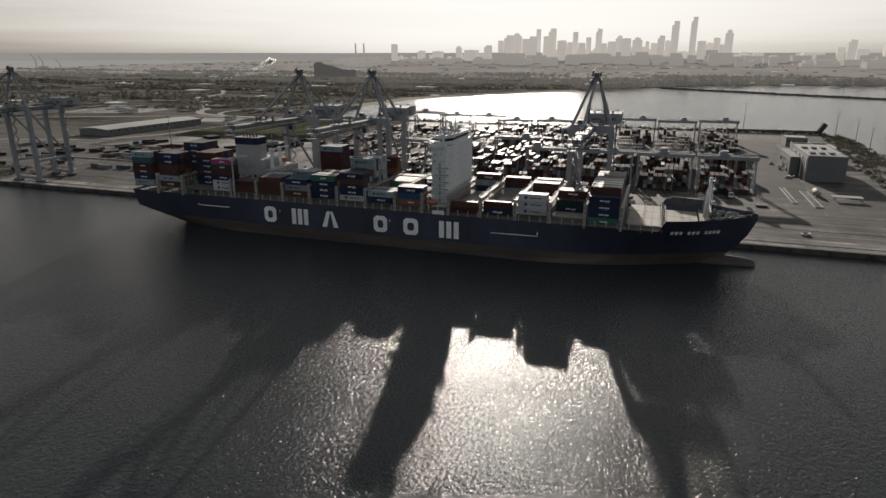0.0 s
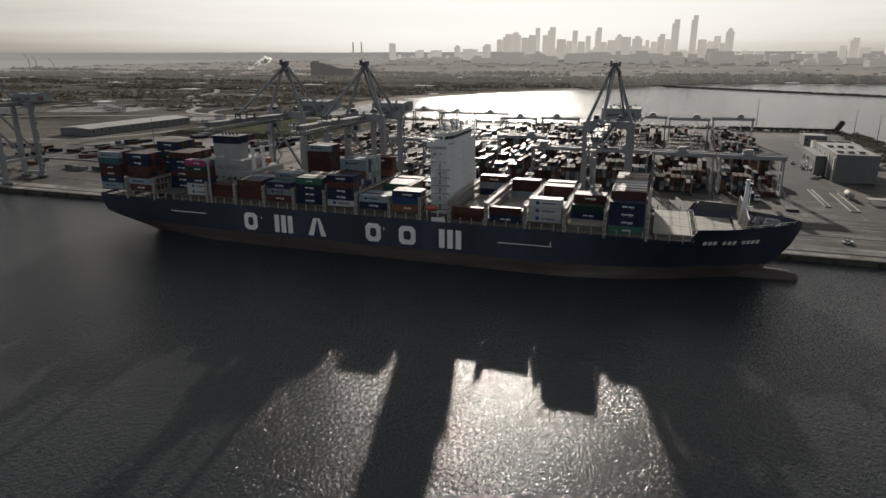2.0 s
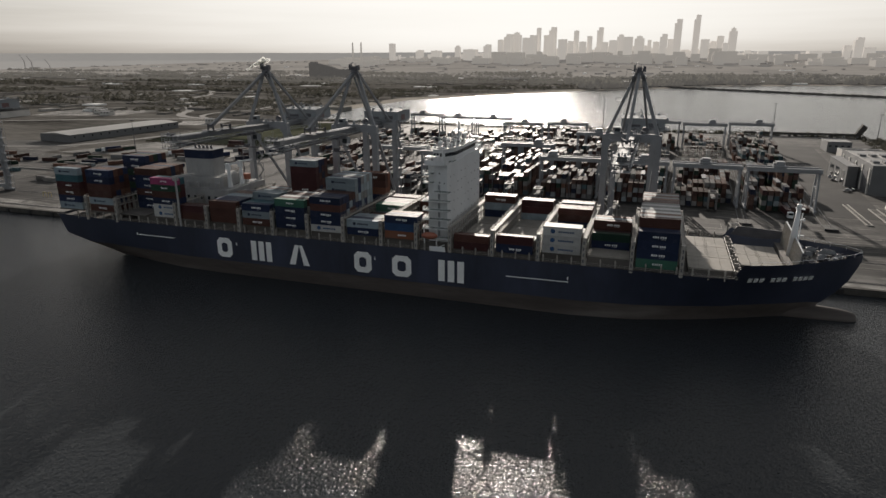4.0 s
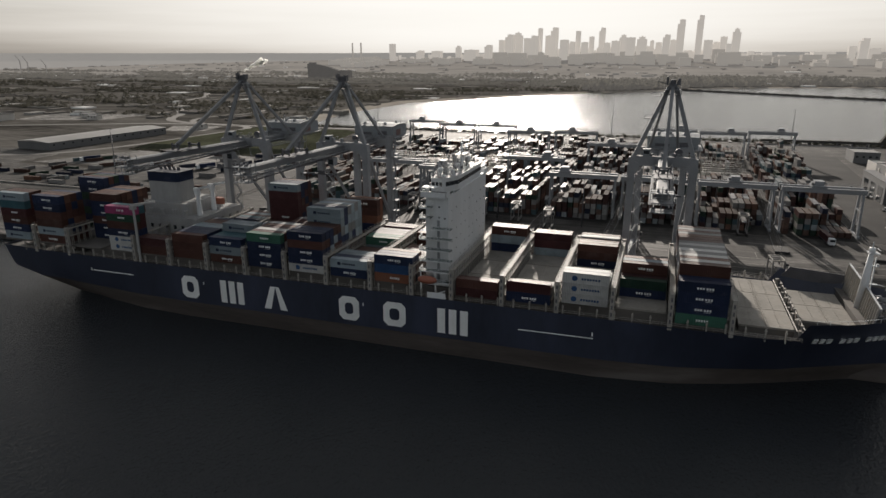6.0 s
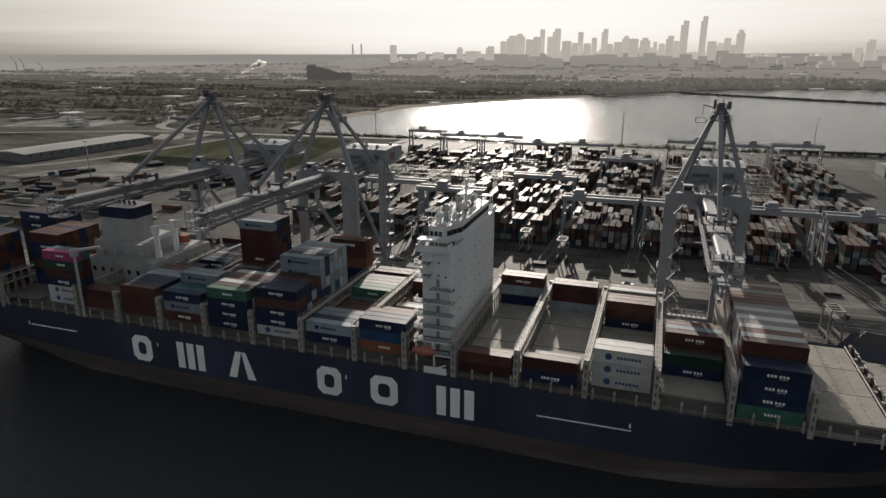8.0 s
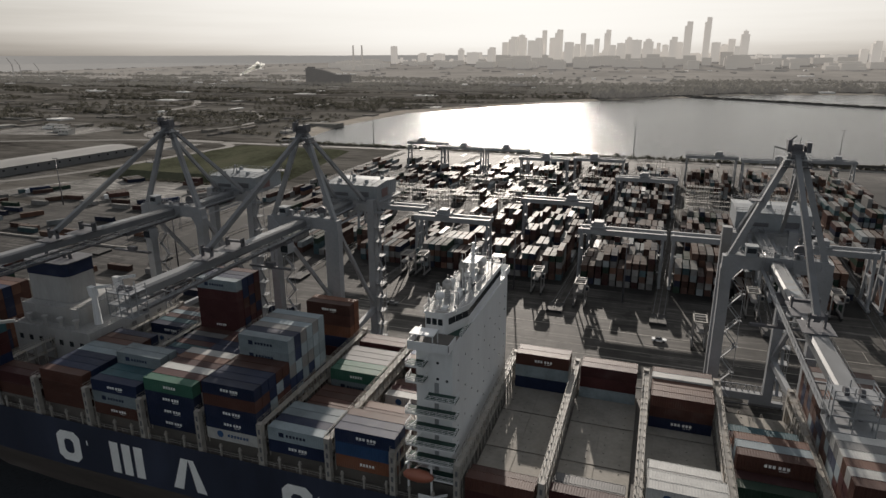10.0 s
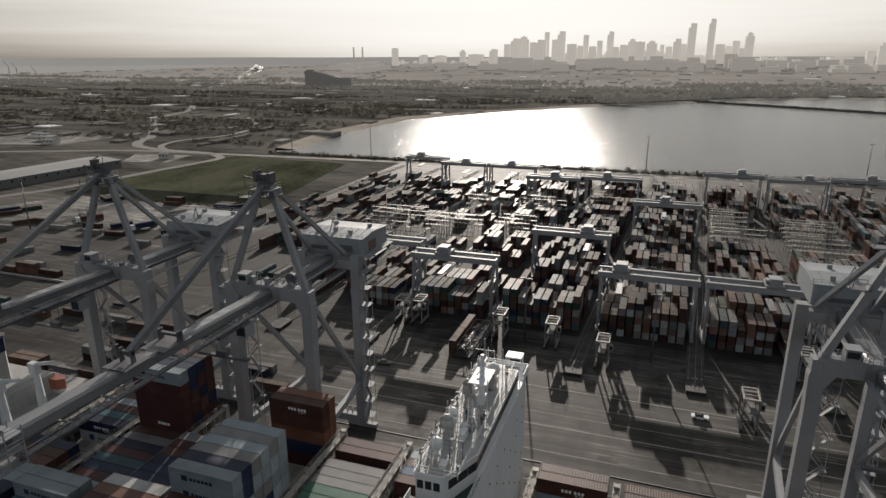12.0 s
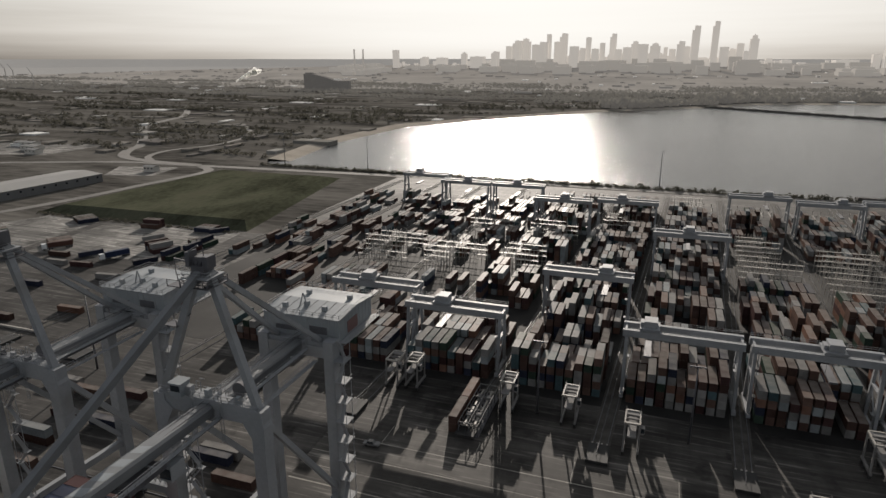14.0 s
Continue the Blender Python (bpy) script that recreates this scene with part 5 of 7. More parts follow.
    part("boom", Geo().add([(x, y, z(zz) + (YW - y) * 0.022) for y in (tip, YW - 1.3) for x, zz in ((-1.2, 51.3), (1.2, 51.3), (1.45, 52.9), (1.1, 53.3), (-1.1, 53.3), (-1.45, 52.9))], [(0, 1, 7, 6), (1, 2, 8, 7), (2, 3, 9, 8), (3, 4, 10, 9), (4, 5, 11, 10), (5, 0, 6, 11), (5, 4, 3, 2, 1, 0), (6, 7, 8, 9, 10, 11)]), boom_paint, c, "smooth grey box boom")
    part("girder", Geo().slab_y([(-1.3, z(50.2)), (1.3, z(50.2)), (1.5, z(52.3)), (1.2, z(52.6)), (-1.2, z(52.6)), (-1.5, z(52.3))], YW - 1.2, YL + 22), boom_paint, c)
    part("stay_post", Geo().box(-1.3, -1.0, 16.6, 17.4, z(54.0), z(56.8)).box(1.0, 1.3, 16.6, 17.4, z(54.0), z(56.8)).box(-1.3, 1.3, 16.7, 17.3, z(55.8), z(56.4)).box(-2.4, 2.4, 14, 19.5, z(54.3), z(54.45)), steel_dark, c, "dark stay bracket on the boom")
    part("stay_post", Geo().box(-2.2, -1.9, 26, 27.2, z(53.7), z(56.0)).box(1.9, 2.2, 26, 27.2, z(53.7), z(56.0)).box(-2.2, 2.2, 26.2, 26.9, z(55.0), z(55.5)).box(-2.6, 2.6, 22, 29, z(53.9), z(54.05)), steel_dark, c)
    for i in range(15):
        y = tip + 0.6 + (YL + 20 - tip) * i / 14.5
        part("walkway_bracket", Geo().box(-2.9, 2.9, y, y + 0.35, z(51.0), z(51.2)), steel, c)
    g = Geo().box(-2.7, 2.7, tip - 3.6, tip + 0.5, z(52.3), z(52.5)).box(-2.7, 2.7, tip - 3.6, tip + 0.5, z(54.6), z(54.75))
    for x in (-2.6, 0.0, 2.6):
        for y in (tip - 3.5, tip - 2, tip + 0.4):
            g.box(x - 0.07, x + 0.07, y - 0.07, y + 0.07, z(50.2), z(55.8))
    for zz in (53.2, 53.8, 55.2, 55.8):
        g.beam((-2.6, tip - 3.5, z(zz)), (2.6, tip - 3.5, z(zz)), 0.08).beam((-2.6, tip - 3.5, z(zz)), (-2.6, tip + 0.4, z(zz)), 0.08).beam((2.6, tip - 3.5, z(zz)), (2.6, tip + 0.4, z(zz)), 0.08)
    g.box(-2.7, 2.7, tip - 3.6, tip + 0.5, z(50.1), z(50.25)).beam((-2.6, tip - 3.5, z(50.3)), (-2.6, tip + 0.4, z(52.3)), 0.1).beam((2.6, tip - 3.5, z(50.3)), (2.6, tip + 0.4, z(52.3)), 0.1)
    part("boom_tip_frame", g, steel, c, "railed service cage at the boom tip")
    for x in (-1.2, 0.6):
        part("tip_sheave", Geo().tube((x, tip - 1.6, z(54.9)), (x + 0.5, tip - 1.6, z(54.9)), 0.75, 12), steel_dark, c)
    part("trolley_rope", Geo().tube((0.6, tip, z(53.5)), (0.6, YL + 18, z(53.5)), 0.06, 5), steel_dark, c)
    part("trolley_rope", Geo().tube((-0.6, tip, z(53.5)), (-0.6, YL + 18, z(53.5)), 0.06, 5), steel_dark, c)
    # apex gear
    part("apex_head", Geo().box(AX - 1.2, AX + 1.2, YW - 0.4, YW + 2.0, z(75.2), z(76.9)), steel_dark, c, "dark sheave housing")
    part("apex_platform", Geo().box(AX - 2.4, AX + 2.4, YW - 1.4, YW + 3.0, z(75.0), z(75.2)), steel, c)
    g = Geo()
    for zz in (75.8, 76.3):
        for s in (-2.4, 2.4):
            g.beam((AX + s, YW - 1.4, z(zz)), (AX + s, YW + 3.0, z(zz)), 0.07)
        g.beam((AX - 2.4, YW - 1.4, z(zz)), (AX + 2.4, YW - 1.4, z(zz)), 0.07)
    tagged(part("apex_railing", g, steel, c), kind="stuff")
    for sx in (-1.1, -0.35, 0.4, 1.15):
        part("sheave", Geo().tube((AX + sx - 0.1, YW + 0.8, z(77.2)), (AX + sx + 0.1, YW + 0.8, z(77.2)), 0.8, 12), steel_dark, c)
    part("service_jib", Geo().beam((AX - 1.5, YW + 1, z(76.8)), (AX - 4.6, YW, z(77.6)), 0.25).beam((AX - 4.5, YW, z(77.6)), (AX - 4.5, YW, z(74.9)), 0.1), steel_dark, c)
    # crowded service gallery round the head
    g = Geo()
    g.box(AX - 2.6, AX + 2.6, YW - 1.6, YW + 3.2, z(73.6), z(73.75))
    for dz in (0.6, 1.1):
        for y in (YW - 1.6, YW + 3.2):
            g.beam((AX - 2.6, y, z(73.7 + dz)), (AX + 2.6, y, z(73.7 + dz)), 0.08)
        for sgn in (-2.6, 2.6):
            g.beam((AX + sgn, YW - 1.6, z(73.7 + dz)), (AX + sgn, YW + 3.2, z(73.7 + dz)), 0.08)
    for i in range(7):
        for y in (YW - 1.6, YW + 3.2):
            xx = AX - 2.6 + 5.2 * i / 6
            g.box(xx - 0.05, xx + 0.05, y - 0.05, y + 0.05, z(73.6), z(74.8))
    part("head_gallery", g, steel_dark, c)
    part("head_frame", Geo().box(AX - 2.1, AX - 1.4, YW - 0.4, YW + 1.6, z(76.6), z(79.0)).box(AX + 1.3, AX + 2.2, YW - 0.6, YW + 1.4, z(76.6), z(78.6)).box(AX - 0.9, AX + 0.8, YW + 0.2, YW + 1.8, z(76.8), z(78.2)).beam((AX - 2.0, YW, z(78.8)), (AX - 0.6, YW + 1, z(79.8)), 0.25), steel_dark, c)
    # small hanging platforms and ladder on one mast leg
    for zz, off in ((73.0, 4.6), (66.0, 6.4)):
        g = Geo().box(AX - off - 1.4, AX - off + 1.2, YW - 0.6, YW + 1.8, z(zz), z(zz + 0.15))
        for dx in (-1.4, 1.2):
            for dy in (-0.6, 1.8):
                g.box(AX - off + dx - 0.05, AX - off + dx + 0.05, YW + dy - 0.05, YW + dy + 0.05, z(zz), z(zz + 1.2))
        for dy in (-0.6, 1.8):
            g.beam((AX - off - 1.4, YW + dy, z(zz + 1.2)), (AX - off + 1.2, YW + dy, z(zz + 1.2)), 0.08)
        g.beam((AX - off + 1.0, YW + 0.5, z(zz + 0.2)), (AX - off + 3.4, YW + 0.6, z(zz + 2.4)), 0.16)
        part("mast_platform", g, steel_dark, c)
    part("apex_aerial", Geo().tube((AX + 0.3, YW + 1, z(76.9)), (AX + 0.3, YW + 1, z(79.6)), 0.08, 5), steel_dark, c)
    # machinery house
    mh = part("machinery_house", Geo().box(-8.8, 8.8, YL + 1.5, YL + 16.5, z(52.6), z(57.2)), pale_steel, c, "large white machinery house", at=pose(house_shift, 0, 0))
    part("roof", Geo().add([(-9.1, YL + 1.2, z(57.2)), (9.1, YL + 1.2, z(57.2)), (9.1, YL + 16.8, z(57.2)), (-9.1, YL + 16.8, z(57.2)), (-9.1, YL + 9, z(57.8)), (9.1, YL + 9, z(57.8))], [(0, 1, 5, 4), (2, 3, 4, 5), (0, 4, 3), (1, 2, 5)]), pale_steel, mh)
    g = Geo()
    for y in (YL + 1.3, YL + 16.7):
        for zz in (57.8, 58.3):
            g.beam((-9, y, z(zz)), (9, y, z(zz)), 0.07)
        for i in range(13):
            g.box(-9 + 1.5 * i - 0.04, -9 + 1.5 * i + 0.04, y - 0.04, y + 0.04, z(57.2), z(58.3))
    for x in (-9, 9):
        for zz in (57.8, 58.3):
            g.beam((x, YL + 1.3, z(zz)), (x, YL + 16.7, z(zz)), 0.07)
    tagged(part("roof_railing", g, steel, mh), kind="stuff")
    part("roof_hoist_frame", Geo().beam((-2.2, YL + 5, z(57.5)), (-1.2, YL + 5, z(60.6)), 0.2).beam((-0.2, YL + 5, z(57.5)), (-1.2, YL + 5, z(60.6)), 0.2), steel, mh)
    part("louvre", Geo().box(2, 6, YL + 1.42, YL + 1.5, z(53.6), z(55.2)), steel_dark, mh)
    part("house_gallery", Geo().box(-9.6, 9.6, YL + 0.3, YL + 1.5, z(52.6), z(52.75)).beam((-9.6, YL + 0.35, z(53.7)), (9.6, YL + 0.35, z(53.7)), 0.08).beam((-9.6, YL + 0.35, z(53.2)), (9.6, YL + 0.35, z(53.2)), 0.08), steel, mh)
    part("louvre", Geo().box(-6, -1, YL + 1.42, YL + 1.5, z(53.6), z(54.6)), steel_dark, mh)
    part("house_support", Geo().box(house_shift - 8.4, house_shift + 8.4, YL - 0.5, YL + 15.5, z(52.0), z(52.6)), steel, c)
    # trolley with cab under the boom
    tr = part("trolley", Geo().box(-2.6, 2.6, 36, 43, z(50.0), z(50.8)), steel_dark, c)
    part("operator_cab", Geo().box(0.6, 2.8, 43.4, 46.4, z(47.2), z(49.8)), steel, tr)
    part("cab_window", Geo().box(0.7, 2.7, 43.34, 43.4, z(47.6), z(49.4)), glass_dark, tr)
    for sx in (-1, 1):
        part("hoist_rope", Geo().tube((sx * 1.3, 39.5, z(50.2)), (sx * 1.3, 39.5, z(46)), 0.05, 5), steel_dark, tr)
    part("spreader", Geo().box(-1.2, 1.2, 38.9, 40.1, z(45), z(46)).box(-6.0, 6.0, 39.1, 39.9, z(44.5), z(45)), steel_dark, tr)
    # cable loops hung under one side of the girder
    fest = Geo()
    for i in range(22):
        y0 = tip + 2 + 2.05 * i
        rise0 = lambda y: z(51.0) + max(0, YW - y) * 0.022
        fest.tube((2.9, y0, rise0(y0)), (2.9, y0 + 1.0, rise0(y0) - 1.0), 0.05, 5).tube((2.9, y0 + 1.0, rise0(y0) - 1.0), (2.9, y0 + 2.05, rise0(y0 + 2.05)), 0.05, 5)
    tagged(part("cable_festoon", fest, steel_dark, c), kind="stuff")
    # pale mark painted along the boom top
    for i in range(4):
        y0 = 30.0 + 3.4 * i
        zt = z(53.32) + (YW - y0 - 1.2) * 0.022
        part("boom_mark", Geo().add([(-0.9, y0, zt + 0.02), (0.9, y0 + 0.5, zt + 0.02), (0.9, y0 + 2.4, zt - 0.02), (-0.9, y0 + 1.8, zt - 0.02)], [(0, 1, 2, 3)]), pale_steel, c, "worn pale painted block")
    # zigzag stairs down one waterside leg, with landings
    st2 = part("leg_stair", Geo().box(-HX + 1.35, -HX + 1.45, YW + 1.5, YW + 1.6, z(18.0), z(51.0)).box(-HX + 4.35, -HX + 4.45, YW + 1.5, YW + 1.6, z(18.0), z(51.0)), steel, c)
    for i in range(10):
        zz = z(18.2 + 3.25 * i)
        xa, xb = (-HX + 1.5, -HX + 4.2) if i % 2 else (-HX + 4.2, -HX + 1.5)
        part("flight", Geo().beam((xa, YW + 1.9, zz), (xb, YW + 1.9, zz + 3.25), 0.75, 0.14).beam((xa, YW + 1.55, zz + 1.0), (xb, YW + 1.55, zz + 4.25), 0.07).beam((xa, YW + 2.25, zz + 1.0), (xb, YW + 2.25, zz + 4.25), 0.07), steel, st2)
        part("landing", Geo().box(xb - 0.6, xb + 0.6, YW + 1.4, YW + 2.4, zz + 3.2, zz + 3.3).beam((xb - 0.6, YW + 1.42, zz + 4.3), (xb + 0.6, YW + 1.42, zz + 4.3), 0.07).box(xb - 0.6, xb - 0.53, YW + 1.4, YW + 1.47, zz + 3.3, zz + 4.3), steel, st2)
    # checker cabin, cable drum and cage ladders on the waterside portal
    part("checker_cabin", Geo().box(-6.4, -4.2, YW - 1.9, YW + 0.4, z(54.0), z(56.3)).box(-6.6, -4.0, YW - 2.1, YW + 0.6, z(56.3), z(56.45)), pale_steel, c)
    part("cabin_window", Geo().box(-6.2, -4.4, YW - 1.96, YW - 1.9, z(54.9), z(56.0)), glass_dark, c)
    part("cable_drum", Geo().tube((4.6, YW + 1.6, z(55.2)), (4.6, YW + 2.4, z(55.2)), 1.3, 14), steel_dark, c)
    for lx in (-2.6, 3.0):
        g = Geo()
        for sx in (-0.3, 0.3):
            g.beam((lx + sx, YW - 1.3, z(46.5)), (lx + sx, YW - 1.3, z(55.2)), 0.08)
        for i in range(16):
            g.beam((lx - 0.3, YW - 1.3, z(46.7 + 0.52 * i)), (lx + 0.3, YW - 1.3, z(46.7 + 0.52 * i)), 0.05)
        part("cage_ladder", g, steel, c)
    for i, (px0, h0) in enumerate(((-8.6, 1.8), (-7.4, 1.1), (-3.0, 1.9), (0.4, 1.2), (1.9, 2.1), (6.6, 1.3), (8.0, 0.9))):
        part("portal_cage", Geo().box(px0 - 0.5, px0 + 0.5, YW + 1.0, YW + 2.0, z(53.8), z(53.9)).box(px0 - 0.5, px0 - 0.42, YW + 1.0, YW + 1.08, z(53.8), z(53.9 + h0)).box(px0 + 0.42, px0 + 0.5, YW + 1.0, YW + 1.08, z(53.8), z(53.9 + h0)).box(px0 - 0.5, px0 + 0.5, YW + 1.0, YW + 1.08, z(53.8 + h0), z(53.9 + h0)).box(px0 - 0.5, px0 + 0.5, YW + 1.92, YW + 2.0, z(53.8 + h0), z(53.9 + h0)), steel, c)
    # access catwalk and tangle of pipes under the girder, land side
    for lx, w0 in ((-5.2, 0.9), (5.2, 0.9)):
        g = Geo().box(lx - w0 / 2, lx + w0 / 2, YW + 2, YL - 2, z(49.4), z(49.5))
        for zz in (50.0, 50.5):
            for sgn in (-1, 1):
                g.beam((lx + sgn * w0 / 2, YW + 2, z(zz)), (lx + sgn * w0 / 2, YL - 2, z(zz)), 0.06)
        for i in range(12):
            for sgn in (-1, 1):
                g.box(lx + sgn * w0 / 2 - 0.03, lx + sgn * w0 / 2 + 0.03, YW + 2 + 2.08 * i, YW + 2.06 + 2.08 * i, z(49.4), z(50.5))
        tagged(part("catwalk", g, steel, c), kind="stuff")
    # cladding seams, side gallery, doors and vents of the machinery house
    for i in range(11):
        part("seam", Geo().box(-8.0 + 1.6 * i, -7.92 + 1.6 * i, YL + 1.45, YL + 1.5, z(52.8), z(57.1)), steel, mh)
    for i in range(9):
        part("seam", Geo().box(8.8, 8.85, YL + 2.4 + 1.6 * i, YL + 2.48 + 1.6 * i, z(52.8), z(57.1)), steel, mh)
        part("roof_seam", Geo().beam((-9.0 + 2.25 * i, YL + 1.3, z(57.25)), (-9.0 + 2.25 * i, YL + 9, z(57.86)), 0.12, 0.06), steel, mh)
    part("side_door", Geo().box(8.8, 8.9, YL + 5.0, YL + 9.5, z(53.0), z(55.6)), door_red, mh, "dull red sliding door")
    g = Geo().box(8.9, 10.6, YL + 1.0, YL + 17.0, z(52.5), z(52.62))
    for zz in (53.1, 53.6):
        g.beam((10.55, YL + 1.0, z(zz)), (10.55, YL + 17.0, z(zz)), 0.07)
    for i in range(12):
        g.box(10.5, 10.6, YL + 1.0 + 1.45 * i, YL + 1.08 + 1.45 * i, z(52.6), z(53.6))
        g.beam((10.5, YL + 1.2 + 1.45 * i, z(52.5)), (8.7, YL + 1.2 + 1.45 * i, z(51.0)), 0.08)
    tagged(part("side_gallery", g, steel, mh), kind="stuff")
    for i, (vx, vy) in enumerate(((-5, 4), (-1, 6), (4, 4.5), (6, 12), (-4, 12))):
        part("roof_vent", Geo().box(vx - 0.5, vx + 0.5, YL + vy - 0.4, YL + vy + 0.4, z(57.3), z(58.5)), pale_steel, mh)
    # truss tie with handrail low between the landside legs
    g = Geo()
    for i in range(10):
        xa = -HL + 2 * HL * i / 10
        g.beam((xa, YL, z(7.4)), (xa + HL / 10, YL, z(9.4)), 0.16).beam((xa + HL / 10, YL, z(9.4)), (xa + HL / 5, YL, z(7.4)), 0.16)
    g.beam((-HL, YL, z(9.4)), (HL, YL, z(9.4)), 0.25)
    part("tie_truss", g, steel, c)
    # stair tower down the landside leg
    st = part("stair_tower", Geo().box(HL + 1.0, HL + 1.1, YL - 1.4, YL - 1.3, z(6), z(53)).box(HL + 3.4, HL + 3.5, YL - 1.4, YL - 1.3, z(6), z(53)).box(HL + 1.0, HL + 1.1, YL + 1.3, YL + 1.4, z(6), z(53)).box(HL + 3.4, HL + 3.5, YL + 1.3, YL + 1.4, z(6), z(53)), steel, c)
    for i in range(10):
        zz = z(8.0 + 4.6 * i)
        part("landing", Geo().box(HL + 0.9, HL + 3.7, YL - 1.5, YL + 1.5, zz, zz + 0.15).box(HL + 3.62, HL + 3.7, YL - 1.5, YL + 1.5, zz + 0.9, zz + 1.0), steel, st)
        part("flight", Geo().beam((HL + 2.2, YL - 1.2 + 2.4 * (i % 2), zz + 0.1), (HL + 2.2, YL + 1.2 - 2.4 * (i % 2), zz + 4.6), 0.8, 0.15), steel, st)
    return c


for x in (-316.0, -101.4, -57.7, 58.3):
    quay_crane(x, -4.0, 3.0 if x > 0 else 0.0)
for y in (YW, YL):
    structure("crane_rail", Geo().box(-338, 300, y - 0.12, y + 0.12, GROUND, GROUND + 0.2), steel_dark, "steel crane rail set along the quay", "rail")

# ---- the container yard ----
PITCH, SKEW = 37.0, 0.047


def edge(k, y=175.0):
    """The east rail of block k at a place along it; the yard stands slightly askew to the quay."""
    return PITCH * k + SKEW * (y - 175)


def yard_gantry(k, y, trolley):
    x1 = edge(k, y)
    x0 = x1 - 33.0
    c = new("yard_gantry_crane")
    c.matrix_basis = pose(x0, y, GROUND)
    tagged(c, "pale grey rail-mounted stacking crane spanning a container block", "gantry crane", "yard gantry cranes")
    w, top = 33.0, 22.6
    for sx, x in ((1, 0.0), (-1, w)):
        for dy in (-5, 5):
            part("leg", Geo().beam((x, dy, 1.6), (x, dy * 0.62, top - 2), 0.9, 1.1), steel, c)
        part("end_carriage", Geo().box(x - 0.6, x + 0.6, -7, 7, 0.5, 1.7), steel, c)
        part("leg_tie", Geo().box(x - 0.4, x + 0.4, -4.2, 4.2, top * 0.55, top * 0.55 + 0.8), steel, c)
        part("leg_brace", Geo().beam((x, -4.6, 2.2), (x, 3.8, top * 0.55), 0.3).beam((x, -3.9, top * 0.58), (x, 3.2, top - 2.4), 0.3), steel, c)
        part("leg_ladder", Geo().box(x + sx * 0.75, x + sx * 0.85, -4.9, -4.3, 1.8, top - 1).box(x + sx * 0.6, x + sx * 1.5, -5.4, -3.6, top * 0.3, top * 0.3 + 0.12).box(x + sx * 0.6, x + sx * 1.5, -5.0, -3.2, top * 0.62, top * 0.62 + 0.12), steel, c)
        for dy in (-5.6, -4, 4, 5.6):
            part("wheel", Geo().tube((x - 0.3, dy, 0.45), (x + 0.3, dy, 0.45), 0.42, 10), steel_dark, c)
    for dy in (-3.1, 3.1):
        part("girder", Geo().box(-1.2, w + 1.2, dy - 0.75, dy + 0.75, top - 2.2, top), steel, c)
        g = Geo()
        for zz in (0.55, 1.1):
            g.beam((-1, dy * 1.35, top + zz), (w + 1, dy * 1.35, top + zz), 0.07)
        for i in range(18):
            g.box(-1 + 2 * i, -0.93 + 2 * i, dy * 1.35 - 0.04, dy * 1.35 + 0.04, top - 0.3, top + 1.1)
        tagged(part("girder_railing", g, steel, c), kind="stuff")
    for x in (-0.6, w + 0.2):
        part("end_tie", Geo().box(x, x + 0.7, -3, 3, top - 1.8, top - 0.4), steel, c)
    t = 4 + (w - 10) * trolley
    tr = part("trolley", Geo().box(t - 3, t + 3, -3.8, 3.8, top + 0.1, top + 0.9), steel, c)
    part("winch_house", Geo().box(t - 1.8, t + 2.2, -2.6, 2.2, top + 0.9, top + 3.0), steel, tr)
    part("cabinet", Geo().box(t - 2.9, t - 1.9, -1.5, 1.5, top + 0.9, top + 2.2), steel, tr)
    for sx in (-1, 1):
        part("hoist_rope", Geo().tube((t + sx, 0, top), (t + sx, 0, top - 7), 0.06, 5), steel_dark, tr)
    part("spreader", Geo().box(t - 1.1, t + 1.1, -6, 6, top - 7.6, top - 7.0), steel_dark, tr)


for k, y, t in ((-1, 176, 0.35), (1, 176, 0.12), (2, 176, 0.72), (0, 226, 0.85), (3, 174, 0.5), (4, 173, 0.45), (1, 301, 0.5), (2, 406, 0.75), (3, 396, 0.8), (4, 408, 0.8), (0, 368, 0.4),
                (-1, 360, 0.6), (-2, 396, 0.5), (-3, 396, 0.6), (-4, 415, 0.3), (-2, 190, 0.4)):
    yard_gantry(k, y, t)

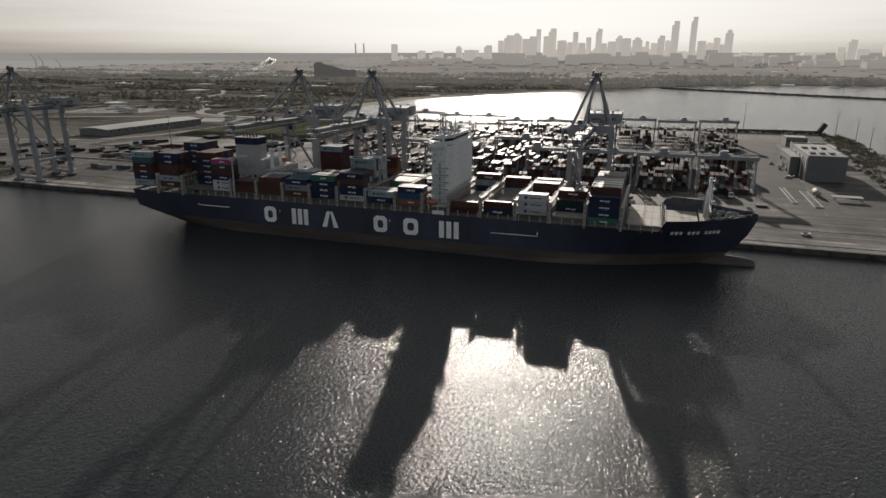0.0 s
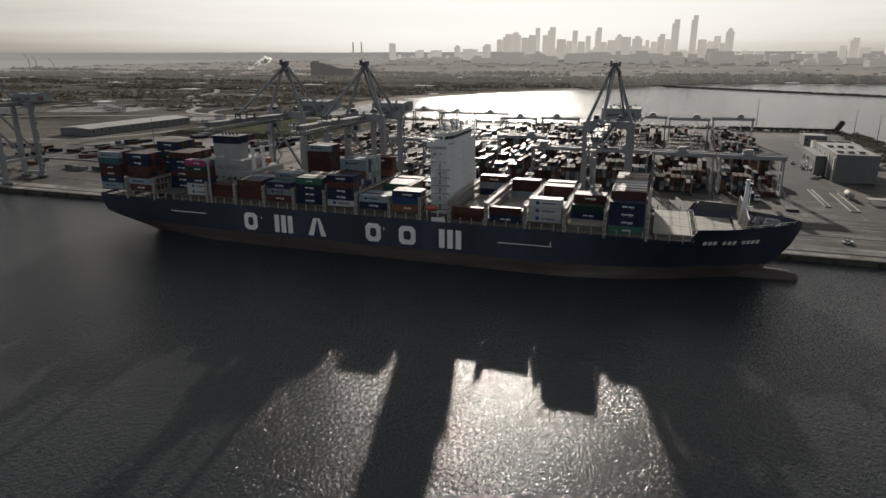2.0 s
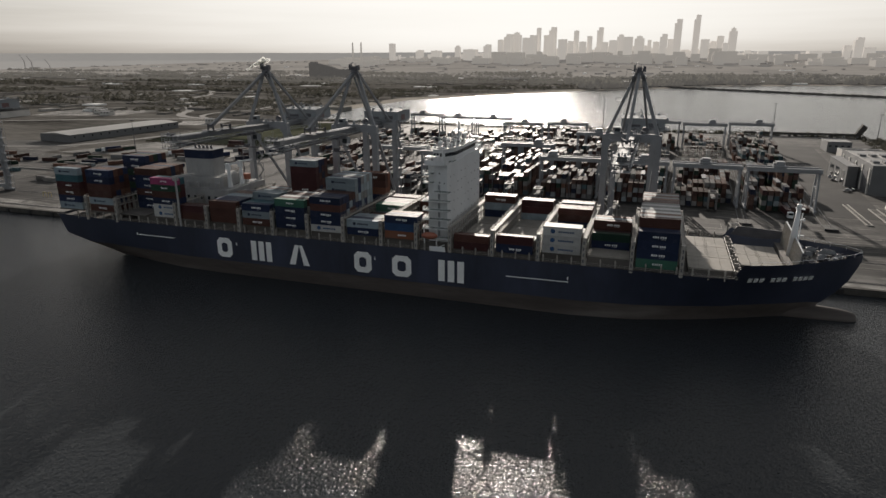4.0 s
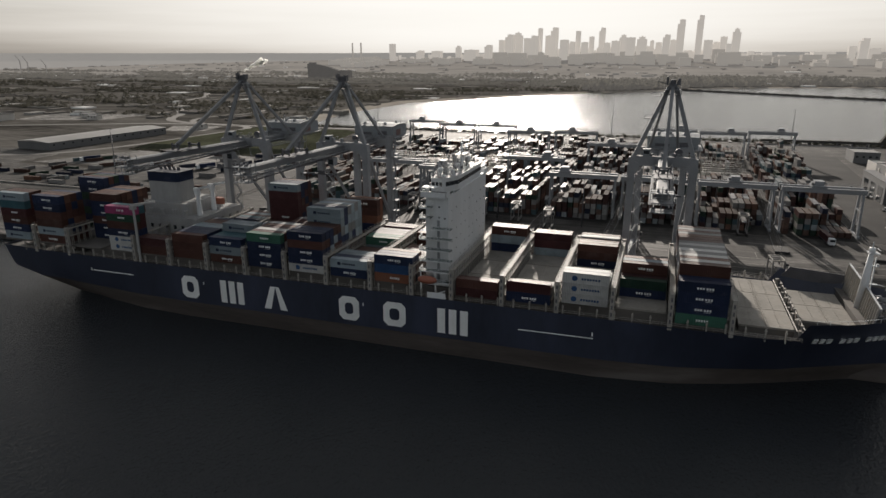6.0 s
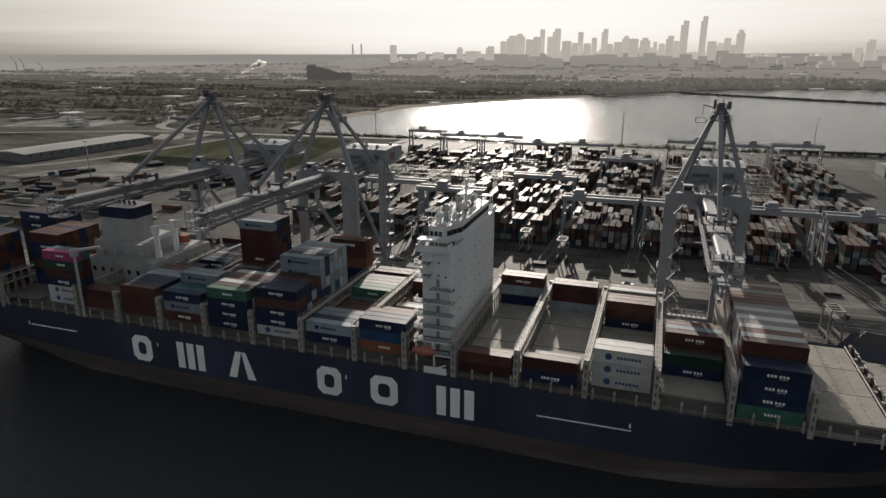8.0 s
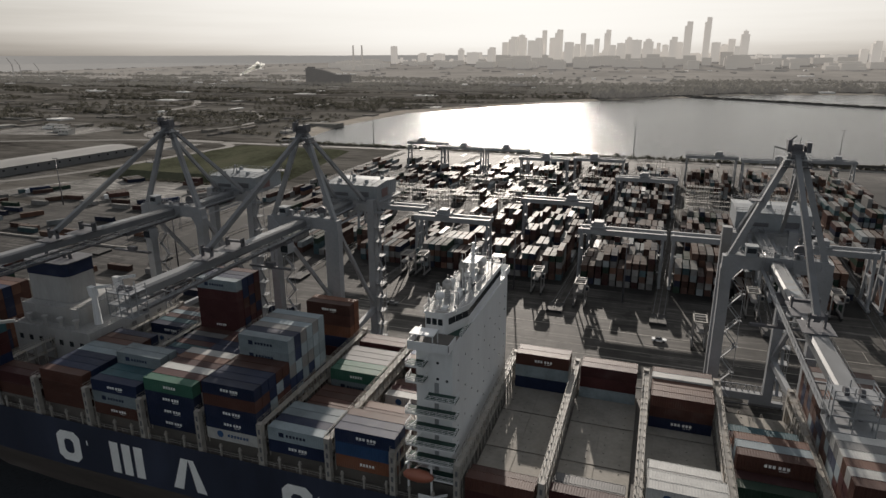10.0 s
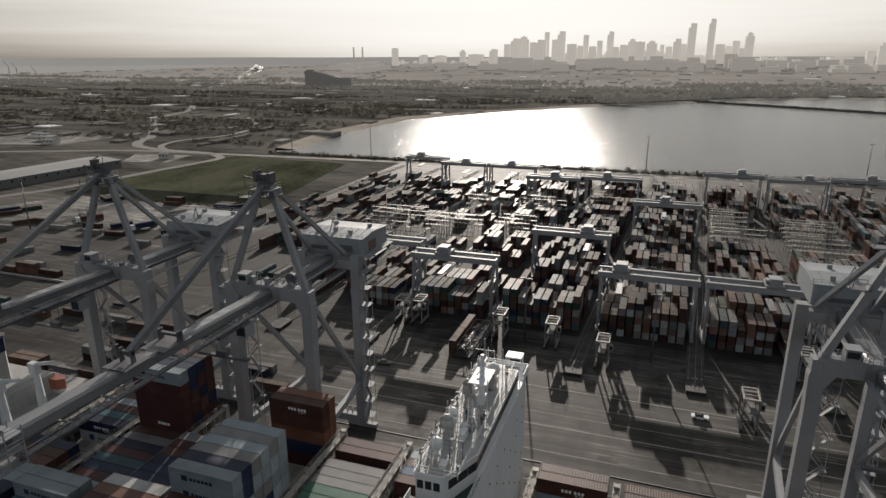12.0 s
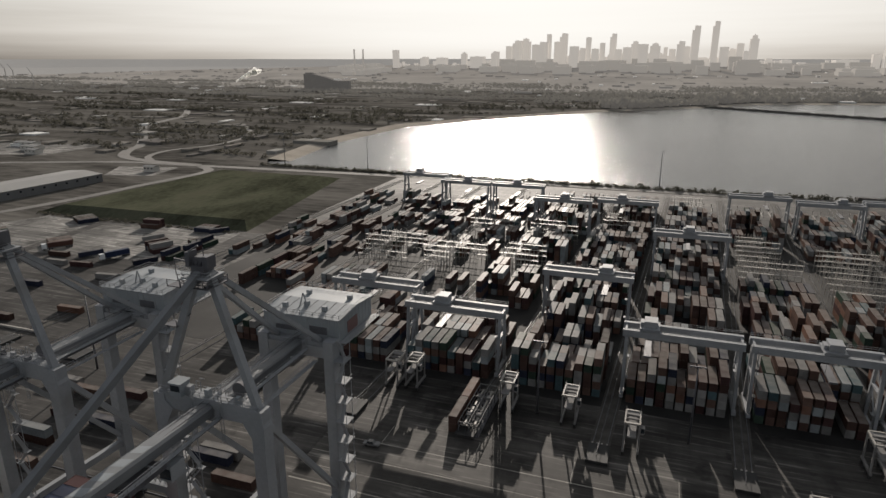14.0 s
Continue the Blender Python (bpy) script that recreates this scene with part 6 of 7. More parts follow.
for k in range(-6, 5):
    xa, xb = edge(k, 140), edge(k, 494)
    structure("rail_bed", Geo().add([(xa - 0.8, 140, GROUND - 0.2), (xa + 4.8, 140, GROUND - 0.2), (xb + 4.8, 494, GROUND - 0.2), (xb - 0.8, 494, GROUND - 0.2), (xa - 0.8, 140, GROUND + 0.12), (xa + 4.8, 140, GROUND + 0.12), (xb + 4.8, 494, GROUND + 0.12), (xb - 0.8, 494, GROUND + 0.12)],
              [(0, 3, 2, 1), (4, 5, 6, 7), (0, 1, 5, 4), (1, 2, 6, 5), (2, 3, 7, 6), (3, 0, 4, 7)]), rock_mat, "dark ballast bed between container blocks", "rail bed")
    for dx in (0.0, 4.0):
        structure("block_rail", Geo().beam((xa + dx, 140, GROUND + 0.22), (xb + dx, 493, GROUND + 0.22), 0.2, 0.2), steel_dark, "steel rail beside a container block", "rail")
    tg = thing("rail_end_wall", Geo().box(xa - 0.9, xa + 4.9, 131.6, 140, GROUND, GROUND + 1.1), rubber, "dark buffer wall closing the rail lanes", "wall", "rail end walls")
    for dx in (0.0, 1.4, 2.6, 4.0):
        part("buffer", Geo().tube((xa + dx, 138.7, GROUND + 0.7), (xa + dx, 141.0, GROUND + 0.7), 0.25, 8), lash_paint, tg)
    fence = Geo()
    for i in range(30):
        y = 134 + 12 * i
        fence.box(edge(k, y) + 1.95, edge(k, y) + 2.05, y, y + 0.1, GROUND, GROUND + 2.4)
    for zz in (1.2, 2.4):
        fence.beam((edge(k, 134) + 2, 134, GROUND + zz), (edge(k, 482) + 2, 482, GROUND + zz), 0.07)
    thing("lane_fence", fence, steel_dark, "light steel fence between two rail lanes", "fence", "lane fences")

yard = Geo()
yr = random.Random(21)
near_count = 0
MIXY = ["brown", "rust", "navy", "grey", "maroon", "orange", "grey", "brown", "grey_blue", "teal", "rust", "dark_green", "brown", "grey"]
for k in range(-5, 5):
    for bay in range(24):
        y = 167.5 + 12.95 * bay
        x0 = edge(k, y) - 33 + 1.9
        if y > 428 or (k <= -4 and y < 215) or (k == -5 and y < 250):
            continue
        fill = 0.5 + 0.5 * noise.noise((k * 3.1, bay * 0.35, 2.0))
        if k <= -3:
            fill *= 0.75
        lane = yr.random()
        if (k == 2 and 275 < y < 352) or (k == 3 and 262 < y < 336) or (k in (-3, -2) and 258 < y < 296) or (k == -1 and 266 < y < 296):
            continue
        if lane < 0.11:
            continue
        mean = (3.7 if k > -2 else 1.5) * (0.5 + 0.75 * fill) + (0.9 if bay < 2 and k < 3 else 0.0)
        short = yr.random() < 0.28
        for r in range(10):
            if r == 0 or yr.random() < 0.72:
                tiers = max(0, min(5, round(mean + yr.uniform(-1.9, 1.3))))
                if yr.random() < (0.3 if bay > 2 else 0.2):
                    tiers = 0
            x = x0 + 2.95 * r
            for t in range(tiers):
                z = GROUND + 0.06 + 2.7 * t
                pieces = [(0, 6.06), (6.15, 6.06)] if short else [(0, LEN)]
                for off, ln in pieces:
                    if bay <= 1 and -2 <= k <= 3 and near_count < 290 and not short and (t == tiers - 1 or bay == 0):
                        container(yr.choice(MIXY), pose(x + 2.438, y, z, 0, 0, 90), height=2.7, where="in a yard stack", group="yard containers", doors=False).name = "yard_container"
                        near_count += 1
                    else:
                        yard.box(x, x + 2.438, y + off, y + off + ln, z, z + 2.66)
thing("yard_containers", yard, yard_paint, "hundreds of stacked shipping containers in muted mixed colours filling the yard", "shipping container", kind="stuff")

# truck transfer frames at the land end of the blocks
for k in range(-2, 5):
    for i in range(6):
        y = 447.0
        x = edge(k, y) - 29 + 5.0 * i
        fr = thing("transfer_frame", Geo().box(x, x + 0.3, y, y + 14, GROUND, GROUND + 0.9), concrete, "low concrete kerb of a truck transfer lane with guide posts", "kerb", "transfer lane kerbs")
        for dy in (0, 13):
            part("guide_post", Geo().tube((x + 0.15, y + dy + 0.5, GROUND), (x + 0.15, y + dy + 0.5, GROUND + 3.4), 0.14, 6).box(x - 0.25, x + 0.55, y + dy + 0.3, y + dy + 0.7, GROUND + 3.2, GROUND + 3.7), lash_paint, fr)
# steel racks for refrigerated boxes
for k, y in [(2, 283 + 9 * i) for i in range(8)] + [(3, 268 + 9 * i) for i in range(8)] + [(0, 372 + 9 * i) for i in range(3)] + [(-1, 330 + 9 * i) for i in range(4)] + [(-2, 340), (-2, 349), (1, 430)] + [(k, 268 + 9 * i) for k in (-3, -2) for i in range(4)] + [(-1, 276 + 9 * i) for i in range(3)]:
    x0 = edge(k, y) - 31
    x1 = x0 + yr.choice((14, 20, 28))
    rk = thing("reefer_rack", Geo().box(x0, x1, y, y + 0.2, GROUND + 2.6, GROUND + 2.8), lash_paint, "steel access rack for refrigerated containers", "rack", "reefer racks")
    for t in range(2, yr.choice((4, 5, 6))):
        part("level", Geo().box(x0, x1, y - 0.5, y + 0.7, GROUND + 2.7 * t, GROUND + 2.7 * t + 0.1).beam((x0, y - 0.5, GROUND + 2.7 * t + 1.1), (x1, y - 0.5, GROUND + 2.7 * t + 1.1), 0.07), lash_paint, rk)
    for i in range(10):
        part("post", Geo().box(x0 + (x1 - x0 - 0.2) * i / 9, x0 + (x1 - x0 - 0.2) * i / 9 + 0.2, y, y + 0.2, GROUND, GROUND + 13), lash_paint, rk)


# ---- straddle carriers ----
carrier_paint = mat("carrier_paint", (0.19, 0.185, 0.18), 0.8, 0, 0.3, 0.2, 2.5, 0.05, dirt=(0.10, 0.09, 0.08), spec=0.1)


def straddle():
    c = new("straddle_carrier")
    tagged(c, "tall pale grey straddle carrier with open top beams on rubber tyres", "straddle carrier", "straddle carriers")
    for sx in (-1.95, 1.95):
        part("side_beam", Geo().box(sx - 0.3, sx + 0.3, -4.2, 4.2, 1.4, 2.1), carrier_paint, c)
        part("top_beam", Geo().box(sx - 0.2, sx + 0.2, -3.5, 3.5, 9.7, 10.2), lash_paint, c)
        for y in (-3.4, 3.4):
            part("leg", Geo().box(sx - 0.2, sx + 0.2, y - 0.25, y + 0.25, 2.1, 9.7), carrier_paint, c)
        for y in (-3.4, -1.2, 1.2, 3.4):
            part("wheel", Geo().tube((sx - 0.28, y, 0.75), (sx + 0.28, y, 0.75), 0.75, 14), rubber, c)
        part("handrail", Geo().beam((sx, -3.4, 11.2), (sx, 3.4, 11.2), 0.07).beam((sx, -3.4, 10.2), (sx, -3.4, 11.2), 0.07).beam((sx, 0, 10.2), (sx, 0, 11.2), 0.07).beam((sx, 3.4, 10.2), (sx, 3.4, 11.2), 0.07), carrier_paint, c)
    for y in (-3.4, 3.4):
        part("cross_beam", Geo().box(-1.75, 1.75, y - 0.25, y + 0.25, 9.75, 10.25), lash_paint, c)
    part("engine_deck", Geo().box(-1.7, 1.7, 1.3, 3.1, 9.4, 10.0), carrier_paint, c)
    part("hoist_frame", Geo().box(-1.7, 1.7, -0.5, 0.0, 9.4, 9.9).box(-1.7, 1.7, -2.6, -2.2, 9.4, 9.9), carrier_paint, c)
    part("spreader", Geo().box(-1.1, 1.1, -6, 6, 7.2, 7.6), carrier_paint, c)
    for x in (-0.9, 0.9):
        part("hoist_rope", Geo().tube((x, -0.25, 7.6), (x, -0.25, 9.4), 0.05, 6), carrier_paint, c)
    part("cab", Geo().box(2.2, 3.3, -3.6, -2.0, 7.2, 9.2), carrier_paint, c)
    part("cab_window", Geo().box(2.3, 3.2, -3.66, -3.6, 7.7, 9.0), glass_dark, c)
    return c


sc = straddle()
sc.matrix_basis = pose(-61, 156, GROUND + 0.05)
for x, y, a in ((-67.5, 155, 0), (-28.6, 153, 0), (-9.5, 151, 0), (8.6, 142, 0), (69.5, 152, 0), (102, 90, 6), (50, 118, 0), (98, 160, 0)):
    copy_thing(sc, pose(x, y, GROUND + 0.05, 0, 0, a))

# open rack for spreaders beside a row of boxes at the head of a block
rack = thing("spreader_rack", Geo().box(-38.9, -32.8, 133.2, 156.8, GROUND + 0.05, GROUND + 0.35), steel_dark, "dark open steel rack holding crane spreaders on the apron", "rack")
for x in (-38.8, -35.9, -33.0):
    for i in range(7):
        y = 133.4 + 3.86 * i
        part("post", Geo().box(x - 0.12, x + 0.12, y - 0.12, y + 0.12, GROUND + 0.35, GROUND + 4.2), steel_dark, rack)
    for zz in (2.2, 4.1):
        part("rail", Geo().beam((x, 133.2, GROUND + zz), (x, 156.8, GROUND + zz), 0.2), carrier_paint, rack)
for y in (133.4, 141.1, 148.9, 156.6):
    part("cross_rail", Geo().beam((-38.9, y, GROUND + 4.1), (-32.9, y, GROUND + 4.1), 0.22), carrier_paint, rack)
for x, y in ((-37.4, 134.5), (-37.4, 145.5), (-34.5, 134.8), (-34.5, 145.2)):
    sp = thing("crane_spreader", Geo().box(x - 0.25, x + 0.25, y, y + 10.2, GROUND + 2.4, GROUND + 3.0), lash_paint, "steel container spreader lying in an open rack", "spreader", "spreaders")
    for yy in (y, y + 9.9):
        part("end_beam", Geo().box(x - 1.1, x + 1.1, yy, yy + 0.3, GROUND + 2.3, GROUND + 2.7), lash_paint, sp)
    part("head_block", Geo().box(x - 0.6, x + 0.6, y + 4.2, y + 6.0, GROUND + 3.0, GROUND + 3.6), carrier_paint, sp)
for i, cols in enumerate((("rust", "brown"), ("brown", "orange"))):
    for t, col in enumerate(cols):
        container(col, pose(-39.5, 133.6 + 12.4 * i, GROUND + 0.08 + 2.6 * t, 0, 0, 90), height=2.6, where="beside the spreader rack", group="apron containers", doors=False).name = "apron_container"

# light poles
for x, y, hgt in ((-350, 531, 31), (-258, 531, 31), (9.5, 527, 31), (178, 530, 31), (262, 497, 25), (267, 441, 25), (265, 387, 22), (-330, 210, 30), (-170, 130, 30), (24, 150, 0), (-19.5, 152, 0)):
    hgt = hgt or 24
    lp = thing("light_pole", Geo().tube((x, y, GROUND), (x, y, GROUND + hgt), 0.38, 8, 0.16), steel_dark, "tall slender floodlight pole", "light pole", "light poles", smooth=True)
    part("crossarm", Geo().beam((x - 2.2, y, GROUND + hgt), (x + 2.2, y, GROUND + hgt), 0.25), steel_dark, lp)
    for i in range(4):
        part("floodlight", Geo().box(x - 2.2 + 1.25 * i, x - 1.6 + 1.25 * i, y - 0.3, y + 0.2, GROUND + hgt - 0.35, GROUND + hgt + 0.1), steel_dark, lp)

# ---- buildings and vehicles of the terminal ----
def building(name, x0, x1, y0, y1, h, wall, label, windows=0, gable=0.0, category="building"):
    b2 = thing(name, Geo().box(x0, x1, y0, y1, GROUND - 0.2, GROUND + h), wall, label, category)
    if gable:
        ym = (y0 + y1) / 2
        part("roof", Geo().add([(x0 - 0.6, y0 - 0.6, GROUND + h), (x1 + 0.6, y0 - 0.6, GROUND + h), (x1 + 0.6, y1 + 0.6, GROUND + h), (x0 - 0.6, y1 + 0.6, GROUND + h), (x0 - 0.6, ym, GROUND + h + gable), (x1 + 0.6, ym, GROUND + h + gable)], [(0, 1, 5, 4), (2, 3, 4, 5), (0, 4, 3), (1, 2, 5), (0, 3, 2, 1)]), roof_metal, b2)
    else:
        part("roof", Geo().box(x0 + 0.4, x1 - 0.4, y0 + 0.4, y1 - 0.4, GROUND + h, GROUND + h + 0.25), roof_metal, b2)
        g = Geo()
        for a in ((x0, x1, y0, y0 + 0.3), (x0, x1, y1 - 0.3, y1), (x0, x0 + 0.3, y0 + 0.3, y1 - 0.3), (x1 - 0.3, x1, y0 + 0.3, y1 - 0.3)):
            g.box(*a, GROUND + h, GROUND + h + 0.8)
        part("parapet", g, wall, b2)
    for i in range(windows):
        x = x0 + (x1 - x0) * (i + 0.5) / windows
        part("window", Geo().box(x - 0.9, x + 0.9, y0 - 0.08, y0, GROUND + h * 0.55, GROUND + h * 0.55 + 1.4), glass_dark, b2)
    return b2


roof_metal = mat("roof_metal", (0.22, 0.215, 0.205), 0.6, 0.0, 0.2, 0.03, 0.6, 0.05)
wall_grey = mat("grey_cladding", (0.12, 0.122, 0.124), 0.6, 0, 0.15, 0.1, 1.0, 0.05)
wall_pale = mat("pale_cladding", (0.5, 0.48, 0.45), 0.6, 0, 0.15, 0.1, 1.0, 0.05)

adm = building("workshop_building", 187, 211, 228, 298, 16.6, wall_grey, "large grey box-shaped terminal workshop building", 0)
for i in range(6):
    part("roof_unit", Geo().box(190 + 6 * (i % 3), 193.5 + 6 * (i % 3), 240 + 28 * (i // 3), 246 + 28 * (i // 3), GROUND + 16.8, GROUND + 18.2), wall_grey, adm, "grey rooftop plant unit")
for i in range(4):
    part("roller_door", Geo().box(186.9, 187.0, 236 + 15 * i, 245 + 15 * i, GROUND, GROUND + 13), steel_dark, adm)
building("office_building", 196, 224, 318, 350, 11, wall_pale, "pale two-storey terminal office building", 7)
for i in range(5):
    part("pilaster", Geo().box(186.6, 187.0, 230.5 + 15 * i, 232.5 + 15 * i, GROUND, GROUND + 15), wall_pale, adm, "pale pilaster between the tall doors")
g = Geo()
part("side_wing", Geo().box(180.5, 186.5, 252, 297, GROUND - 0.2, GROUND + 12.5).box(180.2, 186.6, 251.7, 297.3, GROUND + 12.5, GROUND + 12.8), wall_grey, adm, "lower grey wing")
for i in range(3):
    part("wing_opening", Geo().box(180.4, 180.5, 256 + 14 * i, 265 + 14 * i, GROUND, GROUND + 9), glass_dark, adm)
for zz in (17.8, 18.4):
    g.beam((187.2, 228.2, GROUND + zz), (210.8, 228.2, GROUND + zz), 0.1).beam((187.2, 228.2, GROUND + zz), (187.2, 297.8, GROUND + zz), 0.1).beam((199, 228.2, GROUND + zz), (199, 297.8, GROUND + zz), 0.1)
for i in range(12):
    g.box(187.15, 187.25, 228.2 + 6.3 * i, 228.3 + 6.3 * i, GROUND + 16.6, GROUND + 18.4)
tagged(part("roof_rail", g, wall_pale, adm), kind="stuff")
building("store_building", 203, 221, 412, 436, 8, wall_grey, "low grey store with a bright flat roof", 4)
can = thing("canopy_shed", Geo().box(190, 206, 161, 168, GROUND + 2.6, GROUND + 2.85), roof_metal, "long low canopy with a pale sheet roof on posts", "canopy")
for x in (191.5, 205.5):
    for y in (161.5, 164.5, 167.5):
        part("post", Geo().box(x - 0.12, x + 0.12, y - 0.12, y + 0.12, GROUND, GROUND + 2.4), steel, can)
jet = thing("ship_loader", Geo().beam((150, 519, GROUND + 3), (252, 522, GROUND + 3), 3, 2.2), rock_mat, "long dark conveyor loader with a raised end on the shore", "conveyor")
part("raised_end", Geo().beam((251, 522, GROUND + 1.5), (257, 522.5, GROUND + 12), 4, 5), rock_mat, jet)
for i in range(9):
    part("trestle", Geo().box(155 + 12 * i, 156 + 12 * i, 518, 522, GROUND - 1, GROUND + 2), steel_dark, jet)

# long warehouses and sheds to the west
building("warehouse", -540, -405, 308, 350, 7.0, wall_grey, "long low grey warehouse with a pale roof", 14, 1.6, "warehouse").matrix_basis = Matrix.Translation((-477, 335, 0)) @ Matrix.Rotation(radians(85.5), 4, "Z") @ Matrix.Translation((472.5, -329, 0))
for sx0, sy0, sw, sd in ((-700, 520, 22, 14), (-668, 500, 16, 10), (-742, 545, 30, 12), (-455, 452, 12, 8)):
    building("shed", sx0, sx0 + sw, sy0, sy0 + sd, 5.0, wall_pale, "small pale shed on a paved lot", 3, 1.0, "shed")
building("warehouse", -900, -760, 420, 470, 8, wall_pale, "pale flat-roofed warehouse among sheds", 8, 2.5, "warehouse")


def truck(x, y, a, col):
    t = new("truck")
    t.matrix_basis = pose(x, y, GROUND + 0.05, 0, 0, a)
    tagged(t, f"articulated truck with a {LABEL[col]} box parked on the apron", "truck", "trucks")
    part("cab", Geo().box(0.2, 2.6, -1.2, 1.2, 0.8, 3.6), white_paint, t)
    part("windscreen", Geo().box(0.12, 0.2, -1.05, 1.05, 2.2, 3.3), glass_dark, t)
    part("chassis", Geo().box(2.6, 15.6, -1.1, 1.1, 0.9, 1.35), steel_dark, t)
    part("load", Geo().box(3.2, 15.4, -1.22, 1.22, 1.36, 4.1), paint[col], t)
    for x2 in (1.3, 3.8, 5.1, 12.2, 13.5, 14.8):
        for s in (-1, 1):
            part("wheel", Geo().tube((x2, s * 0.85, 0.5), (x2, s * 1.2, 0.5), 0.5, 12), rubber, t)
    return t


def car(x, y, a, m, label, cat="car"):
    c = new("utility_truck" if cat == "pickup" else "car")
    c.matrix_basis = pose(x, y, GROUND + 0.05, 0, 0, a)
    tagged(c, label, cat, "parked vehicles")
    part("body", Geo().prism([(-2.3, -0.9), (2.2, -0.9), (2.4, 0), (2.2, 0.9), (-2.3, 0.9)], 0.4, 1.0), m, c)
    part("cabin", Geo().add([(-1.4, -0.8, 1.0), (1.0, -0.8, 1.0), (1.0, 0.8, 1.0), (-1.4, 0.8, 1.0), (-1.0, -0.65, 1.6), (0.4, -0.65, 1.6), (0.4, 0.65, 1.6), (-1.0, 0.65, 1.6)], [(0, 1, 5, 4), (1, 2, 6, 5), (2, 3, 7, 6), (3, 0, 4, 7), (4, 5, 6, 7)]), glass_dark, c)
    for x2 in (-1.4, 1.4):
        for s in (-1, 1):
            part("wheel", Geo().tube((x2, s * 0.65, 0.35), (x2, s * 0.92, 0.35), 0.35, 12), rubber, c)




def wash_bay(x, y, length, width):
    """A long kerbed bay on the apron: low pale walls round a sunken grey floor."""
    w = thing("kerbed_bay", Geo().box(x - width / 2, x + width / 2, y, y + length, GROUND, GROUND + 0.25), asphalt, "long kerbed service bay with pale low walls on the apron", "service bay", "service bays")
    for sx in (-1, 1):
        part("kerb_wall", Geo().box(x + sx * width / 2 - 0.25, x + sx * width / 2 + 0.25, y, y + length, GROUND, GROUND + 0.6), concrete, w)
    part("end_wall", Geo().box(x - width / 2, x + width / 2, y - 0.3, y, GROUND, GROUND + 0.6), concrete, w)


wash_bay(168, 148, 47, 2.4)
wash_bay(179, 140, 47, 4.0)
tank = thing("storage_tank", Geo().tube((184.2, 170, GROUND + 2.6), (184.2, 182, GROUND + 2.6), 1.35, 16), concrete, "white horizontal storage tank on cradles", "tank", smooth=True)
for y in (172, 180):
    part("cradle", Geo().box(183, 185.4, y - 0.3, y + 0.3, GROUND, GROUND + 1.6), steel, tank)
truck(134, 150, 95, "maroon")
car(160.5, 74.5, 20, white_paint, "white utility vehicle on the quay apron", "pickup")
for i, (x, y, a) in enumerate(((178, 235, 10), (181, 241, 15), (176, 300, 80), (175, 296, 80), (-60, 120, 5), (38, 118, 0), (226, 360, 70), (229, 352, 70), (178, 272, 82), (181, 272.4, 84), (184, 273, 80), (179, 284, 82), (182, 284.5, 80), (188, 296, 84), (185, 296.4, 80), (191, 297, 82))):
    car(x, y, a, white_paint if i % 2 else paint["grey"], "parked pale car on the terminal apron")
for i in range(9):
    x, y = yr.uniform(-400, -240), yr.choice((226, 229, 286, 290, 262)) + yr.uniform(-2, 2)
    if i % 3 == 0:
        truck(x, y, yr.uniform(50, 70), yr.choice(["navy", "rust", "grey", "brown"]))
    else:
        container(yr.choice(["navy", "teal", "rust", "grey", "orange", "brown"]), pose(x, y, GROUND + 0.1, 0, 0, yr.uniform(50, 66)), height=2.6, where="on the truck pad", group="pad containers", doors=False).name = "pad_container"
for bx, by, ba, bn, bt in ((-250, 243, 62, 5, 2), (-238, 262, 62, 4, 1), (-318, 236, 58, 4, 1), (-345, 280, 60, 6, 1), (-300, 286, 4, 3, 2), (-262, 290, 2, 4, 1), (-375, 240, 62, 3, 1)):
    for i in range(bn):
        for t in range(bt if i % 3 else 1):
            ox, oy = -2.6 * i * math.sin(radians(ba)), 2.6 * i * math.cos(radians(ba))
            container(yr.choice(["navy", "dark_green", "rust", "grey", "brown", "maroon"]), pose(bx + ox, by + oy, GROUND + 0.13 + 2.6 * t, 0, 0, ba), height=2.6, where="on the truck pad", group="pad containers", doors=False).name = "pad_container"
for i in range(16):
    x, y = -330 + 14.5 * (i % 13) + yr.uniform(0, 8), 112 + 40 * (i // 13) + yr.choice((0, 2.9, 5.8))
    container(yr.choice(MIXY), pose(x, y, GROUND + 0.06), height=2.6, where="set down on the quay apron", group="apron containers", doors=False).name = "apron_container"

for bx, by, colours in ((-157.5, 89.6, ("brown", "grey_blue")), (-158.5, 102.0, ("maroon",)), (-144, 102.4, ("navy",)), (-174, 76.2, ("orange", "orange")), (-174, 79.0, ("brown", "orange")), (-161, 79.6, ("grey",)), (-104, 98.4, ("navy",)), (-103, 101.4, ("grey",)), (-152, 80.2, ("rust",)), (-92, 92, ("brown",)), (-264, 149.5, ("orange", "rust")), (-251, 150.5, ("brown",)), (-277, 149, ("rust",))):
    for t, col in enumerate(colours):
        container(col, pose(bx, by, GROUND + 0.13 + 2.6 * t), height=2.6, where="on the quay apron", group="apron containers", doors=False).name = "apron_container"
for i in range(3):
    for r in range(2):
        for t in range(2 - (i + r) % 2):
            container(yr.choice(["brown", "maroon", "navy", "dark_green"]), pose(-236 + 2.9 * r + 1.0 * i, 236 + 12.6 * i, GROUND + 0.13 + 2.6 * t, 0, 0, 88), height=2.6, where="in a long row", group="pad containers", doors=False).name = "pad_container"
structure("kerb_apron", Geo().box(-380, -215, 145.4, 146.2, GROUND - 0.2, GROUND + 0.9), concrete, "pale concrete barrier along the western apron", "kerb")

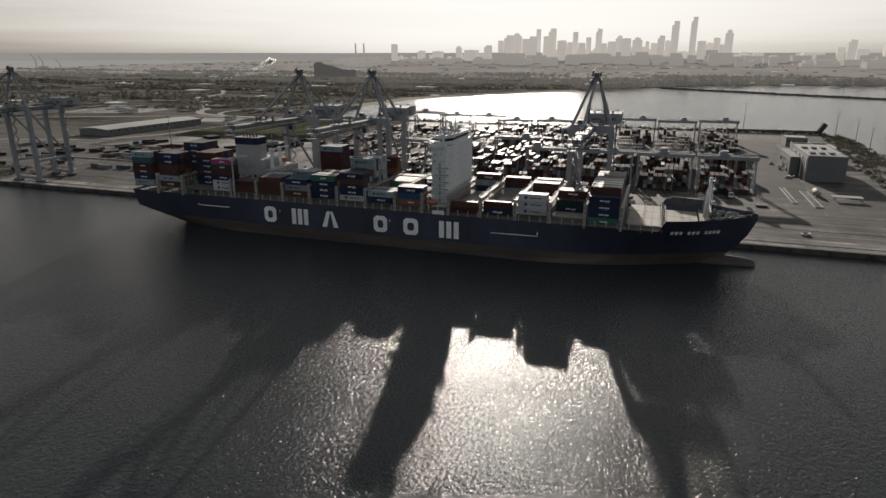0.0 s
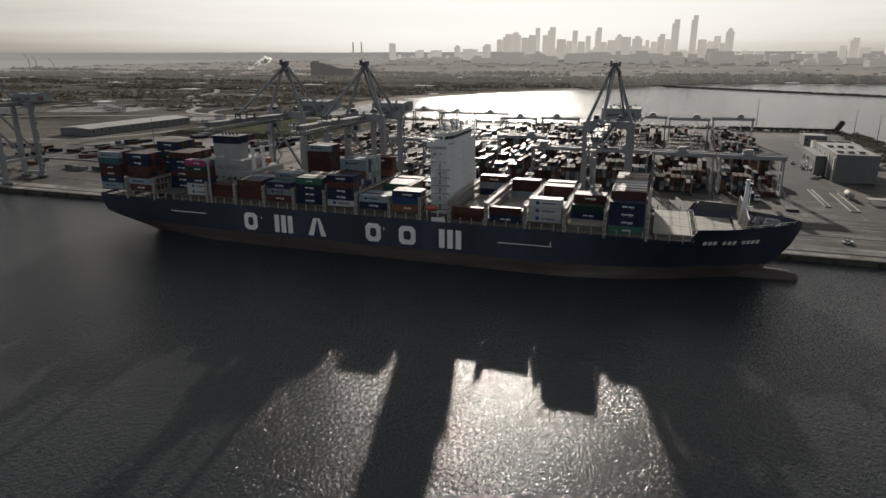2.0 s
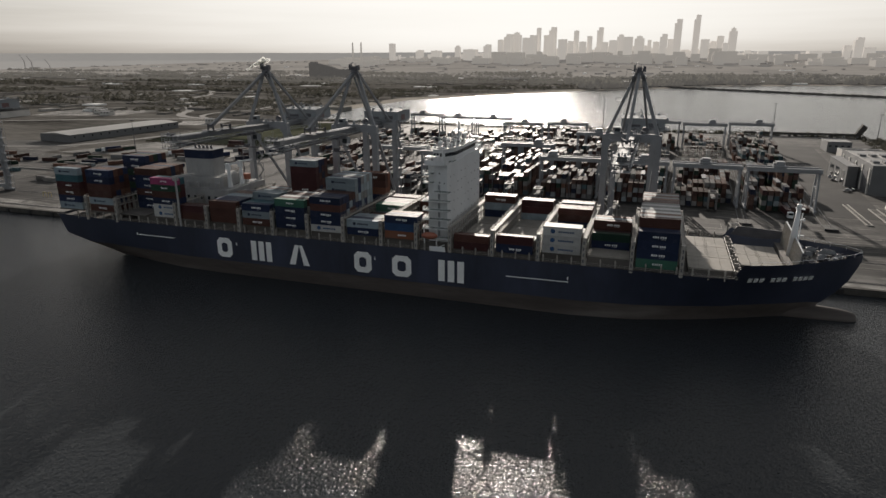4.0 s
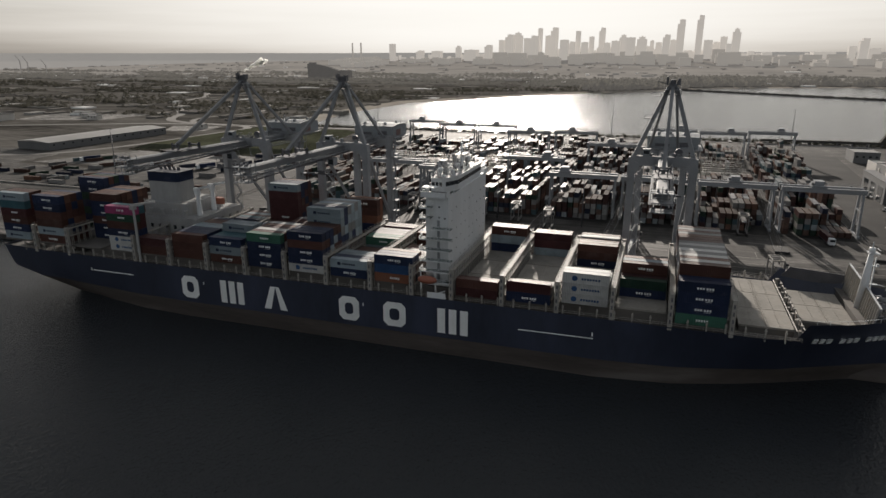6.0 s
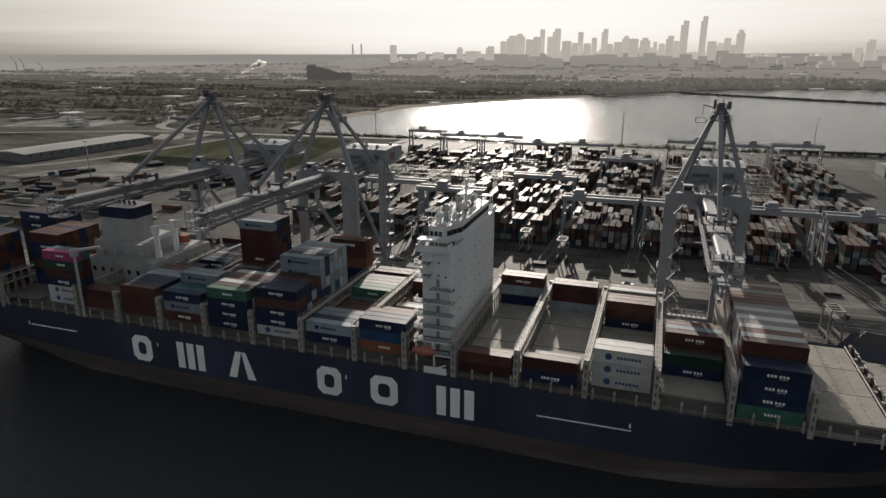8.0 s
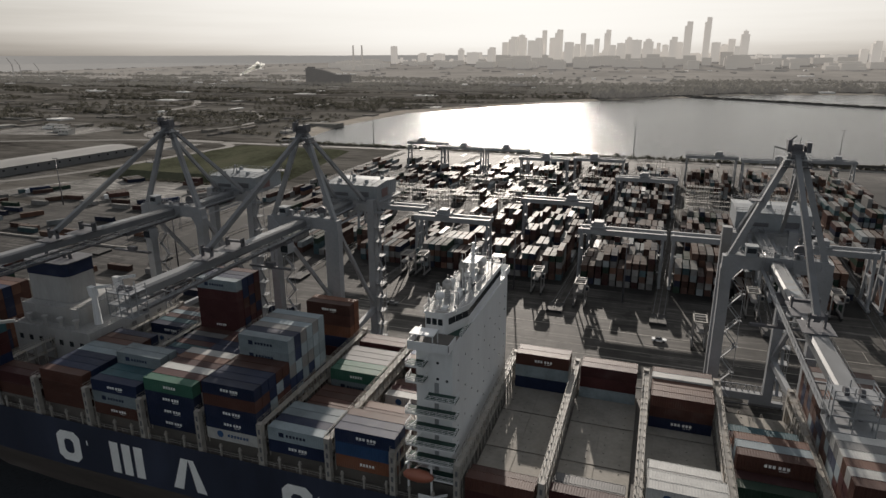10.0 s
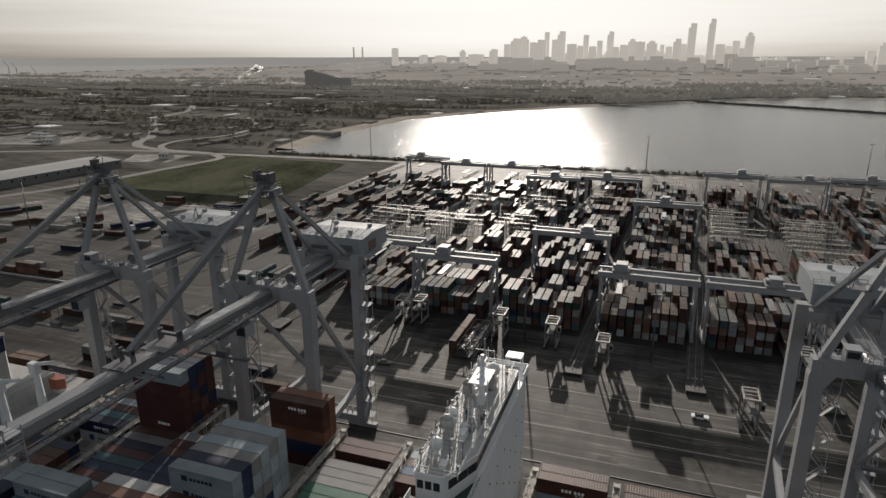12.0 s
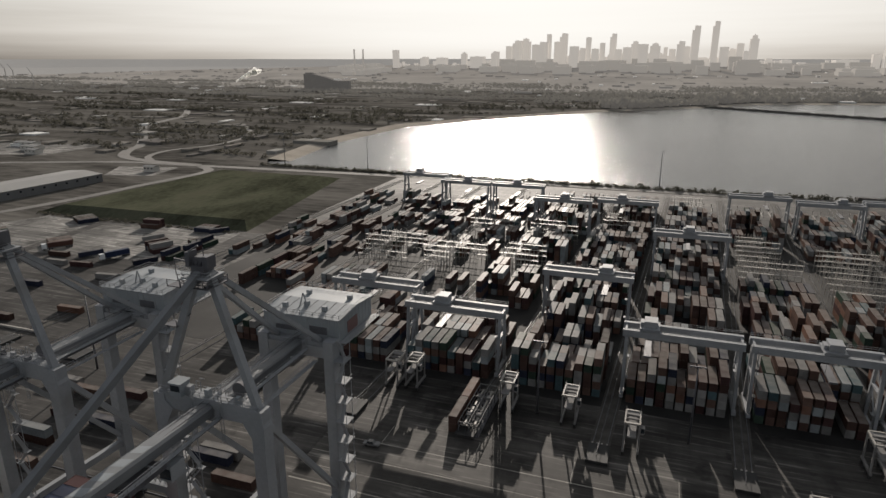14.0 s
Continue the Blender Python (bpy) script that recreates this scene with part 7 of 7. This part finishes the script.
yellow_paint = mat("faded_yellow_paint", (0.30, 0.23, 0.08), 0.6, 0, 0.2, 0.2, 2.0, 0.05)
for x in (-272.5, -268.5):
    thing("barrier_frame", Geo().tube((x, 76.5, GROUND), (x, 76.5, GROUND + 2.6), 0.16, 8).tube((x + 2.2, 76.5, GROUND), (x + 2.2, 76.5, GROUND + 2.6), 0.16, 8).beam((x - 0.1, 76.5, GROUND + 2.6), (x + 2.3, 76.5, GROUND + 2.6), 0.3), yellow_paint, "faded yellow steel barrier frame on the quay apron", "barrier", "barrier frames")
for row in range(8):
    y = 156 + 9.5 * row
    x = -430 + 7 * row + yr.uniform(0, 12)
    while x < -225 - 4 * row:
        if yr.random() < 0.34:
            container(yr.choice(MIXY), pose(x, y + yr.uniform(-1, 1), GROUND + 0.12, 0, 0, yr.choice((2, 4, 6, 62))), height=2.6, where="on the western apron", group="apron containers", doors=False).name = "apron_container"
        x += yr.uniform(13.5, 30)

# depot to the west: rows of set-down boxes, trailers and parked cars
for row in range(9):
    y = 84 + 16 * row + yr.uniform(-3, 3)
    x = -700 + 26 * row + yr.uniform(0, 40)
    while x < -350:
        x += yr.uniform(13.5, 40)
        if yr.random() < 0.55 and not (x > -440 and y > 195) and y < 0.42 * x + 420:
            container(yr.choice(MIXY), pose(x, y, GROUND + 0.06, 0, 0, yr.choice((0, 0, 4, 90))), height=2.6, where="set down in the depot", group="depot containers", doors=False).name = "depot_container"
for i in range(26):
    car(-600 + 9.0 * i + yr.uniform(-2, 2), 76 + 2 * (i % 3), 90, white_paint if i % 3 else paint["grey"], "parked pale car in a row at the depot")
for i in range(9):
    structure("lane_line", Geo().beam((-640 + 12 * i, 92 + 16 * i, GROUND + 0.05), (-345, 92 + 16 * i, GROUND + 0.05), 0.3, 0.03), worn_line, "worn painted lane line in the depot", "marking")
# painted lines on the apron
for i, y in enumerate((64, 76, 88.6, 100.4, 107, 113.2, 121.5)):
    structure("lane_line", Geo().box(-330, 290, y, y + (0.25, 0.25, 0.3, 0.45, 0.2, 0.3, 0.4)[i], GROUND + 0.04, GROUND + 0.058), worn_line, "worn painted traffic line along the apron", "marking")
for i in range(0, 30, 2):
    x = -190 + 13.2 * i
    structure("bay_line", Geo().box(x, x + 0.2, 122, 131, GROUND + 0.04, GROUND + 0.058), worn_line, "worn painted parking line", "marking")


# ---- vegetation ----
def leaf_clump(g, x, y, z, r, h, count, rnd, small=0.22, large=0.45):
    """A ragged crown of many small leaf faces round a few boughs."""
    for i in range(count):
        a, u, s = rnd.uniform(0, 2 * math.pi), rnd.random() ** 0.5, rnd.random()
        rad = r * u * math.sqrt(max(0.05, 1 - (2 * s - 1) ** 2))
        px, py, pz = x + rad * math.cos(a), y + rad * math.sin(a), z + h * s
        q = r * rnd.uniform(small, large)
        d = Vector((rnd.uniform(-1, 1), rnd.uniform(-1, 1), rnd.uniform(-0.4, 1))).normalized()
        e = d.orthogonal().normalized() * q
        f = d.cross(e).normalized() * q * 0.8
        p = Vector((px, py, pz))
        g.add([p - e, p - f * 0.6, p + e, p + f], [(0, 1, 2, 3)])


vr = random.Random(5)
shrubs = Geo()
for i in range(430):
    x = -372 + 632 * i / 430 + vr.uniform(-1.5, 1.5)
    big = vr.random() < 0.15
    leaf_clump(shrubs, x, 521 + vr.uniform(-2, 3), GROUND, vr.uniform(1.2, 2.4) * (1.5 if big else 1), vr.uniform(1.4, 3.0) * (1.6 if big else 1), 26, vr)
for i in range(140):
    leaf_clump(shrubs, 262 + vr.uniform(-7, 12), 330 + 185 * i / 140, GROUND - 0.5, vr.uniform(1.2, 2.6), vr.uniform(1.2, 2.8), 22, vr)
for i in range(70):
    leaf_clump(shrubs, -345 - 200 * vr.random(), 62 + 12 * vr.random(), GROUND - 0.4, vr.uniform(1.0, 2.6), vr.uniform(1.0, 3.0), 24, vr)
for i in range(330):
    y = 200 + 320 * vr.random()
    leaf_clump(shrubs, 233 + 0.07 * (y - 200) + vr.uniform(-4, 26 - 0.03 * (y - 200)), y, GROUND - 0.6, vr.uniform(1.0, 3.0), vr.uniform(0.8, 3.0), 24, vr)
for i in range(160):
    leaf_clump(shrubs, -400 + 165 * vr.random(), 296 + vr.uniform(-3, 2), GROUND - 0.5, vr.uniform(0.8, 1.8), vr.uniform(0.8, 2.2), 18, vr)
for i in range(130):
    x = -335 - 110 * vr.random()
    leaf_clump(shrubs, x, 79 + vr.uniform(-3, 3) + (vr.random() < 0.5) * vr.uniform(10, 20), GROUND - 0.4, vr.uniform(0.9, 2.2), vr.uniform(0.9, 2.4), 20, vr)
thing("shore_shrubs", shrubs, foliage, "line of dark scrub bushes along the rocky shore", "shrubs", kind="stuff")

trees, belts = Geo(), Geo()


def in_bay(x, y):
    """Whether a place lies on the water of the bay."""
    inside, n = False, len(SHORE)
    for i in range(n):
        (xa, ya), (xb, yb) = SHORE[i], SHORE[(i + 1) % n]
        if (ya > y) != (yb > y) and x < (xb - xa) * (y - ya) / (yb - ya) + xa:
            inside = not inside
    return not inside and y < 2000


def land_z(x, y):
    return far_height(y)


# long belts of trees and scrub, roughly along the shore roads, thinning into single trees
for i in range(560):
    y = 560 + 1780 * vr.random() ** 1.1
    x = -0.26 * y + vr.uniform(-1, 1) * (520 + 0.85 * y)
    length = vr.uniform(30, 260) * (0.6 + y / 1800)
    slope = vr.uniform(-0.25, 0.25)
    tall = vr.uniform(4, 8) * (1 + 0.3 * (y > 1500))
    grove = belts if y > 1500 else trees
    steps = max(2, int(length / 9))
    for j in range(steps):
        px, py = x + length * (j / steps - 0.5) + vr.uniform(-3, 3), y + slope * length * (j / steps - 0.5) + vr.uniform(-5, 5)
        if in_bay(px, py) or in_bay(px, py - 25) or (-440 < px < 270 and py < 560) or vr.random() < 0.18:
            continue
        r = tall * vr.uniform(0.55, 1.0)
        leaf_clump(grove, px, py, land_z(px, py) - 0.8, r, r * vr.uniform(0.9, 1.4), 38, vr, 0.17, 0.34)
for x, back, r in [(-120 + 2300 * vr.random() ** 1.2, vr.uniform(12, 130), vr.uniform(7, 17) * (1.5 if vr.random() < 0.12 else 1)) for i in range(330)]:
    shore_y = lerp_table([(-133, 1335), (-20, 1430), (80, 1525), (197, 1660), (486, 1760), (900, 1850), (2500, 1920)], x)
    leaf_clump(belts, x, shore_y + back, GROUND - 1, r * 1.2, r * vr.uniform(0.8, 1.2), 60, vr, 0.16, 0.34)
thing("far_tree_belts", belts, haze_leaf, "belts of trees beyond the bay, haze painted as glow", "trees", kind="stuff")
thing("distant_trees", trees, far_leaf, "scattered dark trees and belts of scrub across the far land", "trees", kind="stuff")

# ---- low suburban buildings across the land ----
# The near-white tone paints sun glints on a few roofs as plain colour
far_walls = island_mat("far_walls", [(0.19, 0.18, 0.165), (0.23, 0.22, 0.20), (0.18, 0.17, 0.155), (0.32, 0.31, 0.29), (0.2, 0.19, 0.175), (0.24, 0.22, 0.20), (0.16, 0.15, 0.14), (0.72, 0.71, 0.69), (0.17, 0.16, 0.15)], 0.95, 0.15, 0.0)
sub, far_sub = Geo(), Geo()
for i in range(1100):
    y = 430 + 3300 * vr.random() ** 1.15
    x = -0.26 * y + vr.uniform(-1, 1) * (500 + 0.9 * y)
    if in_bay(x, y) or (-460 < x < 300 and y < 560) or (-660 < x < -430 and y < 500):
        continue
    w, d, hh = vr.uniform(6, 18) * vr.choice((1, 1, 1, 3)), vr.uniform(10, 34), vr.uniform(1.8, 3.2)
    if y > 1700:
        hh *= vr.uniform(1, 2.2)
    z = land_z(x, y)
    if y > 1800:
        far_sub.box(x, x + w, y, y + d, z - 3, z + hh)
    else:
        sub.box(x, x + w, y, y + d, z - 3, z + (hh if y < 800 else hh * 0.6))
thing("suburb_buildings", sub, far_walls, "hundreds of low sheds and houses spread over the far land", "buildings", kind="stuff")
# Far walls and cranes: haze as glow, roof glints as the palest tone
haze_walls = island_mat("far_walls_haze_glow", [(0.17, 0.16, 0.145), (0.20, 0.19, 0.175), (0.15, 0.14, 0.13), (0.26, 0.25, 0.235), (0.16, 0.15, 0.14), (0.75, 0.73, 0.7)], 0.95, 0.15, 0.0)
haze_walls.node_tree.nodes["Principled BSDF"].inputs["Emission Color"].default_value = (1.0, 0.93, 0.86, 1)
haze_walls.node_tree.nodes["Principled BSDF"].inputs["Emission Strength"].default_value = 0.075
thing("far_buildings", far_sub, haze_walls, "scattered low buildings far off, haze painted as glow", "buildings", kind="stuff")

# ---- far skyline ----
# Tower walls emit a warm tone that stands in for haze
city_wall = mat("tower_wall_haze_glow", (0.40, 0.38, 0.36), 1.0, 0, 0.05, 0.002, 0.02, 0, spec=0.0)
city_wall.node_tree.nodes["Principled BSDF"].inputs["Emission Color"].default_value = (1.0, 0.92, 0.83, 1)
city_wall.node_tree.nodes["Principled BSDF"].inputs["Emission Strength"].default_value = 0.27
BERTH = Vector((50.3, -143.6, 87.6))


def far_place(bearing, dist):
    """Ground place at a bearing and distance from the berth."""
    a = radians(18.7) - math.atan((bearing - 784) / 1170.0)
    return BERTH.x - math.sin(a) * dist, BERTH.y + math.cos(a) * dist


def rise(elevation, dist):
    return BERTH.z + (102.5 - elevation) / 1158.0 * dist


# bearing, breadth, height and form of each tower
TOWERS_WEST = ((696, 9, 86, 0), (745, 12, 97, 1), (775, 16, 98, 0), (813, 9, 88, 2), (836, 22, 96, 0), (866, 12, 88, 1), (890, 10, 80, 0), (904, 15, 71, 1), (918, 15, 66, 2), (934, 10, 77, 0), (946, 15, 73, 1))
TOWERS_CORE = ((957, 7, 61, 0), (973, 12, 73, 0), (982, 12, 60, 1), (1000, 14, 80, 0), (1013, 11, 83, 1), (1024, 8, 66, 0), (1036, 11, 84, 0), (1048, 8, 75, 0), (1066, 10, 61, 1), (1076, 10, 85, 0), (1091, 14, 82, 0))
TOWERS_HIGH = ((1104, 13, 71, 2), (1117, 15, 77, 0), (1137, 16, 74, 2), (1155, 6, 82, 0), (1167, 10, 85, 0), (1180, 12, 73, 1), (1192, 9, 81, 0), (1204, 12, 50, 1), (1237, 10, 44, 1), (1254, 13, 82, 0), (1268, 15, 85, 1))
TOWERS_EAST = ((1281, 10, 77, 0), (1291, 8, 88, 0), (1303, 12, 63, 2), (1360, 14, 101, 0), (1460, 30, 101, 0), (1511, 10, 93, 0), (1531, 12, 82, 1), (1550, 16, 96, 0), (1600, 14, 90, 0))
for bearing, w, top, form in TOWERS_WEST + TOWERS_CORE + TOWERS_HIGH + TOWERS_EAST:
    dist = 3900 + 300 * vr.random()
    x, y = far_place(bearing, dist)
    m = dist / 1170.0 * w * 0.5
    z0, z1 = far_height(y) - 6, rise(top, dist)
    body = Geo()
    if form == 0:
        body.box(-m, m, -m, m, 0, z1 - z0)
    elif form == 1:
        body.box(-m, m * 0.6, -m, m, 0, (z1 - z0) * 0.9).box(-m * 0.5, m, -m * 0.8, m * 0.9, 0, z1 - z0)
    else:
        body.box(-m, m, -m, m, 0, (z1 - z0) * 0.86).box(-m * 0.6, m * 0.6, -m * 0.6, m * 0.6, 0, (z1 - z0) * 0.95)
        body.tube((0, 0, (z1 - z0) * 0.94), (0, 0, z1 - z0), m * 0.16, 6, m * 0.05)
    tw = thing("office_tower", body, city_wall, "distant grey office tower, haze painted as glow", "tower", "city towers", at=pose(x, y, z0))
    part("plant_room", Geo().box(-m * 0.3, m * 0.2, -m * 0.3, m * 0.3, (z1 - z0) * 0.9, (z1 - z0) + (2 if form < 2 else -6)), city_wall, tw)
low = Geo()
for i in range(260):
    bearing = vr.uniform(560, 1600) if vr.random() < 0.75 else vr.uniform(-60, 600)
    dist = vr.uniform(3300, 4300)
    if bearing < 600:
        continue
    x, y = far_place(bearing, dist)
    w = vr.uniform(12, 50)
    hgt = vr.uniform(10, 30) + (30 * vr.random() if 860 < bearing < 1320 else 0)
    z = far_height(y)
    low.box(x - w, x + w, y - w, y + w, z - 8, z + hgt)
mid = Geo()
for i in range(240):
    bearing = vr.gauss(1090, 130) if i % 4 else vr.uniform(680, 1420)
    dist = vr.uniform(4150, 4350)
    x, y = far_place(bearing, dist)
    w = vr.uniform(7, 22)
    z = far_height(y)
    near_core = max(0.0, 1 - abs(bearing - 1090) / 280)
    mid.box(x - w, x + w, y - w, y + w, z - 10, z + vr.uniform(12, 30) + 52 * near_core * vr.random())
thing("city_midrise", mid, city_wall, "mass of mid-rise buildings between the towers, haze painted as glow", "buildings", kind="stuff")
# low blocks and chimneys carry their haze as a weaker emission
block_wall = mat("block_wall_haze_glow", (0.28, 0.267, 0.252), 1.0, 0, 0.05, 0.002, 0.02, 0, spec=0.0)
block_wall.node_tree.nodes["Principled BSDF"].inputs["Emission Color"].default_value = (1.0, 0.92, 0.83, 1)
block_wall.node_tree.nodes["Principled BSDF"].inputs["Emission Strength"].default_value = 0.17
thing("city_blocks", low, block_wall, "mass of low city buildings below the towers, haze painted as glow", "buildings", kind="stuff")
for bearing in (625, 640):
    x, y = far_place(bearing, 3800)
    thing("smokestack", Geo().tube((x, y, far_height(y) - 4), (x, y, rise(84, 3800)), 6, 10, 4), block_wall, "tall slim power station chimney", "chimney", "chimneys")
# a faint glow on the silo in place of haze
silo_wall = mat("silo_wall_haze_glow", (0.13, 0.125, 0.12), 1.0, 0, 0.2, 0.01, 0.1, 0, spec=0.0)
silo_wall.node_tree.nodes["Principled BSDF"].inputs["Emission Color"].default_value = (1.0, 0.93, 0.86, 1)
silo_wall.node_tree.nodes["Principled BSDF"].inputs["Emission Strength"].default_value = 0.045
xs0, ys0 = far_place(582, 2300)
silo = Geo().slab_y([(-74, -4), (74, -4), (74, rise(130, 2300) - GROUND), (30, rise(130, 2300) - GROUND), (-4, rise(124, 2300) - GROUND), (-40, rise(120, 2300) - GROUND), (-74, rise(119, 2300) - GROUND)], -16, 16)
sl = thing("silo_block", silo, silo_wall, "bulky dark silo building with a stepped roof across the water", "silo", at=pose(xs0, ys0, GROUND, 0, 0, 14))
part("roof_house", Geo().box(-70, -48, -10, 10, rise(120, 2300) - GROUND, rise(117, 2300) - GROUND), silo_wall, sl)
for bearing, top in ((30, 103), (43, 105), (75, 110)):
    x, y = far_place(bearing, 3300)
    hc = thing("harbour_crane", Geo().beam((x, y, far_height(y) - 2), (x, y, rise(top + 8, 3300)), 2.5), haze_walls, "far harbour crane, haze painted as glow", "crane", "harbour cranes")
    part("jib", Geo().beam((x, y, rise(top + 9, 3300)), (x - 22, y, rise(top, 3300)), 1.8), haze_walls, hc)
# steam from a far stack
steam_mat = mat("steam", (0.86, 0.86, 0.85), 1.0, 0, 0.03, 0.02, 0.1, 0, spec=0.0)
n, l = steam_mat.node_tree.nodes, steam_mat.node_tree.links
glow = n.new("ShaderNodeBsdfTranslucent")
glow.inputs[0].default_value = (0.9, 0.9, 0.88, 1)
blend = n.new("ShaderNodeMixShader")
blend.inputs[0].default_value = 0.85
l.new(n["Principled BSDF"].outputs[0], blend.inputs[1])
l.new(glow.outputs[0], blend.inputs[2])
l.new(blend.outputs[0], n["Material Output"].inputs[0])
steam = Geo()
for i in range(150):
    t = vr.random() ** 0.8
    x, y = far_place(428 + 36 * t + vr.uniform(-5, 5) * (0.25 + t), 2300)
    r = 1.6 + 5.0 * t * vr.uniform(0.4, 1)
    leaf_clump(steam, x, y + vr.uniform(-6, 6), rise(131 - 17 * t ** 0.8 + vr.uniform(-4.5, 3.5) * t, 2300) - r, r, 1.6 * r, 16, vr, 0.3, 0.6)
thing("steam_plume", steam, steam_mat, "drifting white steam plume from a far works", "steam", kind="stuff", smooth=True)
